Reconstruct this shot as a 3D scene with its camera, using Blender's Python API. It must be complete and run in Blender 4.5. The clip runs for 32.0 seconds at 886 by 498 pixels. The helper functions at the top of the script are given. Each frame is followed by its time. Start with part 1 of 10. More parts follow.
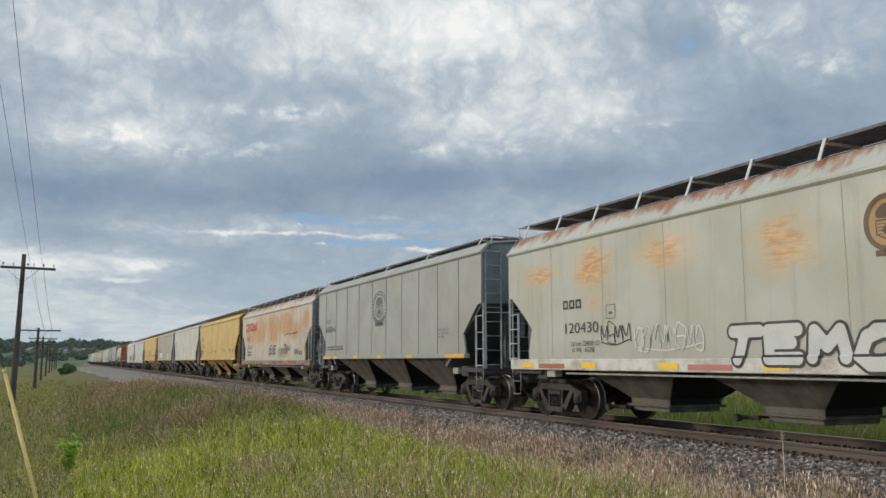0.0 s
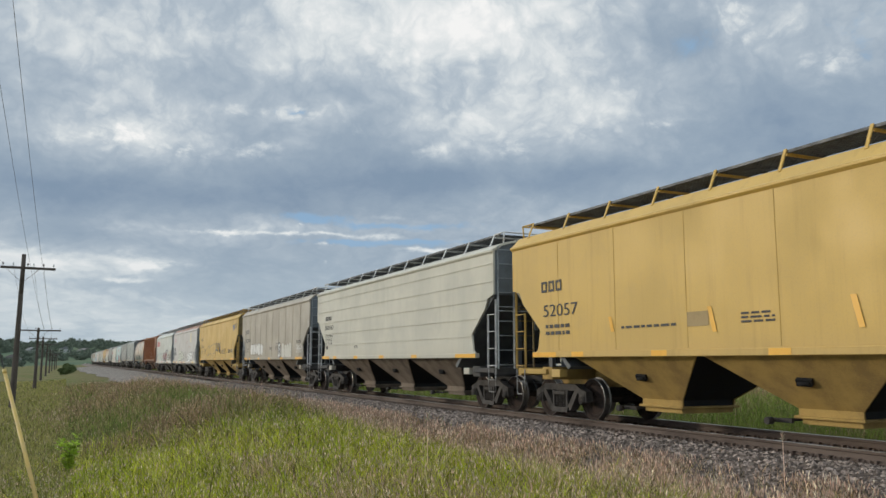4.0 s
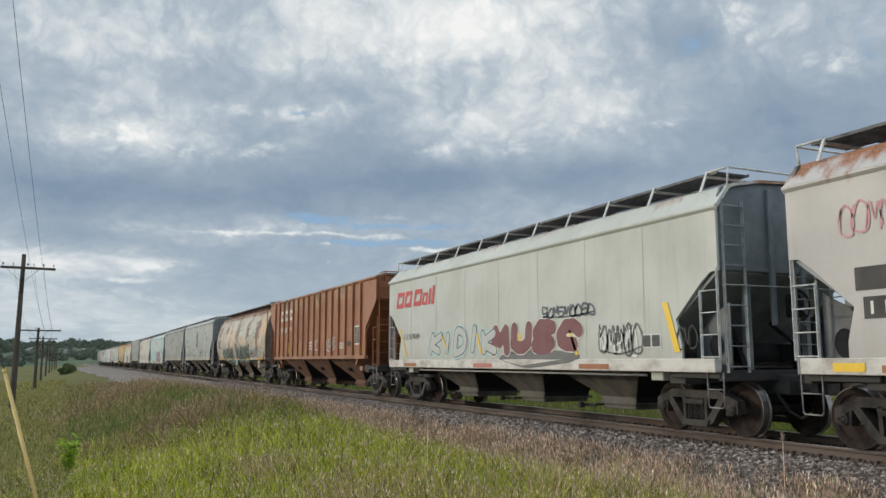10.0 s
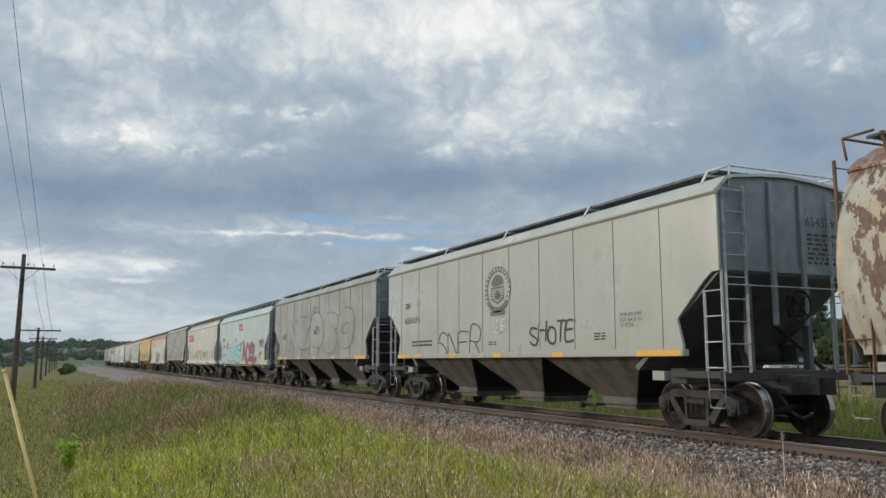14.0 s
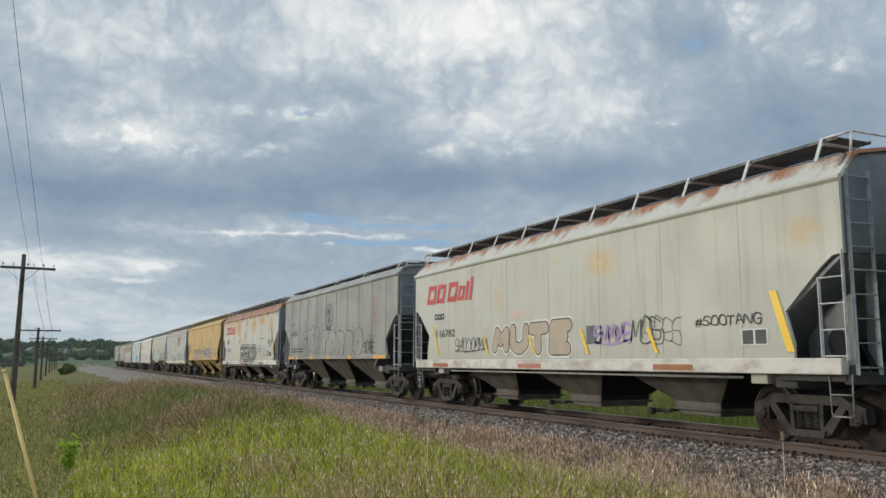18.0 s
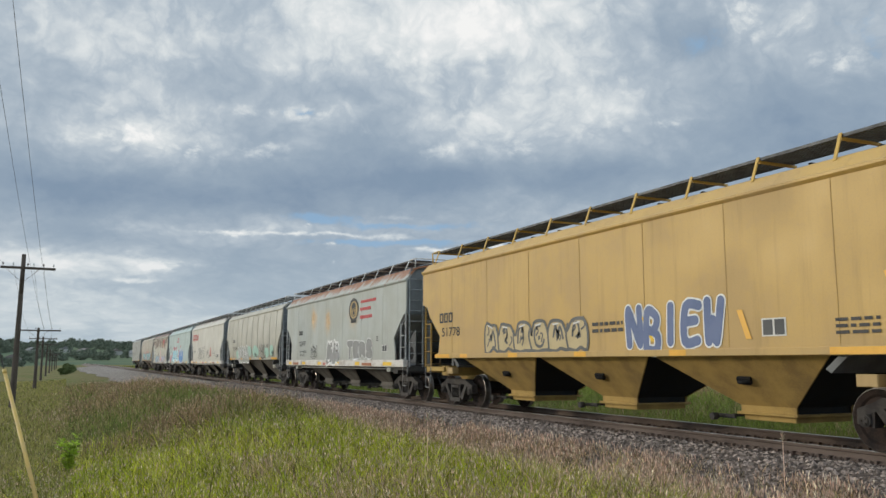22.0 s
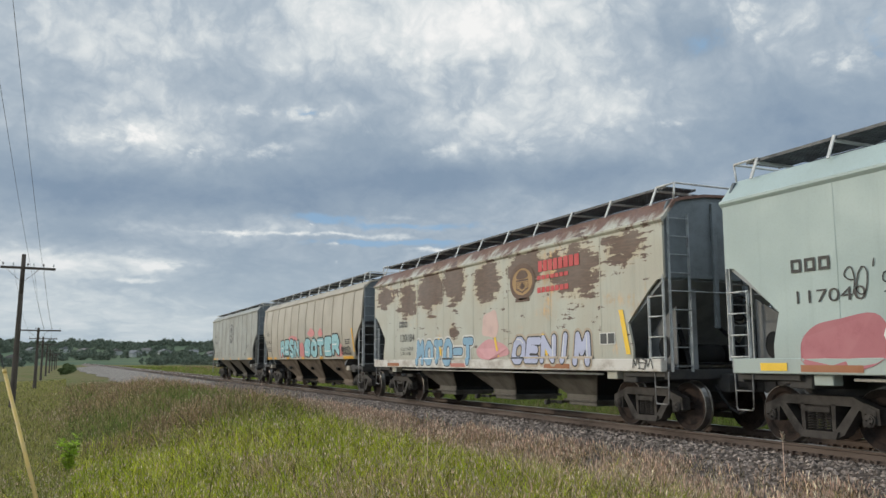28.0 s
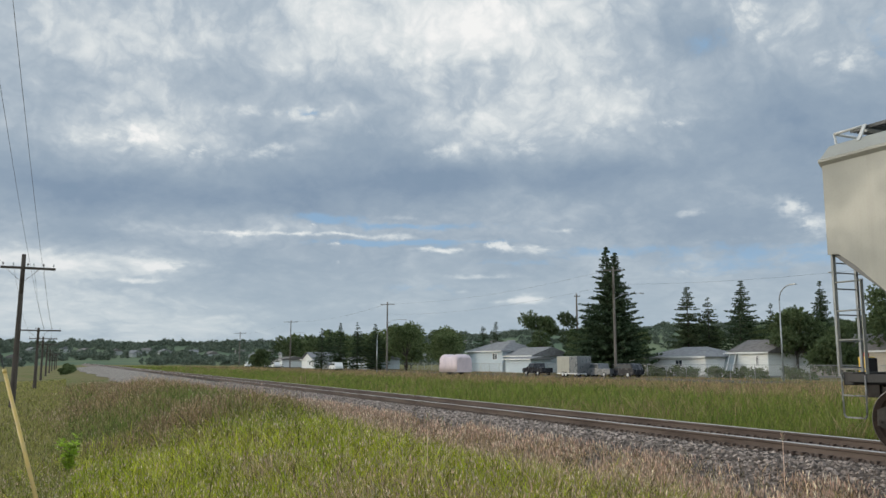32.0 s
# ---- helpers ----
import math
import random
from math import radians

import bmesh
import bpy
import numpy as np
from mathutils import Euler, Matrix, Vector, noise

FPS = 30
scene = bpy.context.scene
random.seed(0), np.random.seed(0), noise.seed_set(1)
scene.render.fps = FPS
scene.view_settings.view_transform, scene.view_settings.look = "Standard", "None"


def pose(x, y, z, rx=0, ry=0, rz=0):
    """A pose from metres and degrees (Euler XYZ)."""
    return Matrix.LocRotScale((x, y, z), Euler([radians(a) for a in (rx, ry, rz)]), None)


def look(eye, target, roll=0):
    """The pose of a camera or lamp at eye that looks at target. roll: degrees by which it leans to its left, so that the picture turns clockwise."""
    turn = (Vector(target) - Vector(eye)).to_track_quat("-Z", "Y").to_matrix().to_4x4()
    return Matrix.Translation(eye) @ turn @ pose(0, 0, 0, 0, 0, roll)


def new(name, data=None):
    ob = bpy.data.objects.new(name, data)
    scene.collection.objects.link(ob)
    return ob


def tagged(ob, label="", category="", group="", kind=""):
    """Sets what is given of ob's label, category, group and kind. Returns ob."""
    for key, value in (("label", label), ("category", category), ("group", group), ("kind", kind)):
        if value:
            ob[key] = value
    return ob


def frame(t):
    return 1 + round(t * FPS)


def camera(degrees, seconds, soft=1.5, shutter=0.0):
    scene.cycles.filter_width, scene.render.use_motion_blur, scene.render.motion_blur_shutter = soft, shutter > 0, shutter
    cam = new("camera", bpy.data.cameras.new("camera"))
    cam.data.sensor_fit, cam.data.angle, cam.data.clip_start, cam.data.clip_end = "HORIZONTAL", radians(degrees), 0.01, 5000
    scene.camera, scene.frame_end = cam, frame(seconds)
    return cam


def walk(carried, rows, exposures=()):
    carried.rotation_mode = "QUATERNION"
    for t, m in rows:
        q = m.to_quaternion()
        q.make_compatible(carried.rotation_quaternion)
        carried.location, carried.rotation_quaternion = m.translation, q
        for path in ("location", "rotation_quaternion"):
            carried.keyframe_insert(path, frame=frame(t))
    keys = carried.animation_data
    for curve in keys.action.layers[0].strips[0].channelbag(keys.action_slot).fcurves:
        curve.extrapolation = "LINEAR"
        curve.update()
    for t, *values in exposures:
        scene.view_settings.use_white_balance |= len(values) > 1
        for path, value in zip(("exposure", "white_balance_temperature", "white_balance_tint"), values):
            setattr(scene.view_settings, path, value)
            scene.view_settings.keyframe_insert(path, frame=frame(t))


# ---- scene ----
# ---- camera ----
cam = camera(56.8, 32.0)
CAM_POSE = pose(0, 0, 1.29, 97.8, 0, -24.55)
walk(cam, [(0.0, CAM_POSE), (32.0, CAM_POSE)], exposures=[(0.0, 0.0), (32.0, 0.0)])

TRACK_X = 11.45          # centre line of the track; it runs along y
GAUGE_HALF = 0.75        # half the distance between the rail heads' centres


def train_way(t):
    """Metres that the train has gone at t seconds."""
    return 13.96 * (0.92027 * t + 0.00065139 * t * t + 5.0e-6 * t ** 3)


# ---- world, sky and sun ----
class Nodes:
    """Short hand for building node trees."""

    def __init__(self, tree):
        self.t = tree
        tree.nodes.clear()

    def add(self, kind, inputs=None, **attrs):
        n = self.t.nodes.new(kind)
        for k, v in attrs.items():
            setattr(n, k, v)
        for k, v in (inputs or {}).items():
            s = n.inputs[k]
            if isinstance(v, bpy.types.NodeSocket):
                self.t.links.new(v, s)
            else:
                s.default_value = v
        return n

    def math(self, op, a, b=0.0, c=0.0, clamp=False):
        n = self.add("ShaderNodeMath", {0: a, 1: b, 2: c}, operation=op, use_clamp=clamp)
        return n.outputs[0]

    def vmath(self, op, a, b=(0, 0, 0)):
        n = self.add("ShaderNodeVectorMath", {0: a, 1: b}, operation=op)
        return n.outputs["Value"] if op in ("DOT_PRODUCT", "LENGTH", "DISTANCE") else n.outputs[0]

    def noise(self, vec, scale, detail=4.0, rough=0.55, distort=0.0):
        n = self.add("ShaderNodeTexNoise", {"Vector": vec, "Scale": scale, "Detail": detail, "Roughness": rough,
                                            "Distortion": distort})
        return n.outputs["Fac"]

    def span(self, v, a, b, lo=0.0, hi=1.0, smooth=True):
        n = self.add("ShaderNodeMapRange", {"Value": v, "From Min": a, "From Max": b, "To Min": lo, "To Max": hi},
                     interpolation_type="SMOOTHSTEP" if smooth else "LINEAR")
        return n.outputs["Result"]

    def mix(self, fac, a, b, blend="MIX"):
        n = self.add("ShaderNodeMix", {0: fac, 6: a, 7: b}, data_type="RGBA", blend_type=blend)
        return n.outputs[2]

    def ramp(self, fac, stops):
        n = self.add("ShaderNodeValToRGB", {"Fac": fac})
        e = n.color_ramp.elements
        while len(e) < len(stops):
            e.new(0.5)
        for s, (p, c) in zip(e, stops):
            s.position, s.color = p, (*c, 1)
        return n.outputs[0]


SUN_AZ, SUN_EL = radians(-52), radians(13)   # low evening sun, left of the view, through thin cloud
SUN_DIR = Vector((math.sin(SUN_AZ) * math.cos(SUN_EL), math.cos(SUN_AZ) * math.cos(SUN_EL), math.sin(SUN_EL)))


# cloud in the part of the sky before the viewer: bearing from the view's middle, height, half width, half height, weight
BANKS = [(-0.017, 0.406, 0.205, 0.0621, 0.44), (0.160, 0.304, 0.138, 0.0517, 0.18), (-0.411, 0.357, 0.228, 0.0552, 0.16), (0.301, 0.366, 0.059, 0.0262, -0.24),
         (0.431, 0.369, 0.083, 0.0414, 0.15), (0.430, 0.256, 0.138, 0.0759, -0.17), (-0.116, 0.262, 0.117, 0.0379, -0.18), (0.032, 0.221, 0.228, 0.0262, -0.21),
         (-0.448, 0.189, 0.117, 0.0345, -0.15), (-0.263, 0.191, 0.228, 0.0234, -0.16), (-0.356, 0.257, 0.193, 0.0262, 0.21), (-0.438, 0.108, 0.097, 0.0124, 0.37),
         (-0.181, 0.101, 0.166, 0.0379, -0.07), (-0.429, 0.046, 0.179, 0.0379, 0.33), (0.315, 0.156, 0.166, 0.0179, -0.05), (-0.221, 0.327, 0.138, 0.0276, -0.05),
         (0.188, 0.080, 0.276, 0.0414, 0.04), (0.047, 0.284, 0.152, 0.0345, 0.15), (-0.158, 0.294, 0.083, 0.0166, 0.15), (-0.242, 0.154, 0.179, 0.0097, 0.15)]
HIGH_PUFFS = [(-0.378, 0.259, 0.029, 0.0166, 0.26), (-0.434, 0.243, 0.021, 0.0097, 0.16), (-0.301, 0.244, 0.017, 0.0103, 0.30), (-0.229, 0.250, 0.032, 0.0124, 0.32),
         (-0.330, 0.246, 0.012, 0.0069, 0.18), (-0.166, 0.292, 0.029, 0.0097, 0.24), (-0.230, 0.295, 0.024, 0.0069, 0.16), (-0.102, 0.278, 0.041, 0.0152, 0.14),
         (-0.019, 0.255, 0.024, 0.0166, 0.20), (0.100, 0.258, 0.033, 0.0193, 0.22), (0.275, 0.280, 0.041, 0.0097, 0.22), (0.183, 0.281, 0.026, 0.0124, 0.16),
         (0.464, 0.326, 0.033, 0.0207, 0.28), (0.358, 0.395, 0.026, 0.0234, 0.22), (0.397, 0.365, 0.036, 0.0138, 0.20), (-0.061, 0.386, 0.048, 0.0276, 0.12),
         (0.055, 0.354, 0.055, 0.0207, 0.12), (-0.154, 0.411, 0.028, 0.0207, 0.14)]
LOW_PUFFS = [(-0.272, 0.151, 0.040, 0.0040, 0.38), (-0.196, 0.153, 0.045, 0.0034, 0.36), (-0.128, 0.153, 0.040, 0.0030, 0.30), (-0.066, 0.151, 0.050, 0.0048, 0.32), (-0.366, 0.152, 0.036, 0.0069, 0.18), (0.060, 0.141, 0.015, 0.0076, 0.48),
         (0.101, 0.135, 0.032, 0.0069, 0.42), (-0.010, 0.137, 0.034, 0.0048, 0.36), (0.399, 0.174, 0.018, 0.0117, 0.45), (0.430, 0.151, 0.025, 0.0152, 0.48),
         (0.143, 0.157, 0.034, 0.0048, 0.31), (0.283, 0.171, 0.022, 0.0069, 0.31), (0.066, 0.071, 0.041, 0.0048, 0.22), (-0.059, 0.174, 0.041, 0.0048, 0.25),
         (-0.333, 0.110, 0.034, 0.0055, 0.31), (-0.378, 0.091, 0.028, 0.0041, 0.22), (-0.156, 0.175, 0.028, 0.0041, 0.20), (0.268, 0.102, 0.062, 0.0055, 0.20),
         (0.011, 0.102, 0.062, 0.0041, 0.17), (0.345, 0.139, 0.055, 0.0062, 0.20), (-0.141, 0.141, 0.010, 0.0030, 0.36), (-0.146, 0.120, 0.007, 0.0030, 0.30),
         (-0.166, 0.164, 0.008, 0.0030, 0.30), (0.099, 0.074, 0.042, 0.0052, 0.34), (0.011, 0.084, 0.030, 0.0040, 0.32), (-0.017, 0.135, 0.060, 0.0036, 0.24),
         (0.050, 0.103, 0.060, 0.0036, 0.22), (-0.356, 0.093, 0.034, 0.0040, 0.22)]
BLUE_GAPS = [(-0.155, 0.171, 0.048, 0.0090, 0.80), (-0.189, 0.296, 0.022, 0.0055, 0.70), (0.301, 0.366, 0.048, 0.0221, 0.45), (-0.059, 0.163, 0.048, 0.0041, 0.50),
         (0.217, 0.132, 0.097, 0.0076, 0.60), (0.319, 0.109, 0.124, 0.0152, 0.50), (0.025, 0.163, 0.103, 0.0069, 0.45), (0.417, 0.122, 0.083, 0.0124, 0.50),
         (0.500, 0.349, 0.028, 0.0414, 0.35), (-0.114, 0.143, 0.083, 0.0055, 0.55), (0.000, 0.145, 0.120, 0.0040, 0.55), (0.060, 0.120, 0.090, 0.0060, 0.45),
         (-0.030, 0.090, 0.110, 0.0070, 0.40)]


def sky_colour(N, d):
    """Broken cloud over blue, brighter towards the veiled sun; d is the direction of view."""
    sep = N.add("ShaderNodeSeparateXYZ", {0: d})
    x, y, z = sep.outputs
    flat = N.math("ADD", N.math("MAXIMUM", z, 0.0), 0.34)
    p = N.add("ShaderNodeCombineXYZ", {0: N.math("DIVIDE", x, flat), 1: N.math("DIVIDE", y, flat), 2: 3.7}).outputs[0]
    big = N.noise(p, 1.3, 3.0, 0.5, 0.5)
    mid = N.noise(N.vmath("ADD", p, (13.1, 4.2, 0)), 3.6, 8.0, 0.52, 0.5)
    dens = N.math("ADD", N.math("MULTIPLY", N.math("SUBTRACT", big, 0.5), 0.55), 0.60)
    dens = N.math("ADD", dens, N.math("MULTIPLY", N.math("SUBTRACT", mid, 0.5), 0.70))
    return cloud_tone(N, d, z, dens)


def cloud_tone(N, d, z, dens, gap=None):
    cloud = N.ramp(dens, [(0.08, (0.185, 0.275, 0.375)), (0.30, (0.230, 0.310, 0.415)), (0.46, (0.310, 0.390, 0.480)), (0.62, (0.455, 0.525, 0.592)),
                          (0.78, (0.68, 0.725, 0.745)), (0.95, (0.90, 0.90, 0.89))])
    if gap is not None:
        cloud = N.mix(gap, cloud, (0.255, 0.43, 0.64, 1))
    low = N.span(z, 0.02, 0.17, 1.0, 0.0)
    cloud = N.mix(N.math("MULTIPLY", low, 0.55), cloud, (0.44, 0.53, 0.59, 1))
    glow = N.math("POWER", N.math("MAXIMUM", N.vmath("DOT_PRODUCT", d, tuple(SUN_DIR)), 0.0), 14.0)
    return N.mix(N.math("MULTIPLY", glow, 0.55), cloud, (0.86, 0.86, 0.85, 1))


def sum_of(N, spot, rows):
    """Soft weighted mounds, added up."""
    total = None
    for u, e, w, h, k in rows:
        q = N.vmath("MULTIPLY", N.vmath("SUBTRACT", spot, (u, e, 0.0)), (1 / w, 1 / h, 0.0))
        g = N.math("EXPONENT", N.math("MULTIPLY", N.vmath("DOT_PRODUCT", q, q), -1.0))
        total = N.math("MULTIPLY", g, k) if total is None else N.math("MULTIPLY_ADD", g, k, total)
    return total


def cloud_field(N, d):
    """The clouds in view: grey banks with ragged billowing edges, bright puffs, gaps of blue."""
    x, y, z = N.add("ShaderNodeSeparateXYZ", {0: d}).outputs
    bearing = N.math("SUBTRACT", N.math("ARCTAN2", x, y), radians(24.55))
    height = N.math("ARCSINE", z)
    depth = N.math("MULTIPLY", N.math("LOGARITHM", N.math("ADD", N.math("MAXIMUM", height, -0.05), 0.12), 2.71828), 0.50)
    p = N.add("ShaderNodeCombineXYZ", {0: bearing, 1: depth, 2: 0.0}).outputs[0]
    spot = N.add("ShaderNodeCombineXYZ", {0: bearing, 1: height, 2: 0.0}).outputs[0]
    drift = N.vmath("SUBTRACT", N.add("ShaderNodeTexNoise", {"Vector": p, "Scale": 9.0, "Detail": 7.0, "Roughness": 0.58}).outputs["Color"], (0.5, 0.5, 0.5))
    curl = N.vmath("SUBTRACT", N.add("ShaderNodeTexNoise", {"Vector": p, "Scale": 26.0, "Detail": 7.0, "Roughness": 0.62}).outputs["Color"], (0.5, 0.5, 0.5))
    wide = N.vmath("ADD", spot, N.vmath("MULTIPLY", drift, (0.16, 0.060, 0.0)))
    tight = N.vmath("ADD", spot, N.vmath("MULTIPLY", curl, (0.085, 0.045, 0.0)))
    thin = N.vmath("ADD", spot, N.vmath("MULTIPLY", curl, (0.070, 0.013, 0.0)))
    q = N.vmath("ADD", p, N.vmath("MULTIPLY", drift, (0.07, 0.05, 0.0)))
    soft = N.noise(q, 7.0, 9.0, 0.56)
    fine = N.noise(N.vmath("ADD", q, (2.0, 9.0, 0.0)), 24.0, 9.0, 0.62)
    b1 = N.math("ABSOLUTE", N.math("SUBTRACT", N.noise(q, 15.0, 2.0, 0.5), 0.5))
    b2 = N.math("ABSOLUTE", N.math("SUBTRACT", N.noise(N.vmath("ADD", q, (5.0, 3.0, 0.0)), 38.0, 3.0, 0.55), 0.5))
    bil = N.math("SUBTRACT", N.math("ADD", N.math("MULTIPLY", b1, 2.2), N.math("MULTIPLY", b2, 1.5)), 0.36)
    dens = N.math("MULTIPLY_ADD", N.math("SUBTRACT", soft, 0.5), 0.50, 0.535)
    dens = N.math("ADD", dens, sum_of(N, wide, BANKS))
    dens = N.math("MULTIPLY_ADD", N.math("SUBTRACT", fine, 0.5), N.span(height, 0.08, 0.25, 0.13, 0.19), dens)
    dens = N.math("MULTIPLY_ADD", bil, N.span(dens, 0.42, 0.72, 0.06, 0.30), dens)
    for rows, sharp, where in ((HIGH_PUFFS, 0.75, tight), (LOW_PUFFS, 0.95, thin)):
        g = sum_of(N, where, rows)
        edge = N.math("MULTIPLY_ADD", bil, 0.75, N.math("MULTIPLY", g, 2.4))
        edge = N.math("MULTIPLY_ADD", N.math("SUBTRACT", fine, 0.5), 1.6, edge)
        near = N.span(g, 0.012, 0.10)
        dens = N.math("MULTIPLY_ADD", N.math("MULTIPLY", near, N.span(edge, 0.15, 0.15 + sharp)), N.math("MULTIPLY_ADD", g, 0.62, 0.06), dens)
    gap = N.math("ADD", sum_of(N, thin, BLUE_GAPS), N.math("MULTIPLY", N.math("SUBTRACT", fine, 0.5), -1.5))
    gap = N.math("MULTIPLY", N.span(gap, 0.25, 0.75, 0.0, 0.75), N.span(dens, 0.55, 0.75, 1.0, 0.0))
    return cloud_tone(N, d, z, dens, gap)


world = bpy.data.worlds.new("sky")
scene.world = world
world.use_nodes = True
N = Nodes(world.node_tree)
way = N.add("ShaderNodeTexCoord").outputs["Generated"]
sky = N.add("ShaderNodeTexSky", sky_type="NISHITA", sun_disc=False, sun_elevation=SUN_EL, sun_rotation=SUN_AZ,
            altitude=1000)
N.t.links.new(way, sky.inputs["Vector"])
veil = N.mix(1.0, N.mix(0.92, N.mix(1.0, sky.outputs[0], (0.10, 0.10, 0.10, 1), "MULTIPLY"), sky_colour(N, way)), (2.06, 2.03, 1.97, 1), "MULTIPLY")
bg = N.add("ShaderNodeBackground", {"Color": veil, "Strength": 1.0})
N.t.links.new(bg.outputs[0], N.add("ShaderNodeOutputWorld").inputs["Surface"])

sun = new("sun", bpy.data.lights.new("sun", "SUN"))
sun.data.energy, sun.data.angle, sun.data.color = 1.34, radians(5), (1.0, 0.875, 0.68)
sun.matrix_basis = look(SUN_DIR * 100, (0, 0, 0))


# ---- materials ----
MATS = {}


def mat(name, base, second=None, rough=0.7, metal=0.0, scale=4.0, bump=0.15, stretch=(1, 1, 1), mixlo=0.4, mixhi=0.65,
        fine=40.0, island=0.0, objvar=0.0, spec=0.4, seed=0.0, bscale=None):
    """A surface of two tones mixed by noise at two scales, with fine relief."""
    if name in MATS:
        return MATS[name]
    m = bpy.data.materials.new(name)
    m.use_nodes = True
    N = Nodes(m.node_tree)
    co = N.add("ShaderNodeTexCoord").outputs["Object"]
    co = N.vmath("MULTIPLY", N.vmath("ADD", co, (seed, seed * 1.7, 0)), stretch)
    a = N.noise(co, scale, 5.0, 0.6)
    b = N.noise(co, fine, 3.0, 0.6)
    second = second or tuple(c * 0.65 for c in base)
    f = N.math("ADD", N.math("MULTIPLY", a, 0.75), N.math("MULTIPLY", b, 0.25))
    col = N.mix(N.span(f, mixlo, mixhi), (*base, 1), (*second, 1))
    if island:
        r = N.add("ShaderNodeNewGeometry").outputs["Random Per Island"]
        k = N.span(r, 0, 1, 1 - island, 1 + island, False)
        col = N.mix(1.0, col, N.add("ShaderNodeCombineColor", {0: k, 1: k, 2: k}).outputs[0], "MULTIPLY")
    if objvar:
        r = N.add("ShaderNodeObjectInfo").outputs["Random"]
        k = N.span(r, 0, 1, 1 - objvar, 1 + objvar, False)
        col = N.mix(1.0, col, N.add("ShaderNodeCombineColor", {0: k, 1: k, 2: k}).outputs[0], "MULTIPLY")
    bs = N.add("ShaderNodeBump", {"Strength": bump, "Distance": 0.02, "Height": N.noise(co, bscale or fine * 0.6, 4.0, 0.6)})
    sh = N.add("ShaderNodeBsdfPrincipled", {"Base Color": col, "Roughness": N.span(a, 0.3, 0.7, rough - 0.07, rough + 0.07),
                                            "Metallic": metal, "Specular IOR Level": spec, "Normal": bs.outputs[0]})
    N.t.links.new(sh.outputs[0], N.add("ShaderNodeOutputMaterial").inputs[0])
    MATS[name] = m
    return m


def car_paint(name, base, faded, rust=0.0, rust_col=(0.30, 0.13, 0.05), top_rust=0.0, seed=0.0, dark_rust=0.0, rough=0.5,
              streak=0.35, patch=1.0, bands=(), spots=(), spot_col=(0.42, 0.23, 0.09), spot_grain=(5.0, 1.2, 9.0), spot_hard=0.30, spot_rag=0.7, top_col=(0.20, 0.085, 0.04)):
    """Weathered wagon paint: faded tone, dust, vertical dirt runs, rust patches and rust along the eaves."""
    if name in MATS:
        return MATS[name]
    m = bpy.data.materials.new(name)
    m.use_nodes = True
    N = Nodes(m.node_tree)
    co = N.vmath("ADD", N.add("ShaderNodeTexCoord").outputs["Object"], (0, seed * 7.3, 0))
    zed = N.add("ShaderNodeSeparateXYZ", {0: N.add("ShaderNodeTexCoord").outputs["Object"]}).outputs[2]
    a = N.noise(co, 0.8, 5.0, 0.6)
    g = N.noise(co, 30.0, 3.0, 0.6)
    runs = N.noise(N.vmath("MULTIPLY", co, (3.0, 3.2, 0.22)), 1.6, 5.0, 0.65)
    col = N.mix(N.span(a, 0.38, 0.66), (*base, 1), (*faded, 1))
    col = N.mix(N.math("MULTIPLY", N.span(runs, 0.50, 0.74), streak), col, tuple(c * 0.50 for c in base) + (1,))
    col = N.mix(N.math("MULTIPLY", N.span(g, 0.45, 0.75), 0.10), col, (0.16, 0.14, 0.11, 1))
    low = N.span(N.math("ADD", zed, N.math("MULTIPLY", a, 0.8)), 1.6, 2.3, 0.22, 0.0)
    col = N.mix(low, col, (0.22, 0.18, 0.13, 1))
    if rust:
        r1 = N.noise(N.vmath("MULTIPLY", co, (1, 0.8 * patch, 1.3 * patch)), 0.75, 6.0, 0.62, 0.4)
        r2 = N.noise(N.vmath("MULTIPLY", co, (6, 5.0, 0.9)), 1.1, 5.0, 0.65)
        rr = N.math("ADD", N.math("MULTIPLY", r1, 0.75), N.math("MULTIPLY", r2, 0.25))
        edge = 0.72 - 0.34 * rust
        tone = N.mix(N.span(r2, 0.42, 0.62), (*rust_col, 1), tuple(c * 1.9 for c in rust_col[:2]) + (rust_col[2] * 1.6, 1))
        col = N.mix(N.math("MULTIPLY", N.span(rr, edge, edge + 0.14), 0.85), col, tone)
        if dark_rust:
            d1 = N.noise(N.vmath("MULTIPLY", co, (1, 1.0, 0.9)), 1.3, 7.0, 0.68)
            d2 = N.noise(N.vmath("MULTIPLY", co, (1, 1, 0.5)), 9.0, 4.0, 0.7)
            dd = N.math("ADD", N.math("MULTIPLY", d1, 0.7), N.math("MULTIPLY", d2, 0.3))
            k = 0.66 - 0.22 * dark_rust
            if bands:
                near = None
                along = N.add("ShaderNodeSeparateXYZ", {0: N.add("ShaderNodeTexCoord").outputs["Object"]}).outputs[1]
                for yb, wb in bands:
                    q = N.math("MULTIPLY", N.math("SUBTRACT", along, yb), 1.0 / wb)
                    g2 = N.math("EXPONENT", N.math("MULTIPLY", N.math("MULTIPLY", q, q), -1.0))
                    near = g2 if near is None else N.math("MAXIMUM", near, g2)
                dd = N.math("ADD", dd, N.math("MULTIPLY", N.math("SUBTRACT", near, 0.75), 0.22))
            col = N.mix(N.span(dd, k, k + 0.04), col, (0.075, 0.035, 0.025, 1))
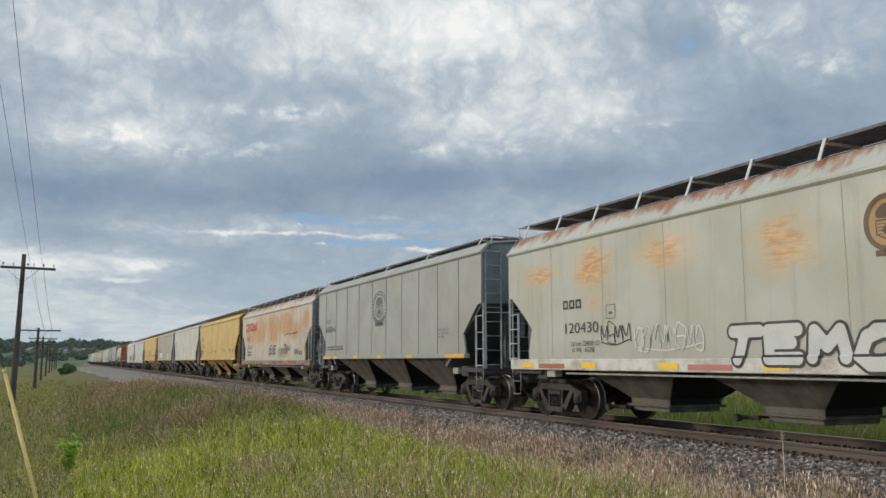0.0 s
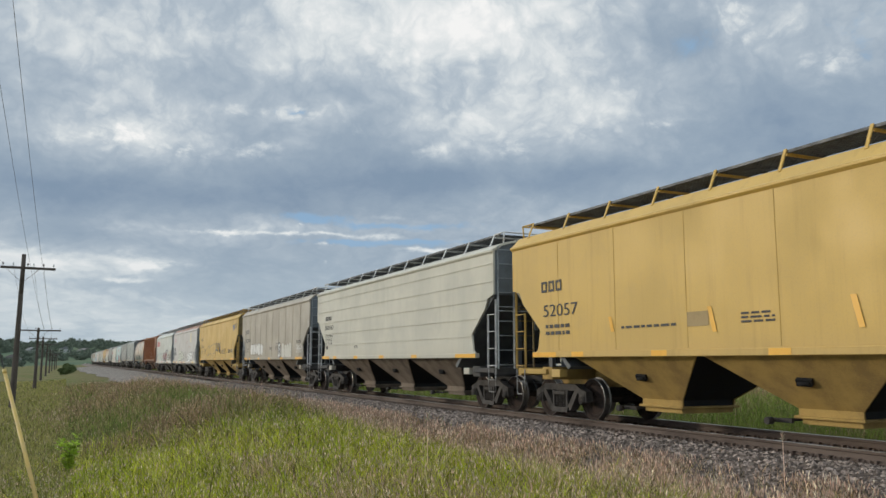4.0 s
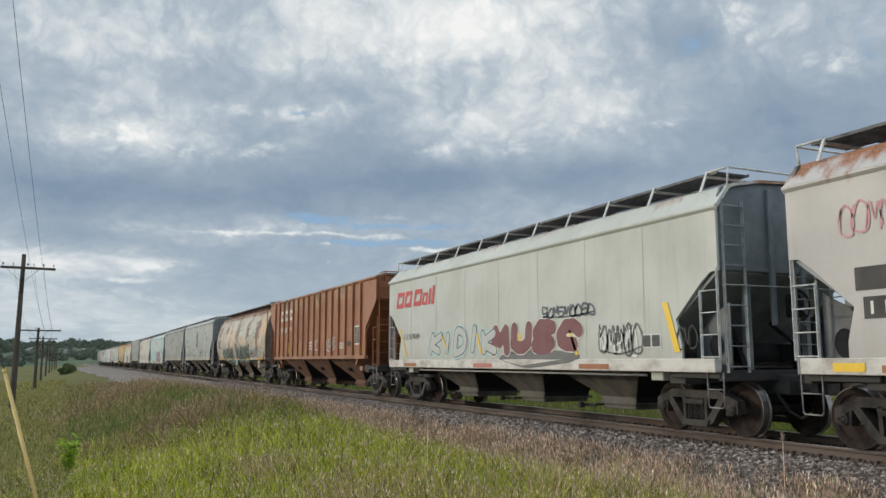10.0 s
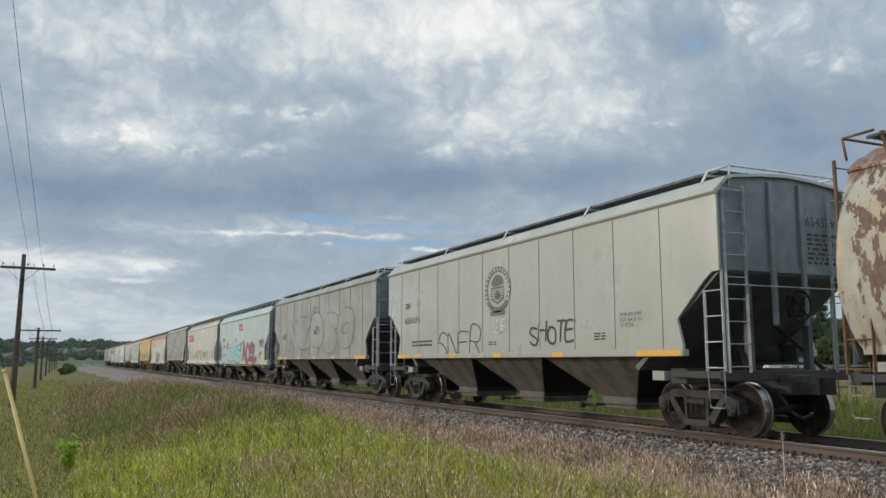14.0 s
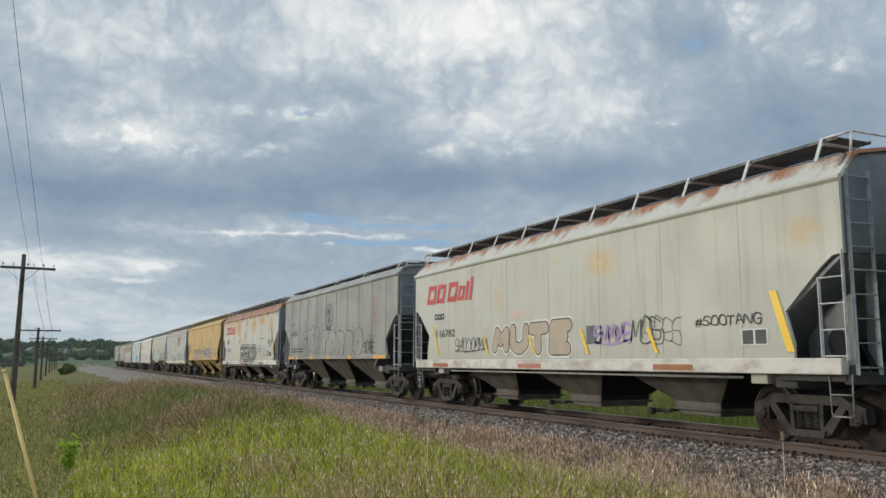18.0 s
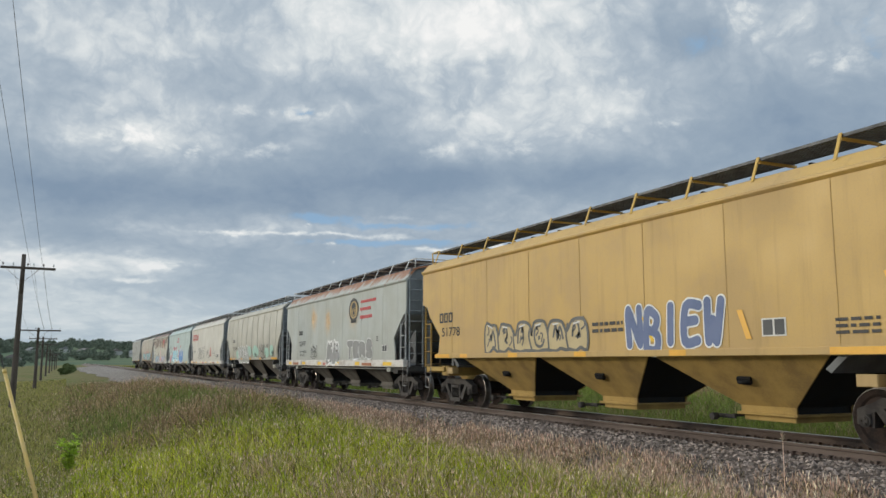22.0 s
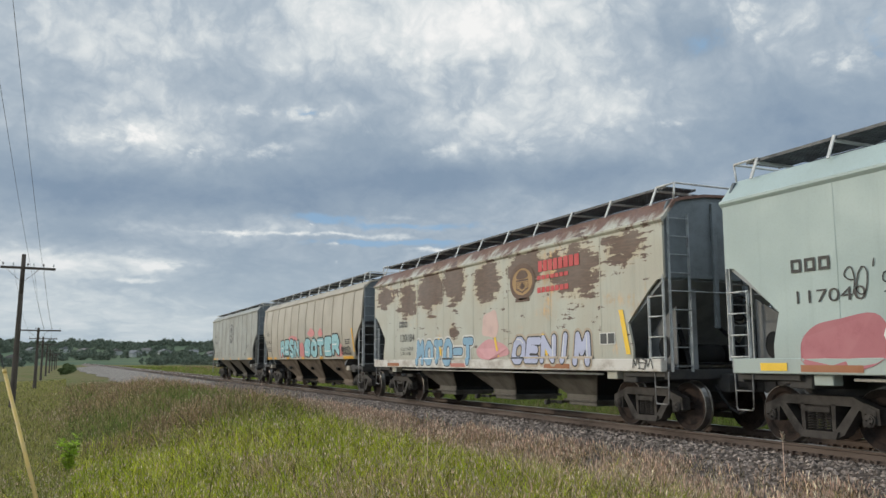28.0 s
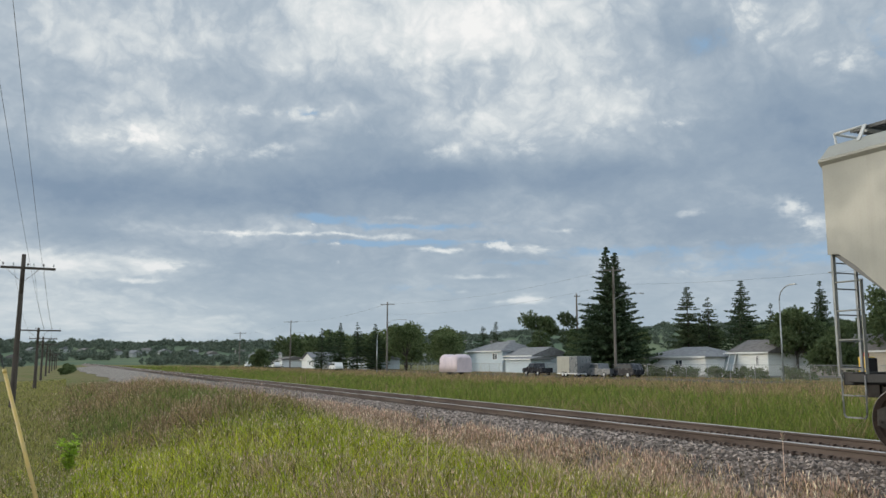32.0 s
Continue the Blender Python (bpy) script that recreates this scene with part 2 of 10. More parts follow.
    if top_rust:
        e = N.noise(N.vmath("MULTIPLY", co, (1, 1.4, 0.8)), 1.7, 6.0, 0.65)
        t = N.math("ADD", zed, N.math("MULTIPLY", N.math("SUBTRACT", e, 0.5), 1.3))
        col = N.mix(N.span(t, 4.25 - 0.5 * top_rust, 4.55 - 0.5 * top_rust), col,
                    N.mix(N.span(g, 0.4, 0.6), (*top_col, 1), tuple(c * 1.8 for c in top_col) + (1,)))
    if spots:
        # single ragged rust patches: place along the side, height, half length, half height, strength
        along = N.add("ShaderNodeSeparateXYZ", {0: N.add("ShaderNodeTexCoord").outputs["Object"]}).outputs[1]
        rag = N.noise(N.vmath("MULTIPLY", co, spot_grain), 1.0, 7.0, 0.68)
        wob = N.noise(co, 2.2, 5.0, 0.6)
        rag = N.math("ADD", N.math("MULTIPLY", N.math("SUBTRACT", rag, 0.5), 1.5), N.math("MULTIPLY", N.math("SUBTRACT", wob, 0.5), 1.2))
        grit = N.noise(N.vmath("MULTIPLY", co, spot_grain), 2.3, 5.0, 0.7)
        total = None
        for ys, zs, wy, wz, k in spots:
            q = N.math("MULTIPLY", N.math("SUBTRACT", along, ys), 1.0 / wy)
            r = N.math("MULTIPLY", N.math("SUBTRACT", zed, zs), 1.0 / wz)
            d = N.math("ADD", N.math("MULTIPLY", q, q), N.math("MULTIPLY", r, r))
            g2 = N.math("MULTIPLY", N.math("EXPONENT", N.math("MULTIPLY", d, -0.8)), k)
            total = g2 if total is None else N.math("MAXIMUM", total, g2)
        f = N.span(N.math("ADD", total, N.math("MULTIPLY", rag, spot_rag)), 0.42, 0.42 + spot_hard)
        halo = N.span(N.math("ADD", total, N.math("MULTIPLY", rag, 0.4)), 0.15, 0.65, 0.0, 0.45)
        col = N.mix(halo, col, (0.50, 0.36, 0.19, 1))
        col = N.mix(N.math("MULTIPLY", f, 0.9), col, N.mix(N.span(grit, 0.40, 0.62), (*spot_col, 1), tuple(min(1.0, c * 1.55 + 0.008) for c in spot_col) + (1,)))
    dent = N.noise(co, 1.1, 3.0, 0.5)
    bs = N.add("ShaderNodeBump", {"Strength": 0.12, "Distance": 0.03, "Height": N.math("ADD", dent, N.math("MULTIPLY", g, 0.06))})
    sh = N.add("ShaderNodeBsdfPrincipled", {"Base Color": col, "Roughness": N.span(a, 0.3, 0.7, rough - 0.08, rough + 0.12),
                                            "Specular IOR Level": 0.35, "Normal": bs.outputs[0]})
    N.t.links.new(sh.outputs[0], N.add("ShaderNodeOutputMaterial").inputs[0])
    MATS[name] = m
    return m


STEEL = mat("worn steel", (0.26, 0.245, 0.23), (0.15, 0.13, 0.115), rough=0.38, metal=0.9, scale=3, bump=0.05)
RAIL = mat("rail rust", (0.120, 0.088, 0.072), (0.070, 0.050, 0.041), rough=0.8, scale=2, stretch=(1, 0.3, 1), bump=0.2)
RAIL_TOP = mat("polished rail head", (0.55, 0.52, 0.49), (0.40, 0.36, 0.33), rough=0.34, metal=0.85, scale=1.5, stretch=(6, 0.2, 1), bump=0.02)
TRUCK_DIRT = mat("oily brown cast steel", (0.047, 0.040, 0.036), (0.020, 0.017, 0.016), rough=0.75, scale=4, bump=0.3)
WHEEL_MAT = mat("rusty wheel plate", (0.045, 0.032, 0.027), (0.020, 0.017, 0.017), rough=0.8, scale=5, bump=0.15, spec=0.08)
BLACK = mat("black paint of fittings and shaded slopes", (0.016, 0.017, 0.020), (0.026, 0.025, 0.024), rough=0.8, scale=3, bump=0.15, spec=0.15)
TIE = mat("creosoted timber", (0.045, 0.036, 0.030), (0.080, 0.066, 0.056), rough=0.9, scale=6, stretch=(0.3, 2, 2), bump=0.4)
STONE = mat("crushed grey ballast", (0.31, 0.255, 0.22), (0.130, 0.102, 0.087), rough=0.95, scale=9, bump=0.3, island=0.75)
WOOD = mat("weathered pole timber", (0.085, 0.068, 0.055), (0.045, 0.036, 0.030), rough=0.9, scale=4, stretch=(3, 3, 0.3), bump=0.4)
WIRE = mat("dull wire", (0.10, 0.10, 0.105), rough=0.6, scale=3)
GLASS_INS = mat("pale insulator", (0.45, 0.50, 0.50), rough=0.25, scale=5, bump=0.0)


# ---- mesh helpers ----
def bm_box(bm, x0, x1, y0, y1, z0, z1, bev=0.0):
    vs = [bm.verts.new((x, y, z)) for z in (z0, z1) for x, y in ((x0, y0), (x1, y0), (x1, y1), (x0, y1))]
    fs = [(3, 2, 1, 0), (4, 5, 6, 7), (0, 1, 5, 4), (1, 2, 6, 5), (2, 3, 7, 6), (3, 0, 4, 7)]
    made = [bm.faces.new([vs[i] for i in f]) for f in fs]
    if bev:
        edges = {e for f in made for e in f.edges}
        bmesh.ops.bevel(bm, geom=list(edges), offset=bev, segments=1, affect="EDGES", clamp_overlap=True)
    return bm


def bm_bar(bm, a, b, r, sides=6, r2=None, caps=True):
    """A round bar from a to b."""
    a, b = Vector(a), Vector(b)
    d = (b - a).normalized()
    u = d.orthogonal().normalized()
    w = d.cross(u)
    r2 = r if r2 is None else r2
    rings = []
    for p, rr in ((a, r), (b, r2)):
        rings.append([bm.verts.new(p + (u * math.cos(2 * math.pi * i / sides) + w * math.sin(2 * math.pi * i / sides)) * rr)
                      for i in range(sides)])
    for i in range(sides):
        j = (i + 1) % sides
        f = bm.faces.new((rings[0][i], rings[0][j], rings[1][j], rings[1][i]))
        f.smooth = True
    if caps:
        bm.faces.new(list(reversed(rings[0])))
        bm.faces.new(rings[1])
    return bm


def bm_strut(bm, a, b, w, h, up=(0, 0, 1)):
    """A rectangular bar from a to b, w across and h along up."""
    a, b = Vector(a), Vector(b)
    d = (b - a).normalized()
    s = d.cross(Vector(up)).normalized() * (w / 2)
    t = s.cross(d).normalized() * (h / 2)
    v = [bm.verts.new(p + i * s + j * t) for p in (a, b) for i, j in ((-1, -1), (1, -1), (1, 1), (-1, 1))]
    for f in ((3, 2, 1, 0), (4, 5, 6, 7), (0, 1, 5, 4), (1, 2, 6, 5), (2, 3, 7, 6), (3, 0, 4, 7)):
        bm.faces.new([v[i] for i in f])
    return bm


def bm_prism(bm, pts, axis, a, b):
    """A polygon of (u, v) points drawn out along an axis from a to b."""
    def put(u, v, w):
        return (w, u, v) if axis == "x" else (u, w, v) if axis == "y" else (u, v, w)
    lo = [bm.verts.new(put(u, v, a)) for u, v in pts]
    hi = [bm.verts.new(put(u, v, b)) for u, v in pts]
    n = len(pts)
    fs = [bm.faces.new(lo), bm.faces.new(hi)]
    for i in range(n):
        fs.append(bm.faces.new((lo[i], lo[(i + 1) % n], hi[(i + 1) % n], hi[i])))
    bmesh.ops.recalc_face_normals(bm, faces=fs)
    return bm


def bm_loft(bm, rings, closed=True, caps=False, smooth=False):
    """Skin through rings of equal point counts."""
    rs = [[bm.verts.new(p) for p in r] for r in rings]
    n = len(rs[0])
    for r, q in zip(rs, rs[1:]):
        for i in range(n if closed else n - 1):
            j = (i + 1) % n
            f = bm.faces.new((r[i], r[j], q[j], q[i]))
            f.smooth = smooth
    if caps:
        bm.faces.new(list(reversed(rs[0])))
        bm.faces.new(rs[-1])
    return bm


MESHES = {}


def mesh_of(key, build, fix=True):
    """The mesh that build(bm) fills, made once for each key."""
    if key not in MESHES:
        bm = bmesh.new()
        build(bm)
        if fix:
            bmesh.ops.recalc_face_normals(bm, faces=bm.faces)
        me = bpy.data.meshes.new(key if isinstance(key, str) else str(key[0]))
        bm.to_mesh(me)
        bm.free()
        me.materials.append(None)
        MESHES[key] = me
    return MESHES[key]


def put(name, me, material, parent=None, label="", m=None):
    """One mesh object, under a parent if one is given; the material sits on the object."""
    ob = new(name, me)
    ob.material_slots[0].link = "OBJECT"
    ob.material_slots[0].material = material
    if parent is not None:
        ob.parent = parent
    if m is not None:
        ob.matrix_basis = m
    if label:
        ob["label"] = label
    return ob


def raw_mesh(name, verts, faces, material, smooth=False):
    me = bpy.data.meshes.new(name)
    me.from_pydata(verts, [], faces)
    me.materials.append(material)
    if smooth:
        me.polygons.foreach_set("use_smooth", [True] * len(me.polygons))
    me.update()
    return me


# ---- sky with drifting cloud, ground, track ----
def sky_backdrop():
    m = bpy.data.materials.new("cloudy sky")
    m.use_nodes = True
    N = Nodes(m.node_tree)
    d = N.vmath("NORMALIZE", N.add("ShaderNodeTexCoord").outputs["Object"])
    em = N.add("ShaderNodeEmission", {"Color": cloud_field(N, d), "Strength": 1.0})
    N.t.links.new(em.outputs[0], N.add("ShaderNodeOutputMaterial").inputs[0])
    bm = bmesh.new()
    rows = []
    for i in range(15):
        el = radians(-1.5 + 2.0 * i)
        rows.append([(4600 * math.cos(el) * math.sin(radians(24.5 + 2.0 * j)), 4600 * math.cos(el) * math.cos(radians(24.5 + 2.0 * j)),
                      4600 * math.sin(el)) for j in range(-18, 19)])
    bm_loft(bm, rows, closed=False, smooth=True)
    me = bpy.data.meshes.new("backdrop_sky")
    bm.to_mesh(me)
    me.materials.append(m)
    return tagged(new("backdrop_sky", me), "grey and white broken cloud over pale blue evening sky", "sky", kind="structure")


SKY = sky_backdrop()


def smooth(a, b, v):
    t = min(max((v - a) / (b - a), 0.0), 1.0)
    return t * t * (3 - 2 * t)


def ground_z(x, y):
    """Height of the ground: field, verge, track bed and the land beyond."""
    z = -1.15 + 0.30 * smooth(-3.0, 1.5, x)
    z -= 0.25 * smooth(8.6, 9.6, x) - 0.25 * smooth(13.4, 14.4, x)
    z += (0.35 + 0.40 * smooth(13, 24, y)) * smooth(1.0, 4.0, x) * (1 - smooth(5.0, 7.8, x)) * (1 - smooth(45, 62, y))
    z += 0.06 * math.sin(x * 0.9 + y * 0.23) * math.sin(y * 0.31 - x * 0.4) * (1 - smooth(8.0, 8.6, x) + smooth(14.4, 15.0, x))
    return z


def ground_material():
    m = bpy.data.materials.new("meadow soil and thatch")
    m.use_nodes = True
    N = Nodes(m.node_tree)
    co = N.add("ShaderNodeTexCoord").outputs["Object"]
    x = N.add("ShaderNodeSeparateXYZ", {0: co}).outputs[0]
    a = N.noise(co, 0.12, 5, 0.6)
    b = N.noise(co, 2.2, 6, 0.65)
    c = N.noise(N.vmath("MULTIPLY", co, (1, 1, 4)), 22.0, 5, 0.7)
    col = N.mix(N.span(a, 0.38, 0.62), (0.110, 0.122, 0.034, 1), (0.175, 0.140, 0.066, 1))
    col = N.mix(N.math("MULTIPLY", N.span(b, 0.45, 0.70), 0.6), col, (0.062, 0.085, 0.022, 1))
    col = N.mix(N.math("MULTIPLY", N.span(c, 0.45, 0.70), 0.5), col, (0.20, 0.17, 0.09, 1))
    bs = N.add("ShaderNodeBump", {"Strength": 0.6, "Distance": 0.08, "Height": c})
    sh = N.add("ShaderNodeBsdfPrincipled", {"Base Color": col, "Roughness": 0.95, "Specular IOR Level": 0.1, "Normal": bs.outputs[0]})
    N.t.links.new(sh.outputs[0], N.add("ShaderNodeOutputMaterial").inputs[0])
    return m


def build_ground():
    xs = [-4600, -2000, -800, -300, -120, -60, -40, -30, -24, -18, -14] + [-10 + 0.5 * i for i in range(64)] + \
         [24, 28, 34, 42, 55, 70, 90, 120, 180, 300, 600, 1200, 2400, 4600]
    ys = [-4600, -1500, -400, -100, -40, -20, -10] + [-5 + i * 1.0 for i in range(60)] + [56 + 4 * i for i in range(40)] + \
         [230, 260, 300, 360, 450, 600, 900, 1500, 2600, 4600]
    verts = [(x, y, ground_z(x, y) if abs(x) < 2000 else -1.0) for y in ys for x in xs]
    n = len(xs)
    faces = [(j * n + i, j * n + i + 1, (j + 1) * n + i + 1, (j + 1) * n + i) for j in range(len(ys) - 1) for i in range(n - 1)]
    tagged(new("ground", raw_mesh("ground", verts, faces, ground_material(), True)), "green and straw-coloured meadow ground",
           "ground", kind="structure")


build_ground()
# Dark second tone paints the shaded gaps between the loose stones.
GRAVEL = mat("ballast gravel", (0.18, 0.14, 0.115), (0.060, 0.046, 0.040), rough=0.95, scale=14, fine=36, bump=0.9, bscale=16)
PALE_GRAVEL = mat("pale gravel spread", (0.27, 0.235, 0.20), (0.085, 0.070, 0.060), rough=0.95, scale=2.6, fine=7, mixlo=0.44, mixhi=0.57, bump=0.8, bscale=5)


def build_track():
    bm = bmesh.new()
    prof = [(8.1, -0.93), (8.6, -0.74), (9.3, -0.46), (9.95, -0.215), (10.3, -0.185), (10.62, -0.19), (11.45, -0.20), (12.28, -0.19),
            (12.6, -0.185), (12.95, -0.215), (13.6, -0.46), (14.6, -0.93)]
    ys = [-40 + 2 * i for i in range(60)] + [80 + 10 * i for i in range(83)]
    bm_loft(bm, [[(x + (0.10 * noise.noise((x * 1.3, y * 0.5, 0)) if x < 9.7 or x > 13.2 else 0),
                   y, z + 0.025 * noise.noise((x * 2, y * 0.9, 3))) for x, z in prof] for y in ys], closed=False, smooth=True)
    me = bpy.data.meshes.new("ballast_bed")
    bm.to_mesh(me)
    me.materials.append(GRAVEL)
    bed = tagged(new("ballast_bed", me), "grey crushed-stone ballast under the rails", "ballast", kind="structure")
    # pale gravel apron spreading down the bank farther along
    bm = bmesh.new()
    rows = []
    for i in range(30):
        y = 62 + i * 8.0
        f = smooth(0, 1, min(1, i / 4))
        x0 = 9.6 - (5.2 * f) * (0.9 + 0.1 * math.sin(i * 1.7)) - 2.2 * smooth(4, 20, i)
        row = []
        for k in range(9):
            u = k / 8
            x = 9.8 + (x0 - 9.8) * u
            row.append((x, y + 1.5 * noise.noise((k * 0.9, i * 0.7, 1)), max(ground_z(x, y), -0.24 - 0.66 * u) + 0.05 + 0.05 * noise.noise((x, y, 0))))
        rows.append(row)
    bm_loft(bm, rows, closed=False, smooth=True)
    me = bpy.data.meshes.new("gravel_apron")
    bm.to_mesh(me)
    me.materials.append(PALE_GRAVEL)
    tagged(new("gravel_apron", me), "pale gravel spread down the bank beside the track", "gravel", kind="structure")
    # rails
    half = [(-0.075, -0.172), (-0.075, -0.160), (-0.022, -0.142), (-0.010, -0.128), (-0.010, -0.055), (-0.034, -0.040), (-0.037, -0.010), (-0.030, 0.0)]
    ring = half + [(-x, z) for x, z in reversed(half)]
    for side in (-1, 1):
        bm = bmesh.new()
        bm_loft(bm, [[(x, y, z) for x, z in ring] for y in [-40 + 20 * i for i in range(47)]], caps=True)
        bmesh.ops.recalc_face_normals(bm, faces=bm.faces)
        me = bpy.data.meshes.new("rail")
        bm.to_mesh(me)
        me.materials.append(RAIL)
        rail = tagged(new("rail", me), "brown rusted steel rail with a bright worn head", "rail", "rails of the track")
        rail.matrix_basis = pose(TRACK_X + side * GAUGE_HALF, 0, 0)
        bm = bmesh.new()
        bm_loft(bm, [[(-0.034, y, -0.004), (-0.028, y, 0.003), (0.028, y, 0.003), (0.034, y, -0.004)] for y in [-40 + 20 * i for i in range(47)]],
                closed=False)
        me = bpy.data.meshes.new("running_surface")
        bm.to_mesh(me)
        me.materials.append(RAIL_TOP)
        top = new("running_surface", me)
        top.parent = rail
        top["label"] = "bright polished running surface"
    # sleepers
    rnd = random.Random(5)
    def tie(bm):
        bm_box(bm, -1.3, 1.3, -0.115, 0.115, -0.14, 0.0, 0.012)
    me = mesh_of("sleeper", tie)
    far_v, far_f = [], []
    for i in range(900):
        y = 1.0 + i * 0.50
        if i < 300:
            put("sleeper", me, TIE, bed, m=pose(TRACK_X + rnd.uniform(-0.04, 0.04), y, -0.172, 0, 0, rnd.uniform(-0.7, 0.7)))
        else:
            b = len(far_v)
            far_v += [(TRACK_X + x, y + d, z) for z in (-0.25, -0.172) for x, d in ((-1.3, -0.11), (1.3, -0.11), (1.3, 0.11), (-1.3, 0.11))]
            far_f += [(b + 4, b + 5, b + 6, b + 7), (b, b + 1, b + 5, b + 4), (b + 3, b + 7, b + 6, b + 2), (b, b + 4, b + 7, b + 3)]
    ob = new("far_sleepers", raw_mesh("far_sleepers", far_v, far_f, TIE))
    ob.parent = bed
    ob["kind"] = "stuff"
    # tie plates, spikes and rail anchors
    v, f = [], []
    def block(x0, x1, y0, y1, z0, z1):
        b = len(v)
        v.extend((x, y, z) for z in (z0, z1) for x, y in ((x0, y0), (x1, y0), (x1, y1), (x0, y1)))
        f.extend([(b + 4, b + 5, b + 6, b + 7), (b, b + 1, b + 5, b + 4), (b + 1, b + 2, b + 6, b + 5), (b + 2, b + 3, b + 7, b + 6), (b + 3, b, b + 4, b + 7)])
    for i in range(260):
        y = 1.0 + i * 0.5
        for s in (-1, 1):
            xr = TRACK_X + s * GAUGE_HALF
            block(xr - 0.17, xr + 0.17, y - 0.095, y + 0.095, -0.172, -0.160)
            for d in (-0.085, 0.085):
                for e in (-0.05, 0.05):
                    block(xr + d - 0.014, xr + d + 0.014, y + e - 0.014, y + e + 0.014, -0.16, -0.128)
            for e in (-0.15, 0.15):
                block(xr - 0.10, xr + 0.10, y + e - 0.02, y + e + 0.02, -0.185, -0.125)
    ob = new("rail_fastenings", raw_mesh("rail_fastenings", v, f, RAIL))
    ob.parent = bed
    ob["kind"] = "stuff"
    # loose stones on the ballast
    rng = np.random.default_rng(3)
    n = 46000
    y = 3.0 + 57.0 * rng.random(n) ** 1.5
    x = np.where(rng.random(n) < 0.88, 8.3 + 2.25 * rng.random(n), 10.9 + 1.2 * rng.random(n))
    zs = np.interp(x, [p[0] for p in prof], [p[1] for p in prof])
    r = (0.014 + 0.030 * rng.random(n) ** 1.5) * (1 + y / 90)
    base = np.array([(1, 0, 0), (0, 1, 0), (-1, 0, 0), (0, -1, 0), (0, 0, 1), (0.6, 0.6, 0.55), (-0.6, -0.55, 0.5)])
    P = base[None] * (0.65 + 0.7 * rng.random((n, 7, 1))) + 0.25 * (rng.random((n, 7, 3)) - 0.5)
    a = rng.random(n) * 6.283
    ca, sa = np.cos(a)[:, None], np.sin(a)[:, None]
    X = (P[..., 0] * ca - P[..., 1] * sa) * r[:, None] + x[:, None]
    Y = (P[..., 0] * sa + P[..., 1] * ca) * r[:, None] + y[:, None]
    Z = P[..., 2] * 0.8 * r[:, None] + zs[:, None] + 0.004
    V = np.stack([X, Y, Z], -1).reshape(-1, 3)
    F = np.array([(0, 1, 5), (0, 5, 4), (1, 4, 5), (1, 2, 4), (2, 6, 4), (2, 3, 6), (3, 4, 6), (3, 0, 4)])
    F = (F[None] + (np.arange(n) * 7)[:, None, None]).reshape(-1, 3)
    ob = new("ballast_stones", raw_mesh("ballast_stones", V.tolist(), F.tolist(), STONE))
    ob.parent = bed
    ob["kind"] = "stuff"


build_track()


# ---- the train ----
def truck_frame(bm):
    """One cast side frame: chords, pedestals and columns round two windows and the spring nest."""
    def solid(pts, w=0.10):
        bm_prism(bm, pts, "x", -w, w)
    solid([(-0.98, 0.60), (-0.62, 0.78), (0.62, 0.78), (0.98, 0.60), (0.98, 0.48), (0.60, 0.64), (-0.60, 0.64), (-0.98, 0.48)])
    solid([(-0.72, 0.60), (-0.60, 0.64), (-0.26, 0.24), (-0.30, 0.16), (-0.44, 0.22)])
    solid([(0.72, 0.60), (0.60, 0.64), (0.26, 0.24), (0.30, 0.16), (0.44, 0.22)])
    solid([(-0.36, 0.26), (0.36, 0.26), (0.32, 0.15), (-0.32, 0.15)], 0.13)
    solid([(-0.30, 0.24), (-0.24, 0.24), (-0.24, 0.66), (-0.32, 0.66)])
    solid([(0.30, 0.24), (0.24, 0.24), (0.24, 0.66), (0.32, 0.66)])
    for s in (-1, 1):
        solid([(s * 1.03, 0.62), (s * 0.80, 0.70), (s * 0.74, 0.60), (s * 0.76, 0.36), (s * 0.80, 0.36), (s * 0.80, 0.55), (s * 0.98, 0.55), (s * 0.99, 0.40), (s * 1.04, 0.40)], 0.09)


def spring_mesh(bm):
    """One coil spring."""
    rings = []
    for i in range(57):
        a = 2 * math.pi * i / 8
        c = Vector((0.066 * math.cos(a), 0.066 * math.sin(a), 0.275 + 0.26 * i / 56))
        o = Vector((math.cos(a), math.sin(a), 0))
        rings.append([c + o * 0.015, c + Vector((0, 0, 0.013)), c - o * 0.015, c - Vector((0, 0, 0.013))])
    bm_loft(bm, rings, caps=True)


def spring_seat(bm):
    bm_box(bm, -0.10, 0.09, -0.23, 0.23, 0.53, 0.62, 0.01)


def bearing(bm):
    bm_bar(bm, (-0.11, 0, 0), (0.10, 0, 0), 0.095, 12)
    bm_bar(bm, (-0.125, 0, 0), (-0.11, 0, 0), 0.070, 12)
    for i in range(3):
        a = i * 2.094
        bm_bar(bm, (-0.145, 0.04 * math.cos(a), 0.04 * math.sin(a)), (-0.12, 0.04 * math.cos(a), 0.04 * math.sin(a)), 0.014, 6)


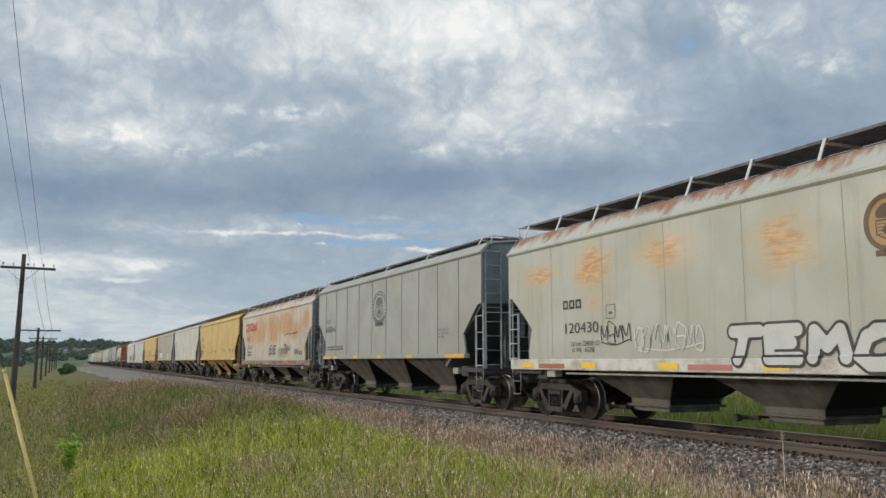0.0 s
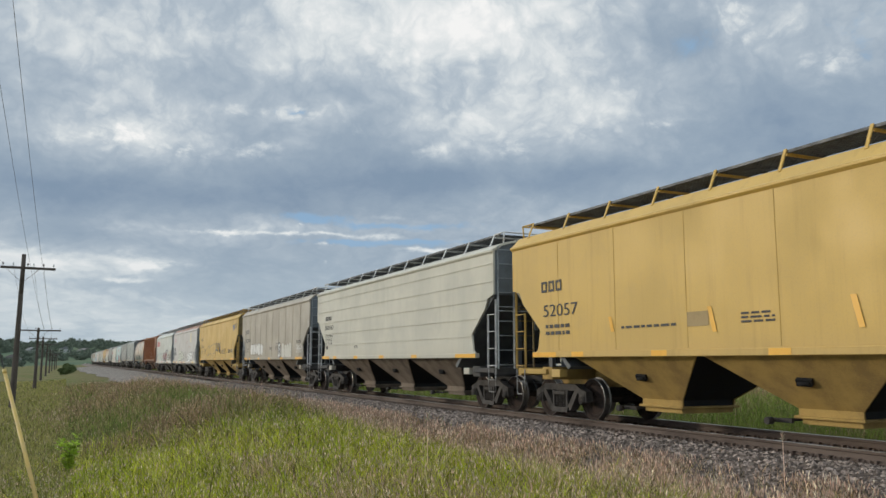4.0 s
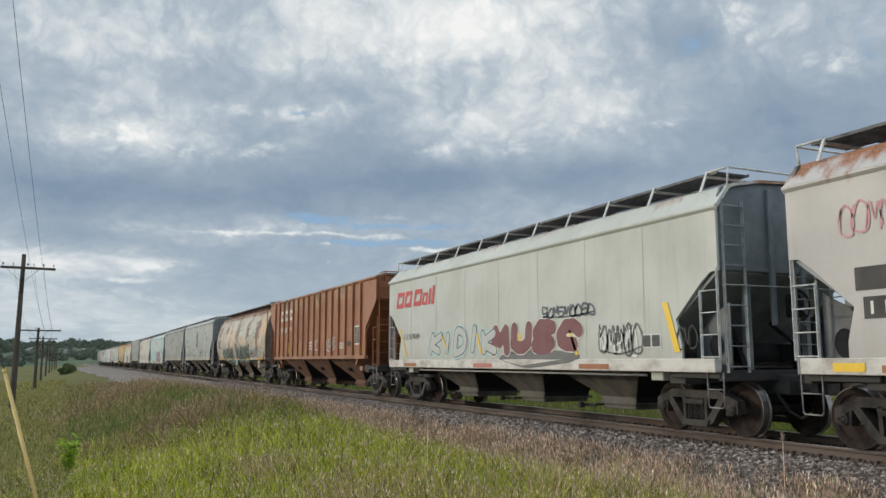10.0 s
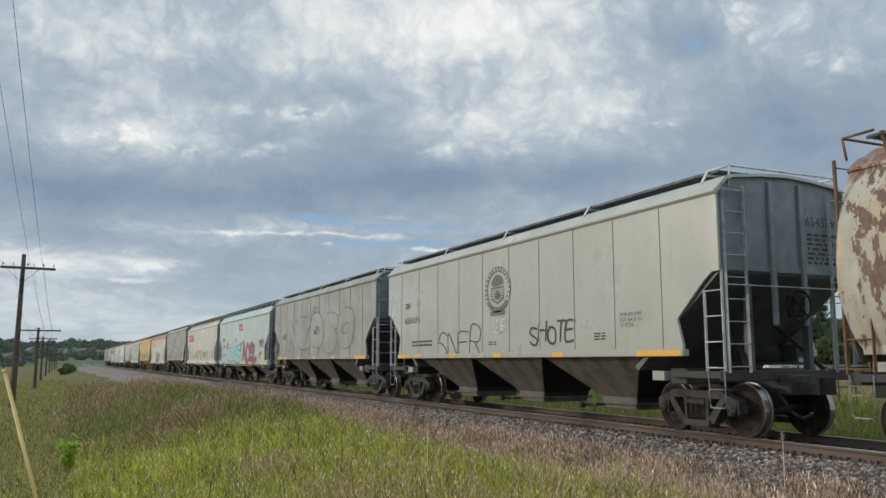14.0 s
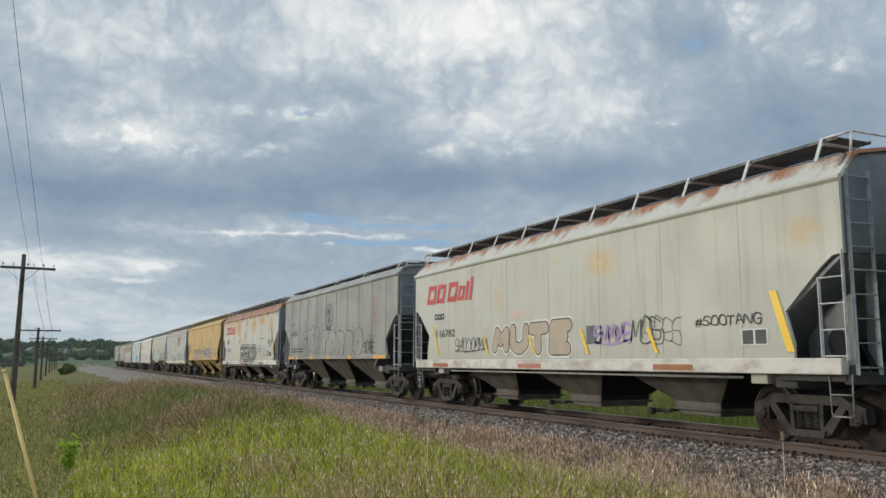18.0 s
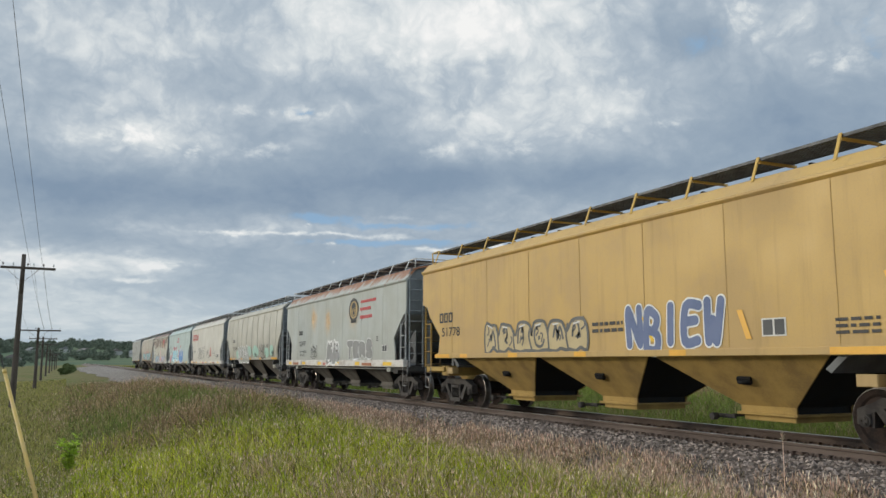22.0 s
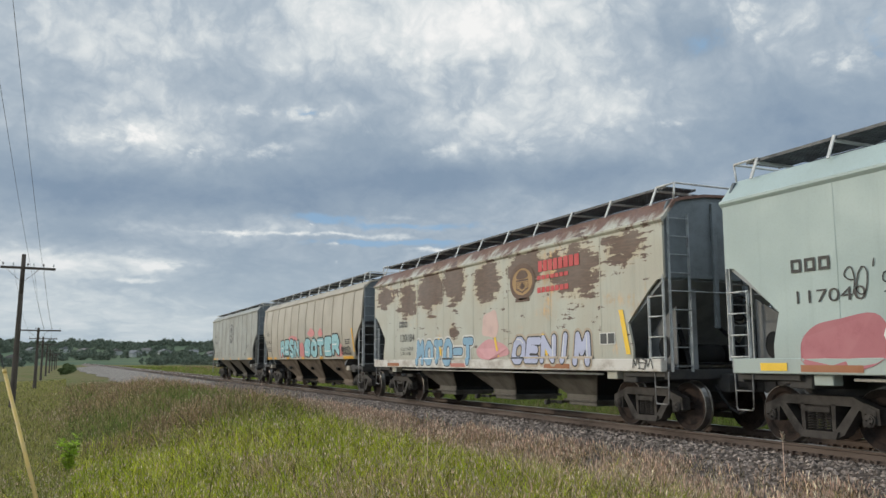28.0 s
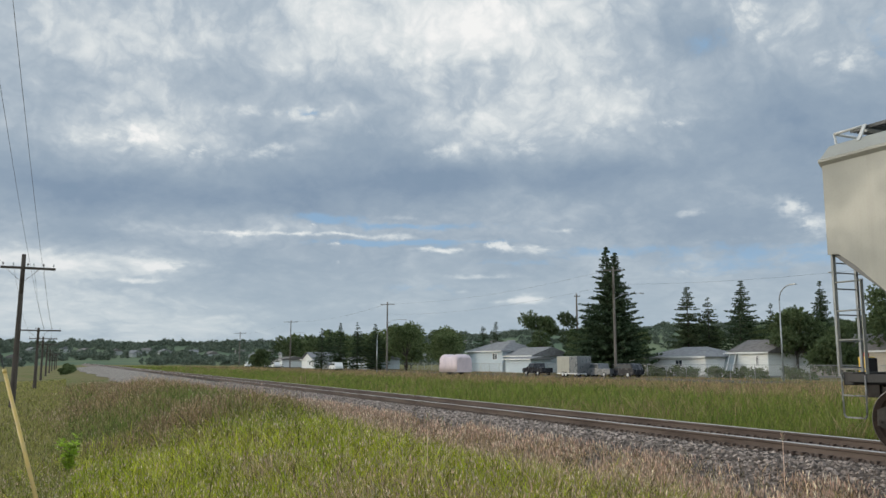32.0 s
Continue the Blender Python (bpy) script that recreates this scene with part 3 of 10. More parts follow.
def wheelset_mesh(bm):
    bm_bar(bm, (-0.98, 0, 0), (0.98, 0, 0), 0.075, 10)
    for s in (-1, 1):
        prof = [(0.0, 0.12), (0.02, 0.10), (0.02, 0.33), (0.05, 0.36), (0.07, 0.44), (0.065, 0.452), (-0.06, 0.457), (-0.068, 0.482),
                (-0.09, 0.482), (-0.09, 0.38), (-0.05, 0.34), (-0.03, 0.12)]
        rings = []
        for k in range(28):
            a = 2 * math.pi * k / 28
            rings.append([(s * (0.745 + u), r * math.cos(a), r * math.sin(a)) for u, r in prof])
        rings.append(rings[0])
        old = set(bm.faces)
        bm_loft(bm, rings, closed=False, smooth=False)
        for f in bm.faces:
            if f not in old and all(math.hypot(v.co.y, v.co.z) > 0.435 for v in f.verts):
                f.material_index = 1
    bmesh.ops.remove_doubles(bm, verts=bm.verts, dist=0.0005)


def bolster_mesh(bm):
    bm_box(bm, -1.05, 1.05, -0.19, 0.19, 0.50, 0.76, 0.03)
    bm_bar(bm, (0, 0, 0.7), (0, 0, 0.86), 0.22, 14)
    for s in (-1, 1):
        bm_box(bm, -0.9, 0.9, s * 0.42 - 0.05, s * 0.42 + 0.05, 0.42, 0.54, 0.01)
        for q in (-1, 1):
            bm_box(bm, q * 0.745 - 0.05, q * 0.745 + 0.05, s * 0.40 - 0.03, s * 0.40 + 0.06, 0.30, 0.62, 0.01)


WHEELSETS = []


def add_truck(car, y):
    truck = put("truck", mesh_of("truck_bolster", bolster_mesh), TRUCK_DIRT, car, "oily brown four-wheel freight truck", pose(0, y, 0))
    for s in (-1, 1):
        put("side_frame", mesh_of("side_frame", truck_frame), TRUCK_DIRT, truck, m=pose(s * 1.0, 0, 0))
        put("spring_seat", mesh_of("spring_seat", spring_seat), TRUCK_DIRT, truck, m=pose(s * 1.02, 0, 0))
        for y2 in (-0.155, 0.0, 0.155):
            put("spring", mesh_of("spring", spring_mesh), TRUCK_DIRT, truck, m=pose(s * 1.03, y2, 0))
        for a in (-0.889, 0.889):
            put("bearing", mesh_of("bearing", bearing), TRUCK_DIRT, truck, m=pose(s * 1.02, a, 0.457, 0, 0, 0 if s < 0 else 180))
    me = mesh_of("wheelset", wheelset_mesh)
    if len(me.materials) < 2:
        me.materials.append(STEEL)
    for a in (-0.889, 0.889):
        w = put("wheelset", me, WHEEL_MAT, truck, "steel wheels with rusty plates", pose(0, a, 0.457))
        WHEELSETS.append((w, a))
    return truck


def side_x_flat(z):
    return 1.60


def side_x_round(z):
    """A side that bellies out between sill and eave."""
    t = (z - 1.3) / 2.9
    return 1.47 + 0.13 * math.sin(math.pi * min(max(t, 0), 1)) ** 0.7


def side_x_barrel(z):
    """Side of the barrel-shaped wagon."""
    return 1.60 * math.sqrt(max(0.05, 1 - ((z - 2.45) / 2.35) ** 2))


CUTS = {
    "angled": [(1.30, 0.95), (1.55, 0.95), (2.03, 1.08), (2.62, 0.42), (2.79, 0.18), (2.80, 0.0)],
    "curved": [(1.30, 1.00), (1.55, 0.90), (1.80, 0.92), (2.05, 0.80), (2.50, 0.34), (2.75, 0.0)],
    "plain": [(1.30, 1.05), (1.50, 1.05), (1.56, 1.15), (2.0, 1.25), (2.62, 0.50), (2.90, 0.32), (2.98, 0.0)],
    "full": [(1.30, 0.30), (1.60, 0.14), (2.00, 0.04), (2.20, 0.0)],
    "gusset": [(1.30, 1.10), (1.56, 1.10), (2.48, 1.10), (3.39, 0.03), (3.45, 0.0)],
}


def cut_at(kind, z):
    pts = CUTS[kind]
    if z <= pts[0][0]:
        return pts[0][1]
    for (z0, c0), (z1, c1) in zip(pts, pts[1:]):
        if z <= z1:
            return c0 + (c1 - c0) * (z - z0) / (z1 - z0)
    return 0.0


def side_mesh(bm, L, prof, cut, z0, z1, sign):
    zs = sorted(set([z0, z1] + [p[0] for p in CUTS[cut] if z0 < p[0] < z1] + [z0 + (z1 - z0) * i / 10 for i in range(1, 10)]))
    rings = []
    for j in range(9):
        u = j / 8
        pts = []
        for inset, order in ((0.0, zs), (0.05, reversed(zs))):
            for z in order:
                c = cut_at(cut, z)
                pts.append((sign * (prof(z) - inset), -L / 2 + c + u * (L - 2 * c), z))
        rings.append(pts)
    rs = [[bm.verts.new(p) for p in r] for r in rings]
    n = len(rs[0])
    for r, q in zip(rs, rs[1:]):
        for i in range(n):
            bm.faces.new((r[i], r[(i + 1) % n], q[(i + 1) % n], q[i]))
    for r in (rs[0], rs[-1]):
        for i in range(n // 2 - 1):
            bm.faces.new((r[i], r[i + 1], r[n - 2 - i], r[n - 1 - i]))


def roof_mesh(bm, L, xe, ze, crown=0.40, shoulder=0.27, inset=0.20):
    h = [(-xe - 0.02, ze - 0.05), (-xe - 0.045, ze - 0.02), (-xe - 0.045, ze + 0.02), (-xe + 0.01, ze + 0.05), (-xe + inset, ze + shoulder), (-xe + inset + 0.14, ze + shoulder + 0.05), (-0.6, ze + crown - 0.03), (0, ze + crown)]
    top = h + [(-x, z) for x, z in reversed(h[:-1])]
    bot = [(x * 0.97, z - 0.05) for x, z in reversed(top)]
    bm_loft(bm, [[(x, y, z) for x, z in top + bot] for y in (-L / 2 - 0.03, -L / 6, L / 6, L / 2 + 0.03)], closed=True, caps=True)


def end_mesh(bm, xe, ze, crown, zlow, shoulder=0.27, prof=None):
    if prof:
        zs = [zlow + (ze - zlow) * i / 8 for i in range(9)]
        pts = [(prof(z) - 0.03, z) for z in zs] + [(xe - 0.02, ze + 0.04), (xe - 0.20, ze + shoulder - 0.01), (xe - 0.34, ze + shoulder + 0.03), (0.58, ze + crown - 0.05)]
        bm_prism(bm, [(-x, z) for x, z in pts] + list(reversed(pts)), "y", 0.0, 0.05)
        return
    pts = [(-xe + 0.03, zlow), (xe - 0.03, zlow), (xe - 0.03, ze), (xe - 0.20, ze + shoulder - 0.02), (0.5, ze + crown - 0.06), (-0.5, ze + crown - 0.06), (-xe + 0.20, ze + shoulder - 0.02), (-xe + 0.03, ze)]
    bm_prism(bm, pts, "y", 0.0, 0.05)
    bm_box(bm, -xe + 0.05, xe - 0.05, -0.03, 0.0, zlow + 0.02, zlow + 0.12)


def slope_mesh(bm, xe, zlow):
    """Slope sheet under the end, falling inwards towards the first bay, with its stiffeners."""
    pts = [(0.03, zlow + 0.05), (0.03, zlow - 0.03), (2.25, 1.12), (2.35, 1.18)]
    bm_prism(bm, pts, "x", -xe + 0.06, xe - 0.06)


def stiffener_mesh(bm, zlow):
    bm_prism(bm, [(0.20, zlow - 0.12), (0.30, zlow - 0.20), (0.36, 1.0), (0.20, 1.0)], "x", -0.05, 0.05)


def bay_mesh(bm, half, ztop, xt, side):
    """One outer sheet of a discharge bay, leaning in towards the outlet."""
    for s in (side,):
        top, out = half * 0.985, 0.60
        a = [(s * xt, -top, ztop), (s * xt, top, ztop), (s * 0.66, out, 0.54), (s * 0.66, out, 0.42), (s * 0.66, -out, 0.42), (s * 0.66, -out, 0.54)]
        lo = [bm.verts.new(p) for p in a]
        hi = [bm.verts.new((p[0] - s * 0.03, p[1], p[2])) for p in a]
        for i in range(6):
            bm.faces.new((lo[i], lo[(i + 1) % 6], hi[(i + 1) % 6], hi[i]))
        for q in (lo, hi):
            bm.faces.new((q[0], q[1], q[2], q[5]))
            bm.faces.new((q[5], q[2], q[3], q[4]))


def chute_mesh(bm, half, ztop, xt, side, out=0.56):
    """One cross slope of a bay, between its outer sheets."""
    for s in (side,):
        half = half * 0.975
        a = [(-xt + 0.03, s * half, ztop), (xt - 0.03, s * half, ztop), (0.63, s * out, 0.54), (0.63, s * out, 0.43), (-0.63, s * out, 0.43), (-0.63, s * out, 0.54)]
        lo = [bm.verts.new(p) for p in a]
        hi = [bm.verts.new((p[0], p[1] - s * 0.03, p[2])) for p in a]
        for i in range(6):
            bm.faces.new((lo[i], lo[(i + 1) % 6], hi[(i + 1) % 6], hi[i]))
        for q in (lo, hi):
            bm.faces.new((q[0], q[1], q[2], q[5]))
            bm.faces.new((q[5], q[2], q[3], q[4]))


def gate_mesh(bm):
    bm_box(bm, -0.72, 0.72, -0.66, 0.66, 0.38, 0.43, 0.012)
    bm_box(bm, -0.64, 0.64, -0.56, 0.56, 0.29, 0.38, 0.012)


def gate_shaft_mesh(bm):
    """Pinion shaft of an outlet gate with its capstans."""
    bm_bar(bm, (-1.04, 0.86, 0.34), (1.04, 0.86, 0.34), 0.028, 8)
    for s in (-1, 1):
        bm_bar(bm, (s * 0.98, 0.86, 0.34), (s * 1.10, 0.86, 0.34), 0.062, 8)
        bm_strut(bm, (s * 0.80, 0.60, 0.34), (s * 0.80, 1.04, 0.34), 0.05, 0.07)


def vibrator_mesh(bm):
    """Wedge bracket for a vibrator on a bay's outer sheet."""
    bm_prism(bm, [(-0.17, 0.06), (0.13, 0.07), (0.19, -0.07), (-0.10, -0.08)], "x", -0.035, 0.02)
    bm_bar(bm, (-0.045, -0.10, 0.0), (-0.045, 0.12, -0.01), 0.03, 6)


def ladder_mesh(bm, y0, y1, x, zb, z_outer, z_inner, n, r=0.012):
    """Corner ladder: a tall outer stile, a short inner stile and round rungs."""
    for y, zt in ((y0, z_outer), (y1, z_inner)):
        bm_strut(bm, (x, y, zb), (x, y, zt), 0.040, 0.012, (0, 1, 0))
        bm_strut(bm, (x + (0.018 if x < 0 else -0.018), y, zb), (x + (0.018 if x < 0 else -0.018), y, zt), 0.012, 0.036, (0, 1, 0))
    for i in range(n):
        z = zb + 0.06 + (z_inner - zb - 0.08) * i / (n - 1)
        bm_bar(bm, (x, y0, z), (x, y1, z), r, 6)
        for y in (y0, y1):
            bm_bar(bm, (x - 0.012, y, z), (x + 0.012, y, z), 0.018, 6)


def end_ladder_mesh(bm, x0, x1, zb, zt, n):
    for x in (x0, x1):
        bm_strut(bm, (x, 0, zb), (x, 0, zt), 0.045, 0.014, (1, 0, 0))
        bm_strut(bm, (x, 0.02, zb), (x, 0.02, zt), 0.012, 0.04, (1, 0, 0))
    for i in range(n):
        z = zb + 0.1 + (zt - zb - 0.2) * i / (n - 1)
        bm_bar(bm, (x0, -0.01, z), (x1, -0.01, z), 0.011, 5)


def end_rail_mesh(bm):
    """Handrail across the end, standing off on short brackets."""
    bm_bar(bm, (-1.50, -0.13, 2.56), (1.50, -0.13, 2.56), 0.011, 6)
    for x in (-1.50, -0.36, 0.36, 1.50):
        bm_bar(bm, (x, -0.13, 2.56), (x, -0.02, 2.56), 0.010, 5)


def gusset_mesh(bm, side):
    """Upright web plate beside the end platform."""
    bm_prism(bm, [(0.16, 1.14), (1.02, 1.14), (1.02, 1.62), (0.62, 2.06), (0.16, 2.30)], "x", side * 1.16 - 0.012, side * 1.16 + 0.012)


def gusset_rim_mesh(bm, side):
    rings = []
    for k in range(17):
        a = 2 * math.pi * k / 16
        rings.append([(side * (1.172 + dx), 0.50 + r * math.cos(a), 1.55 + 1.25 * r * math.sin(a)) for r, dx in ((0.0, 0.002), (0.15, 0.002), (0.165, 0.010), (0.175, 0.0))])
    bm_loft(bm, rings, closed=False)


def stirrup_mesh(bm, x):
    for y in (-0.19, 0.19):
        bm_bar(bm, (x, y, 1.10), (x, y * 0.95, 0.56), 0.013, 6)
        bm_bar(bm, (x, y * 0.95, 0.56), (x, y * 0.80, 0.52), 0.013, 6)
    bm_strut(bm, (x, -0.16, 0.52), (x, 0.16, 0.52), 0.04, 0.018, (0, 0, 1))
    bm_bar(bm, (x, -0.185, 0.82), (x, 0.185, 0.82), 0.011, 6)


def platform_mesh(bm, depth):
    """End sill, crossbearer and the draft box at one end."""
    bm_box(bm, -1.50, 1.50, 0.0, 0.16, 0.96, 1.14, 0.012)
    bm_box(bm, -0.30, 0.30, -0.20, depth, 0.72, 1.06, 0.02)
    bm_box(bm, -1.45, 1.45, 1.02, 1.46, 0.88, 1.16, 0.02)
    for s in (-1, 1):
        bm_box(bm, s * 1.48 - 0.04, s * 1.48 + 0.04, 0.1, 1.3, 1.00, 1.12, 0.01)


def coupler_mesh(bm):
    bm_box(bm, -0.09, 0.09, -0.52, 0.0, 0.80, 0.96, 0.02)
    bm_prism(bm, [(-0.15, -0.50), (0.13, -0.50), (0.20, -0.66), (0.12, -0.76), (0.02, -0.70), (-0.06, -0.60), (-0.17, -0.68)], "z", 0.74, 1.02)


def hose_mesh(bm, x):
    p = [(x, 0.0, 0.82), (x - 0.03, -0.16, 0.70), (x, -0.34, 0.46), (x + 0.05, -0.52, 0.36), (x + 0.1, -0.66, 0.42)]
    for a, b in zip(p, p[1:]):
        bm_bar(bm, a, b, 0.026, 6)


def brake_gear_mesh(bm):
    bm_bar(bm, (-0.55, 0.75, 1.42), (0.35, 0.75, 1.42), 0.20, 14)
    bm_box(bm, 0.45, 0.80, 0.60, 0.90, 1.25, 1.60, 0.03)
    bm_bar(bm, (-0.9, 0.5, 1.25), (0.9, 0.5, 1.25), 0.025, 6)
    bm_strut(bm, (-0.9, 0.12, 1.15), (-0.5, 0.9, 2.0), 0.08, 0.06)
    bm_strut(bm, (0.9, 0.12, 1.15), (0.5, 0.9, 2.0), 0.08, 0.06)


def brake_wheel_mesh(bm):
    n = 18
    for i in range(n):
        a, b = 2 * math.pi * i / n, 2 * math.pi * (i + 1) / n
        bm_bar(bm, (0.27 * math.cos(a), 0, 0.27 * math.sin(a)), (0.27 * math.cos(b), 0, 0.27 * math.sin(b)), 0.020, 6, caps=False)
    for i in range(4):
        a = math.pi / 4 + i * math.pi / 2
        bm_bar(bm, (0, 0.03, 0), (0.27 * math.cos(a), 0, 0.27 * math.sin(a)), 0.015, 5)
    bm_box(bm, -0.14, 0.14, 0.03, 0.18, -0.2, 0.2, 0.03)


def walkway_mesh(bm, L, x, z, w):
    """Roof running board: open grating of long bars and cross bars in an edge angle."""
    for s in (-1, 1):
        bm_box(bm, x + s * w / 2 - 0.010, x + s * w / 2 + 0.010, -L / 2, L / 2, z - 0.032, z + 0.016)
    for k in range(1, 10):
        xx = x - w / 2 + w * k / 10
        bm_box(bm, xx - 0.012, xx + 0.012, -L / 2, L / 2, z - 0.025, z)
    n = int(L / 0.09)
    for i in range(n):
        y = -L / 2 + (i + 0.5) * L / n
        bm_box(bm, x - w / 2, x + w / 2, y - 0.014, y + 0.014, z - 0.02, z + 0.006)


def bracket_mesh(bm, xe, ze, shoulder, x, w, z):
    bm_strut(bm, (-xe + 0.16, 0, ze + shoulder - 0.04), (x - w / 2 - 0.016, 0, z + 0.03), 0.055, 0.02, (1, 0, 0))
    bm_strut(bm, (x - w / 2, 0, z - 0.05), (x + w / 2 + 0.1, 0, z - 0.05), 0.05, 0.04)


def hatch_mesh(bm, L, ze, crown):
    bm_box(bm, -0.42, 0.42, -L / 2, L / 2, ze + crown - 0.08, ze + crown + 0.12, 0.02)
    n = int(L / 1.2)
    for i in range(n + 1):
        y = -L / 2 + L * i / n
        bm_box(bm, -0.48, 0.48, y - 0.03, y + 0.03, ze + crown + 0.10, ze + crown + 0.16)


def rim_rail_mesh(bm, x, z, y0, y1):
    """End hoop that closes the roof walk."""
    bm_bar(bm, (-x, y0, z), (x, y0, z), 0.02, 6)
    for s in (-1, 1):
        bm_bar(bm, (s * x, y0, z), (s * x, y1, z), 0.02, 6)
        bm_bar(bm, (s * x, y0, z), (s * x, y0 + (0.05 if y1 > y0 else -0.05), z - 0.34), 0.02, 6)


PROFS = {"flat": side_x_flat, "round": side_x_round, "barrel": side_x_barrel}


def hopper_car(spec):
    """One covered hopper wagon, standing on the rails at its own middle, its front towards -y."""
    L, prof, cut = spec["L"], spec.get("prof", "flat"), spec.get("cut", "angled")
    paint, trim = spec["paint"], spec.get("trim", LADDER)
    # On yellow wagons the dark slope colour stands in for shade.
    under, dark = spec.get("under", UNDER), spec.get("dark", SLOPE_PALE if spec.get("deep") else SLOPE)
    deep = spec.get("deep", False)
    sx = PROFS[prof]
    ze, z0 = spec.get("ze", 3.90 if deep else 4.17), (1.32 if deep else 1.40)
    xe = sx(ze)
    crown, shoulder = spec.get("crown", 0.56 if deep else 0.40), spec.get("shoulder", 0.38 if deep else 0.25)
    inset = 0.28 if deep else 0.20
    zlow = CUTS[cut][-1][0]
    car = tagged(new(spec["name"]), spec["label"], "freight car", "cars of the freight train")
    k = (round(L, 2), prof, cut, deep, ze, crown)
    for s in (-1, 1):
        put("side_wall", mesh_of(("side_wall", s) + k, lambda bm: side_mesh(bm, L, sx, cut, z0, ze, s)), paint, car)
        zs0, zs1 = (1.10, 1.335) if deep else (1.375, 1.50)
        c = 0.12 if deep else cut_at(cut, 1.4) - 0.02
        put("side_sill", mesh_of(("side_sill", s, zs0, c) + k,
                                 lambda bm: bm_box(bm, min(s * (sx(z0) - 0.12), s * (sx(z0) + 0.035)), max(s * (sx(z0) - 0.12), s * (sx(z0) + 0.035)),
                                                   -L / 2 + c, L / 2 - c, zs0, zs1, 0.012)), spec.get("sill", paint), car)
        # seams or posts on the side
        n = spec.get("seams", 8)
        w, d = spec.get("seam_size", (0.030, 0.014))
        zb = 1.52 if not deep else 1.36
        if spec.get("level_seams"):
            for i in range(5):
                z = 1.95 + i * 0.46
                c2 = cut_at(cut, z)
                put("seam", mesh_of(("level_seam", s, i) + k, lambda bm: bm_box(bm, min(s * (sx(z) - 0.02), s * (sx(z) + 0.018)), max(s * (sx(z) - 0.02), s * (sx(z) + 0.018)),
                                                                            -L / 2 + c2 + 0.03, L / 2 - c2 - 0.03, z - 0.012, z + 0.012)), paint, car)
        else:
            for i in range(n):
                u = (i + 0.5) / n
                y = ((n - 1) / 2 - i) * spec.get("seam_step", 1.425) + spec.get("seam_mid", 0.15) if n == 10 or "seam_step" in spec else -L / 2 + 1.0 + u * (L - 2.0) if not spec.get("posts") else -L / 2 + 0.06 + (L - 0.12) * i / (n - 1)
                za = zb
                while za < 3.0 and cut_at(cut, za) > (min(y + L / 2, L / 2 - y) - w):
                    za += 0.05

                def seam(bm):
                    zz = [za + (ze - 0.04 - za) * q / 6 for q in range(7)]
                    ring = []
                    for z in zz:
                        a, b = s * (sx(z) - 0.02), s * (sx(z) + d)
                        ring.append([(a, -w / 2, z), (b, -w / 2, z), (b, w / 2, z), (a, w / 2, z)])
                    bm_loft(bm, ring, caps=True)
                put("seam" if not spec.get("posts") else "post", mesh_of(("seam", s, round(za, 2), w, d) + k, seam), paint, car, m=pose(0, y, 0))
        # ladders at the corners and step stirrups
        for e in (-1, 1):
            ye = e * (L / 2 - 0.03)
            put("ladder", mesh_of(("ladder", s, e) + k, lambda bm: ladder_mesh(bm, ye, ye - e * 0.42, s * (1.60 if deep else 1.53), 1.30 if deep else 1.12, max(zlow, 2.72) if e > 0 else 2.86, 2.42 if e > 0 else 2.50, 4)), spec.get("steps", LADDER), car, "")
            put("step", mesh_of(("step", s, prof), lambda bm: stirrup_mesh(bm, s * 1.53)), spec.get("stirrup", STIRRUP), car, m=pose(0, ye - e * 0.20, 0))
            if deep:
                side = -s * e
                place = pose(0, -L / 2 + 0.04, 0) if e < 0 else pose(0, L / 2 - 0.04, 0, 0, 0, 180)
                g = put("gusset", mesh_of(("gusset", side), lambda bm: gusset_mesh(bm, side)), SLOPE, car, m=place)
                # The plate is solid; a black disc paints the hole's darkness.
                put("opening", mesh_of(("gusset_rim", side), lambda bm: gusset_rim_mesh(bm, side)), BLACK, g, "black disc painted for an oval opening")
    put("roof", mesh_of(("roof",) + k, lambda bm: roof_mesh(bm, L, xe, ze, crown, shoulder, inset)), spec.get("roof_paint", paint), car)
    put("hatch_cover", mesh_of(("hatch",) + k, lambda bm: hatch_mesh(bm, L - 1.6, ze, crown)), spec.get("hatch", HATCH), car, "long dark roof hatch")
    for e in (-1, 1):
        turn = pose(0, -L / 2 + 0.04, 0) if e < 0 else pose(0, L / 2 - 0.04, 0, 0, 0, 180)
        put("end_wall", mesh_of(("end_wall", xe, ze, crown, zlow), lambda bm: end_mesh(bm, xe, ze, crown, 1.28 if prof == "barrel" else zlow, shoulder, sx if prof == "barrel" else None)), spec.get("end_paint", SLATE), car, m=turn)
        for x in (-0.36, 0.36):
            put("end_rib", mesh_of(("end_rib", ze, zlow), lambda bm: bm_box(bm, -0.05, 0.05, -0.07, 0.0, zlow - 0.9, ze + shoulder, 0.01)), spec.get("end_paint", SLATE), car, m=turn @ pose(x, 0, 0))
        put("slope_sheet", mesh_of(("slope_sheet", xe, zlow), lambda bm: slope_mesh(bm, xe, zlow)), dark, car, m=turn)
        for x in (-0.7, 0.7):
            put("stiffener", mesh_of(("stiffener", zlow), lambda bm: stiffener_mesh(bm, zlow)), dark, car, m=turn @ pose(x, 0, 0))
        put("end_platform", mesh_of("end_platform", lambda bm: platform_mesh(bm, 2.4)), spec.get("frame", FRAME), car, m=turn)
        put("coupler", mesh_of("coupler", coupler_mesh), TRUCK_DIRT, car, m=turn)
        put("air_hose", mesh_of("air_hose", lambda bm: hose_mesh(bm, -0.45)), BLACK, car, "black rubber air hose", turn)
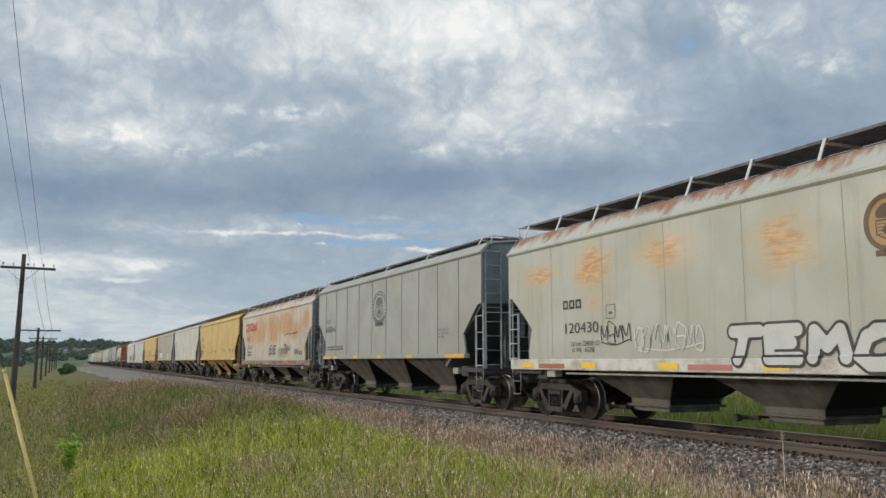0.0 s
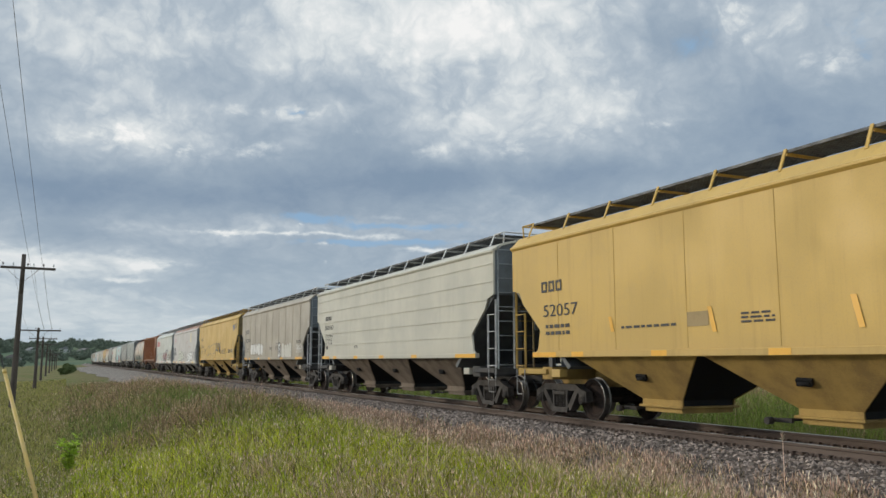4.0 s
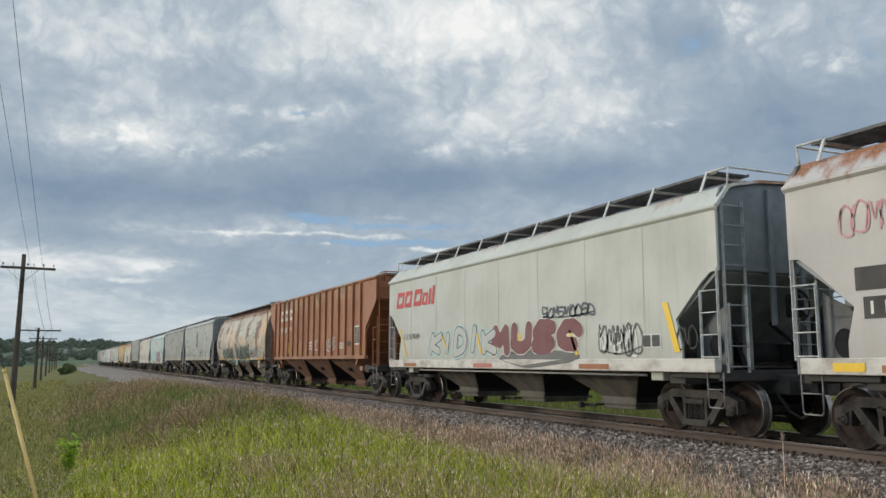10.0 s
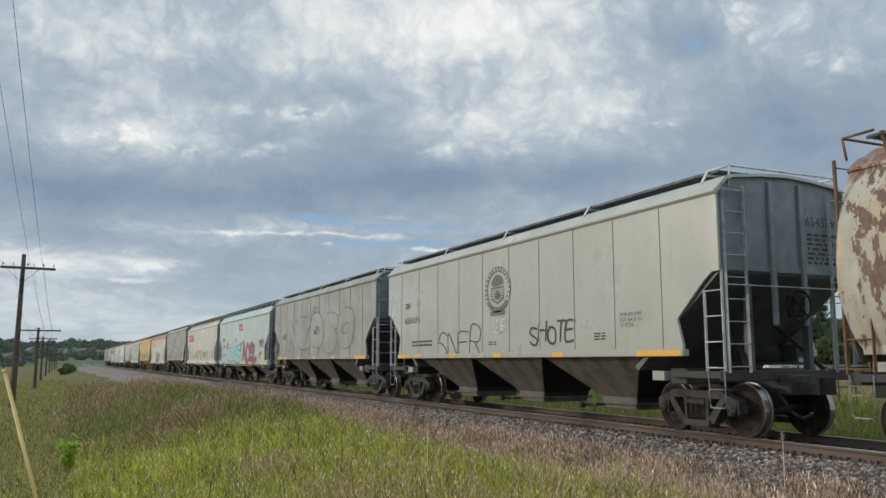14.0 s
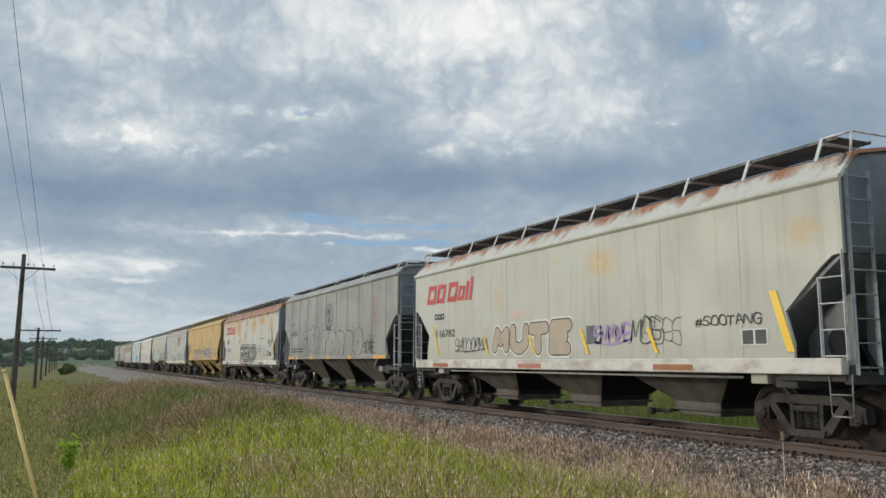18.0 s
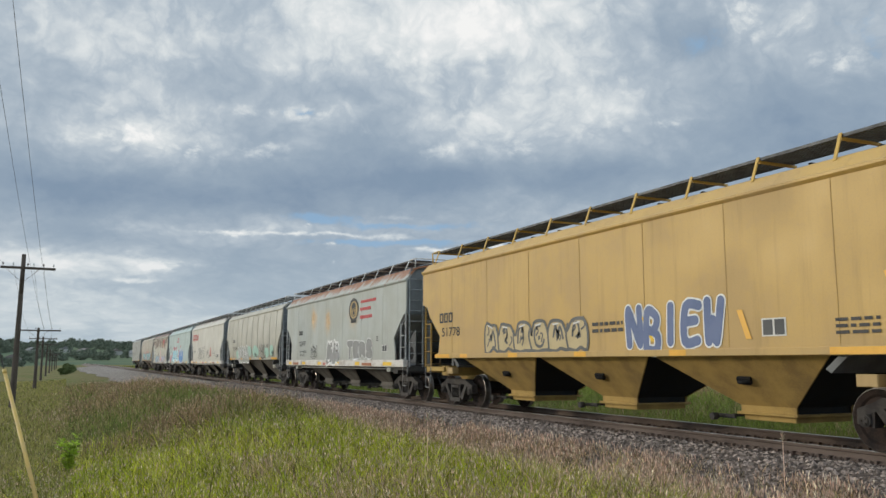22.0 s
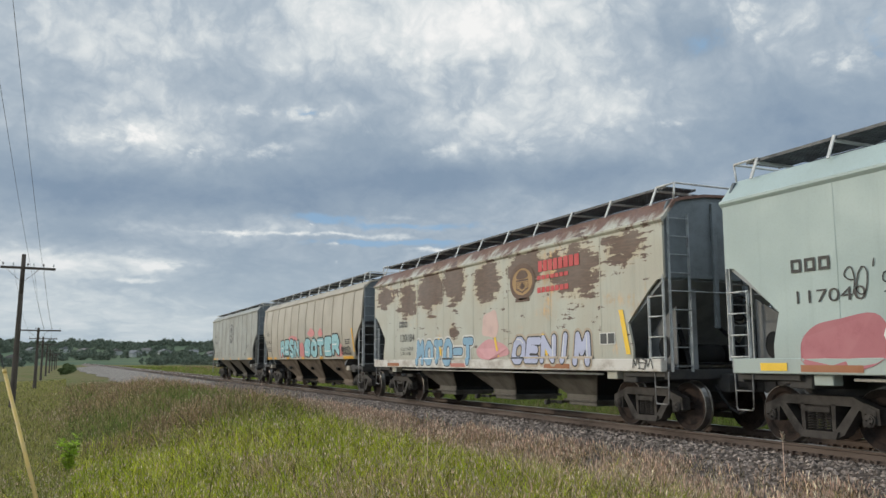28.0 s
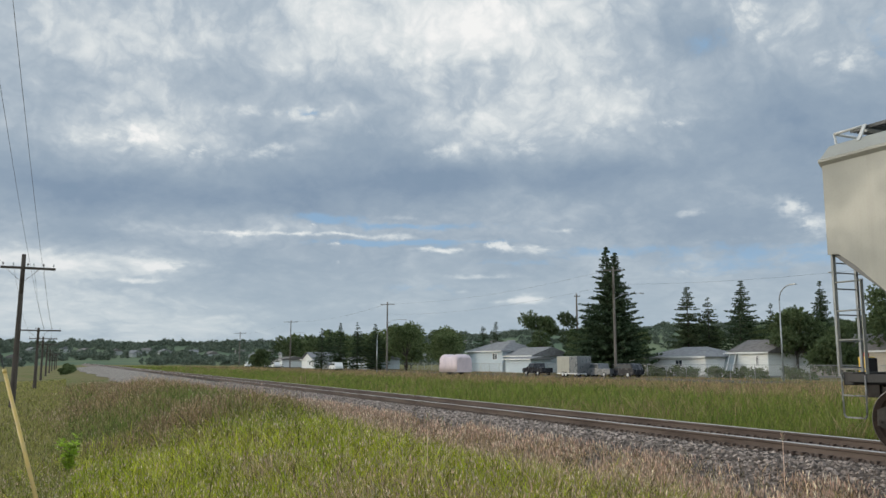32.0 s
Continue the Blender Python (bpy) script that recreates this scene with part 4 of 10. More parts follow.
        for x0, x1 in ((-1.48, -1.02), (1.02, 1.48)):
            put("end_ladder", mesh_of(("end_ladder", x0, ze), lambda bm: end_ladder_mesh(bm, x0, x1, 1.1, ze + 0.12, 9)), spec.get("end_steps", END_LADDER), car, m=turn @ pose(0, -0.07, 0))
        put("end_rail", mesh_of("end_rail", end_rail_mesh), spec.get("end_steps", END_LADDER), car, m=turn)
    if spec.get("brake_front", True):
        front = pose(0, -L / 2 + 0.04, 0)
        put("brake_cylinder", mesh_of("brake_cylinder", brake_gear_mesh), BLACK, car, "sooty air tank and levers", front)
        put("brake_wheel", mesh_of("brake_wheel", brake_wheel_mesh), BLACK, car, "round hand brake wheel", pose(0.1, -L / 2 - 0.10, 2.25))
    for s in (-1, 1):
        for e in (-1, 1):
            put("jacking_pad", mesh_of("jacking_pad", lambda bm: bm_box(bm, -0.10, 0.10, -0.17, 0.17, 0.94, 1.115 if deep else 1.375, 0.012)), spec.get("pad", paint), car, m=pose(s * 1.42, e * (L / 2 - 1.75), 0))
        if deep:
            put("train_pipe", mesh_of(("train_pipe", round(L, 1)), lambda bm: bm_bar(bm, (0, -L / 2 + 2.2, 1.03), (0, L / 2 - 2.2, 1.03), 0.024, 6)), LADDER, car, "pale grey pipe under the sill", pose(s * 1.40, 0, 0))
    # discharge bays
    bays = spec.get("bays", 3)
    y0 = -L / 2 + spec.get("bay_in", 2.3)
    blen = (L - 2 * spec.get("bay_in", 2.3)) / bays
    for i in range(bays):
        for s in (1, -1):
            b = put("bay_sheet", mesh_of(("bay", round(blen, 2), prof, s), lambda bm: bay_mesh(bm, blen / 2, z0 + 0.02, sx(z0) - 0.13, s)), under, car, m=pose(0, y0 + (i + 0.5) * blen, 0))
            # Black here paints in the shade on the cross slopes.
            put("cross_slope", mesh_of(("chute", round(blen, 2), prof, s), lambda bm: chute_mesh(bm, blen / 2, z0 + 0.02, sx(z0) - 0.13, s)), spec.get("chute", BLACK), b, "cross slope sheet blackened for its shade")
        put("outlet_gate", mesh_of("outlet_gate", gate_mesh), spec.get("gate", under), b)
        put("gate_shaft", mesh_of("gate_shaft", gate_shaft_mesh), TRUCK_DIRT, b)
        if not deep and spec.get("vibrators", under is not UNDER):
            put("vibrator_bracket", mesh_of("vibrator_bracket", vibrator_mesh), BLACK, b, "sooty wedge bracket", pose(-1.09, 0.05, 0.98, 0, -42, 0))
    # roof walk
    wx, wz, ww = spec.get("walk", (0.90, max(ze + shoulder + 0.30, 4.58), 0.72))
    for s in (-1, 1):
        put("roof_walk", mesh_of(("roof_walk", s, round(L, 2), wx, wz), lambda bm: walkway_mesh(bm, L - 0.5, s * wx, wz, ww)), WALK, car, "dark open-grating roof walk")
    nb = spec.get("brackets", 11)
    for i in range(nb):
        y = -L / 2 + 0.5 + (L - 1.0) * i / (nb - 1)
        put("walk_bracket", mesh_of(("walk_bracket", xe, ze, wx, wz), lambda bm: bracket_mesh(bm, xe, ze, shoulder, -wx, ww, wz)), spec.get("bracket_paint", trim), car, m=pose(0, y, 0))
        put("walk_bracket", mesh_of(("walk_bracket", xe, ze, wx, wz), None), spec.get("bracket_paint", trim), car, m=pose(0, y, 0, 0, 0, 180))
    for e in (-1, 1):
        put("end_hoop", mesh_of(("end_hoop", e) + k, lambda bm: rim_rail_mesh(bm, 1.28, wz + 0.02, e * (L / 2 + 0.02), e * (L / 2 - 0.5))), trim, car)
    for e in (-1, 1):
        add_truck(car, e * (L / 2 - 1.25))
    return car


# Bay paints darker than the bodies: the shade below is put into them.
UNDER = mat("dusty grey paint with underside shade", (0.140, 0.128, 0.110), (0.070, 0.062, 0.054), spec=0.25, rough=0.7, scale=1.5, bump=0.2)
UNDER_BROWN = mat("dusty brown paint with underside shade", (0.17, 0.085, 0.05), (0.09, 0.05, 0.035), rough=0.85, scale=1.5, bump=0.2)
UNDER_YELLOW = mat("dusty yellow paint with underside shade", (0.40, 0.265, 0.080), (0.25, 0.165, 0.062), rough=0.85, scale=1.5, bump=0.2)
UNDER_TAN = mat("dusty tan paint with underside shade", (0.18, 0.14, 0.105), (0.09, 0.07, 0.056), rough=0.85, scale=1.5, bump=0.2)
LADDER = mat("pale ladder paint", (0.58, 0.58, 0.57), (0.40, 0.39, 0.375), rough=0.55, scale=5, bump=0.1)
# End ladders darker than side ladders: the ends' shade is in this tone.
END_LADDER = mat("shade-toned ladder paint", (0.33, 0.35, 0.36), (0.22, 0.23, 0.24), rough=0.55, scale=5, bump=0.1)
STIRRUP = mat("scuffed grey step iron", (0.26, 0.255, 0.25), (0.12, 0.11, 0.105), rough=0.6, scale=6, bump=0.1)
FRAME = mat("dark frame paint", (0.040, 0.040, 0.042), (0.065, 0.060, 0.056), rough=0.65, scale=2.5, bump=0.15, spec=0.25)
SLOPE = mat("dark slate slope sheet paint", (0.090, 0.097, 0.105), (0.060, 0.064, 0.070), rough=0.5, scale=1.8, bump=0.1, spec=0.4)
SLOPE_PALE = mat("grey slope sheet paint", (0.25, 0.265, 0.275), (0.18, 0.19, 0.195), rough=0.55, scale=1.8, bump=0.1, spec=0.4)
HATCH = mat("dark roof fittings", (0.07, 0.07, 0.075), (0.04, 0.04, 0.045), rough=0.7, scale=3)
WALK = mat("dark galvanised grating", (0.10, 0.105, 0.11), (0.06, 0.06, 0.062), rough=0.6, metal=0.3, scale=4)
# Shade on the end walls is painted in as this slate tone.
SLATE = mat("shade-toned slate end paint", (0.17, 0.195, 0.21), (0.11, 0.125, 0.135), rough=0.6, scale=1.6, bump=0.1)


YELLOW = car_paint("yellow wagon paint", (0.540, 0.343, 0.080), (0.495, 0.328, 0.100), seed=1, streak=0.25)
YELLOW_TAN = car_paint("sun-faded yellow wagon paint", (0.515, 0.325, 0.092), (0.455, 0.300, 0.120), seed=2, streak=0.30)
GREY_CP = car_paint("plain grey wagon paint", (0.365, 0.368, 0.332), (0.332, 0.334, 0.304), seed=3, streak=0.14, rough=0.34)
GREY_WARM = car_paint("warm grey wagon paint", (0.305, 0.302, 0.268), (0.278, 0.274, 0.245), seed=23, streak=0.16, rough=0.42)
GREY_DULL = car_paint("dull grey wagon paint", (0.286, 0.286, 0.264), (0.243, 0.243, 0.225), seed=4, streak=0.25)
WHITE_DIRT = mat("dirty white sill paint", (0.60, 0.57, 0.53), (0.36, 0.31, 0.27), rough=0.6, scale=1.8, stretch=(1, 1, 1.5), bump=0.1)
BROWN = car_paint("brown-red wagon paint", (0.310, 0.118, 0.051), (0.255, 0.096, 0.044), seed=5, streak=0.55, rust=0.20, rust_col=(0.13, 0.06, 0.035), spots=((4.5, 4.1, 0.8, 0.45, 0.9), (2.7, 4.0, 0.6, 0.4, 0.8), (-0.9, 4.1, 0.6, 0.5, 0.9), (-4.2, 4.1, 0.8, 0.4, 0.8)), spot_col=(0.035, 0.026, 0.024), spot_grain=(5.0, 5.0, 0.9), spot_hard=0.7, spot_rag=1.0)
MINT = car_paint("pale mint wagon paint", (0.395, 0.480, 0.465), (0.375, 0.445, 0.430), seed=6, streak=0.15)
MINT2 = car_paint("pale green-white wagon paint", (0.385, 0.465, 0.450), (0.365, 0.435, 0.420), seed=16, streak=0.15)
SAND = car_paint("sand beige wagon paint", (0.410, 0.362, 0.290), (0.370, 0.330, 0.272), seed=7, streak=0.22)
BEIGE = car_paint("beige-grey wagon paint", (0.449, 0.424, 0.354), (0.398, 0.381, 0.329), seed=8, streak=0.28)
TAN = car_paint("tan wagon paint", (0.372, 0.324, 0.255), (0.337, 0.298, 0.243), seed=9, streak=0.28)
CREAM_LINED = car_paint("cream wagon paint", (0.502, 0.476, 0.398), (0.449, 0.432, 0.372), seed=10, streak=0.15)
CREAM = car_paint("stained cream wagon paint", (0.490, 0.485, 0.430), (0.455, 0.445, 0.390), seed=11, rust=0.10, top_rust=0.45, rust_col=(0.40, 0.24, 0.11),
                  spots=((-2.0, 3.3, 0.50, 0.35, 0.9), (-7.1, 3.2, 0.45, 0.25, 0.75), (2.4, 2.85, 0.25, 0.35, 0.65), (-0.3, 3.5, 0.25, 0.12, 0.6), (4.9, 2.95, 0.3, 0.25, 0.5)), spot_col=(0.46, 0.29, 0.12), spot_grain=(4.0, 4.0, 3.0), spot_hard=0.7)
CREAM_U = car_paint("clean cream wagon paint", (0.554, 0.527, 0.467), (0.519, 0.493, 0.432), seed=12, rust=0.05, top_rust=0.15, rust_col=(0.32, 0.18, 0.08))
CREAM_Q = car_paint("cream wagon paint with rust runs", (0.502, 0.493, 0.441), (0.476, 0.449, 0.389), seed=13, rust=0.06, top_rust=1.15, rust_col=(0.36, 0.19, 0.08),
                    spots=((2.5, 3.3, 0.75, 0.50, 1.0), (0.5, 2.8, 0.35, 0.40, 0.8), (0.2, 3.6, 0.55, 0.25, 0.9), (7.1, 3.6, 0.8, 0.2, 0.8), (4.6, 3.75, 1.2, 0.18, 0.9), (2.2, 2.5, 0.7, 0.3, 0.6), (-2.0, 3.4, 0.6, 0.45, 0.9), (-4.2, 3.6, 0.9, 0.3, 0.9), (-6.4, 3.3, 0.5, 0.5, 0.8)), spot_col=(0.40, 0.22, 0.09), spot_grain=(6.0, 7.0, 1.6), spot_hard=0.4, spot_rag=1.2)
WHITE_H = car_paint("chalky white wagon paint", (0.485, 0.458, 0.440), (0.455, 0.430, 0.412), seed=14, rust=0.0, top_rust=0.62, streak=0.15)
WHITE_I = car_paint("white wagon paint", (0.500, 0.510, 0.470), (0.455, 0.460, 0.420), seed=15, top_rust=0.05, streak=0.2)
RUST_A = car_paint("rust-stained pale wagon paint", (0.425, 0.420, 0.370), (0.405, 0.385, 0.320), seed=17, rust=0.20, top_rust=0.5, rust_col=(0.38, 0.22, 0.10),
                   spots=((6.3, 3.25, 0.8, 0.25, 0.9), (4.2, 3.25, 0.7, 0.5, 1.0), (4.0, 2.5, 0.5, 0.35, 0.6), (1.9, 3.3, 0.9, 0.4, 0.9), (-0.8, 3.1, 0.7, 0.5, 0.9), (-3.4, 3.3, 1.0, 0.4, 0.9), (-6.0, 3.0, 0.8, 0.5, 0.9)), spot_col=(0.44, 0.24, 0.10), spot_grain=(3.0, 1.2, 6.0), spot_hard=0.6)
RUST_C = car_paint("rust-covered wagon paint", (0.484, 0.440, 0.378), (0.450, 0.395, 0.325), seed=18, rust=0.62, top_rust=0.4, streak=0.5, rust_col=(0.31, 0.165, 0.080),
                   spots=((5.2, 2.85, 1.5, 0.62, 1.35), (2.6, 2.95, 1.6, 0.75, 1.35), (-0.4, 3.0, 1.7, 0.80, 1.35), (-3.2, 3.15, 1.6, 0.62, 1.35), (-4.9, 2.75, 0.8, 0.55, 1.35), (-6.9, 3.2, 0.6, 0.5, 1.35), (4.9, 2.2, 0.5, 0.3, 0.7)), spot_col=(0.36, 0.185, 0.080), spot_grain=(8.0, 8.0, 0.8), spot_hard=0.55, spot_rag=0.75)
RUST_K = car_paint("flaking paint over rust", (0.449, 0.415, 0.346), (0.381, 0.346, 0.294), seed=19, rust=0.62, streak=0.5, top_rust=0.8, rust_col=(0.42, 0.24, 0.11), patch=0.7,
                   spots=((0.6, 3.15, 0.40, 0.60, 1.0), (0.05, 2.9, 0.12, 0.75, 1.1), (6.9, 3.3, 0.5, 0.5, 0.75), (6.6, 2.5, 0.6, 0.5, 0.65), (4.3, 3.4, 0.35, 0.5, 0.75), (3.2, 2.4, 0.3, 0.4, 0.8), (-2.9, 3.1, 0.5, 0.6, 1.0), (-5.6, 3.0, 0.6, 0.7, 1.0), (0.6, 2.2, 0.35, 0.4, 0.8)), spot_col=(0.085, 0.040, 0.028), spot_grain=(7.0, 7.0, 2.6), spot_hard=0.06, spot_rag=2.2, top_col=(0.15, 0.07, 0.04))
RUST_S = car_paint("pale grey-green wagon paint", (0.390, 0.410, 0.385), (0.370, 0.380, 0.345), seed=20, rust=0.12, top_rust=0.65, spots=((0.9, 2.9, 0.5, 0.5, 0.8), (3.0, 3.1, 0.5, 0.5, 0.9), (-2.5, 3.0, 0.6, 0.5, 0.8)), spot_col=(0.42, 0.26, 0.12), spot_grain=(4.0, 3.0, 3.0), spot_hard=0.6, rust_col=(0.34, 0.18, 0.07))
RUST_W = car_paint("pale paint with burnt brown patches", (0.449, 0.449, 0.389), (0.432, 0.406, 0.337), seed=21, rust=0.50, top_rust=0.8, rust_col=(0.36, 0.21, 0.10),
                   spots=((6.7, 3.45, 0.9, 0.33, 1.05), (4.6, 3.2, 0.75, 0.52, 1.15), (2.9, 3.42, 0.85, 0.5, 1.5), (1.1, 3.45, 0.6, 0.5, 1.3), (2.8, 2.6, 0.35, 0.06, 0.8), (1.3, 2.1, 0.25, 0.22, 0.8), (-0.8, 3.3, 0.7, 0.5, 1.2), (-2.8, 3.5, 0.8, 0.35, 1.2), (-4.9, 3.2, 0.8, 0.55, 1.2), (-6.6, 3.5, 0.6, 0.3, 1.0)), spot_col=(0.058, 0.025, 0.018), spot_grain=(3.0, 1.1, 9.0), spot_hard=0.12, spot_rag=1.5, top_col=(0.10, 0.048, 0.032))
GREY_END = mat("grey-brown end paint", (0.23, 0.205, 0.175), (0.13, 0.11, 0.095), rough=0.7, scale=2.2, bump=0.12)
# Yellow darkened so that the ends' shade lies in the paint.
DARK_YELLOW = mat("shade-darkened yellow end paint", (0.24, 0.175, 0.075), (0.12, 0.09, 0.05), rough=0.7, scale=2)

RUST_SILL = mat("rust-brown sill with pale flakes", (0.30, 0.20, 0.14), (0.13, 0.065, 0.045), rough=0.8, scale=2.5, stretch=(1, 0.6, 2), bump=0.2)
UMBER_TRIM = mat("rust-brown fittings", (0.20, 0.10, 0.055), (0.11, 0.06, 0.04), rough=0.85, scale=3, bump=0.2)

# wagons from front to rear: name, distance of the front and rear ends along the train, and make
CARS = [
    dict(name="hopper_car", a=6.7, b=22.16, paint=RUST_A, sill=WHITE_DIRT, deep=True, seams=7, seam_size=(0.02, 0.006), end_paint=SLATE,
         label="pale covered hopper wagon with orange rust stains and graffiti"),
    dict(name="hopper_car", a=23.65, b=38.93, paint=GREY_WARM, seams=10, end_paint=SLATE, walk=(0.93, 4.60, 0.68), brackets=5,
         label="clean grey covered hopper wagon with a round emblem"),
    dict(name="hopper_car", a=40.06, b=55.76, paint=RUST_C, sill=RUST_SILL, deep=True, seams=7, seam_size=(0.02, 0.006), end_paint=SLATE,
         label="covered hopper wagon almost wholly covered in orange rust, red lettering"),
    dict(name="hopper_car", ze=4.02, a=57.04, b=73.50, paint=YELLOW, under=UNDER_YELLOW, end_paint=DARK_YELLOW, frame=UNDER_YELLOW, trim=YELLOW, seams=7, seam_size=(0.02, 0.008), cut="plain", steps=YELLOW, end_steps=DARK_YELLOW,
         label="yellow covered hopper wagon with small black lettering"),
    dict(name="hopper_car", ze=4.12, shoulder=0.17, a=74.5, b=90.7, paint=CREAM_LINED, level_seams=True, cut="plain", under=UNDER_TAN,
         label="cream covered hopper wagon with level seams along its side"),
    dict(name="hopper_car", ze=4.02, a=92.02, b=107.4, seam_mid=0.26, paint=TAN, under=UNDER_TAN, seams=10, end_paint=SLATE, steps=LADDER,
         label="tan covered hopper wagon with white graffiti along the sill"),
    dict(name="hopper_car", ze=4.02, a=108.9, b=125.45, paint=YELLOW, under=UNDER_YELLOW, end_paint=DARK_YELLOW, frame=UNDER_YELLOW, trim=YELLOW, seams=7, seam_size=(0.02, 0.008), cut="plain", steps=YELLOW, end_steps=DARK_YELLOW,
         label="yellow covered hopper wagon with black and blue graffiti"),
    dict(name="hopper_car", a=126.9, b=142.95, paint=WHITE_H, sill=WHITE_DIRT, deep=True, seams=7, seam_size=(0.02, 0.006), end_paint=SLATE,
         label="chalky white covered hopper wagon, rusty roof edge, outlined graffiti"),
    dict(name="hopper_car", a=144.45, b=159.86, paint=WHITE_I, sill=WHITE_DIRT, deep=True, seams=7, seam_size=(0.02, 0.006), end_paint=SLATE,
         label="white covered hopper wagon with red lettering and colourful graffiti"),
    dict(name="hopper_car", a=161.2, b=177.56, paint=BROWN, under=UNDER_BROWN, dark=BROWN, end_paint=BROWN, seams=16, seam_step=0.905, seam_mid=0.16, posts=True, seam_size=(0.085, 0.075), cut="gusset", ze=4.25, steps=BROWN, end_steps=BROWN,
         trim=BROWN, brackets=3, walk=(0.9, 4.44, 0.4), crown=0.16, shoulder=0.08, chute=BLACK, label="brown-red ribbed hopper wagon with large white letters"),
    dict(name="hopper_car", a=179.0, b=194.5, paint=RUST_K, under=UNDER_TAN, prof="barrel", seams=5, seam_size=(0.05, 0.012), cut="full", dark=SLOPE, end_paint=GREY_END,
         trim=UMBER_TRIM, steps=UMBER_TRIM, end_steps=UMBER_TRIM, ze=4.05, shoulder=0.20, crown=0.42, walk=(0.86, 4.50, 0.5), brake_front=True, label="barrel-shaped hopper wagon with flaking paint, dark rust and graffiti"),
    dict(name="hopper_car", a=196.8, b=212.3, paint=GREY_CP, seams=10, end_paint=SLATE, walk=(0.93, 4.60, 0.68), brackets=5,
         label="grey-green covered hopper wagon with a round emblem and black tags"),
    dict(name="hopper_car", a=213.6, b=228.98, paint=GREY_DULL, seams=10, end_paint=SLATE, walk=(0.93, 4.60, 0.68), brackets=5,
         label="dull grey covered hopper wagon with large pale graffiti"),
    dict(name="hopper_car", a=230.33, b=245.87, paint=MINT, sill=MINT, deep=True, seams=6, seam_size=(0.016, 0.005), end_paint=SLATE,
         label="pale mint covered hopper wagon with turquoise and purple graffiti"),
    dict(name="hopper_car", a=247.14, b=262.72, paint=CREAM, sill=WHITE_DIRT, deep=True, seams=7, seam_size=(0.02, 0.006), end_paint=SLATE,
         label="stained cream covered hopper wagon with large red lettering"),
    dict(name="hopper_car", a=264.28, b=279.52, seam_mid=-0.14, paint=GREY_DULL, seams=10, end_paint=SLATE, walk=(0.93, 4.60, 0.68), brackets=5,
         label="dull grey covered hopper wagon with outlined graffiti and two emblems"),
    dict(name="hopper_car", a=281.0, b=297.1, paint=CREAM_Q, sill=WHITE_DIRT, deep=True, seams=7, seam_size=(0.02, 0.006), end_paint=SLATE,
         label="cream covered hopper wagon with orange rust running from the roof"),
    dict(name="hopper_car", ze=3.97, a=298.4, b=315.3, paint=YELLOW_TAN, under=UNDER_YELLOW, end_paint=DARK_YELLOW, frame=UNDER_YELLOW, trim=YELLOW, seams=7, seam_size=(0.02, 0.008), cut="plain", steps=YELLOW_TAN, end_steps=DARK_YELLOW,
         label="faded yellow covered hopper wagon with blue and white graffiti"),
    dict(name="hopper_car", a=316.7, b=332.31, paint=RUST_S, sill=WHITE_DIRT, deep=True, seams=6, seam_size=(0.016, 0.005), end_paint=SLATE,
         label="pale grey-green covered hopper wagon with a gold emblem and rusty eaves"),
    dict(name="hopper_car", ze=3.97, a=333.6, b=348.9, paint=BEIGE, prof="round", cut="curved", seams=10, seam_step=1.51, seam_mid=0.235, seam_size=(0.035, 0.02), end_paint=SLATE,
         label="beige-grey covered hopper wagon with bellied sides and green graffiti"),
    dict(name="hopper_car", a=350.5, b=365.95, paint=CREAM_U, sill=WHITE_DIRT, deep=True, seams=7, seam_size=(0.02, 0.006), end_paint=SLATE,
         label="clean cream covered hopper wagon with red lettering"),
    dict(name="hopper_car", a=367.2, b=383.2, paint=MINT2, sill=MINT2, deep=True, seams=6, seam_size=(0.016, 0.005), end_paint=SLATE,
         label="pale green covered hopper wagon with large blue and red graffiti"),
    dict(name="hopper_car", a=384.75, b=400.25, paint=RUST_W, sill=WHITE_DIRT, deep=True, seams=7, seam_size=(0.02, 0.006), end_paint=SLATE,
         label="pale covered hopper wagon with burnt brown patches and blue graffiti"),
    dict(name="hopper_car", ze=4.0, a=401.7, b=418.2, paint=SAND, prof="round", cut="curved", seams=12, seam_step=1.36, seam_mid=0.23, seam_size=(0.035, 0.02), under=UNDER_TAN, end_paint=SLATE,
         label="sand-beige covered hopper wagon with bellied sides and turquoise graffiti"),
    dict(name="hopper_car", a=420.0, b=435.5, paint=GREY_WARM, seams=10, end_paint=SLATE, walk=(0.93, 4.60, 0.68), brackets=5, steps=GREY_DULL, brake_front=True,
         label="last grey covered hopper wagon of the train, round emblem"),
]
TRAIN = []
for spec in CARS:
    spec["L"] = spec["b"] - spec["a"]
    TRAIN.append((hopper_car(spec), (spec["a"] + spec["b"]) / 2 - 4.50, spec))


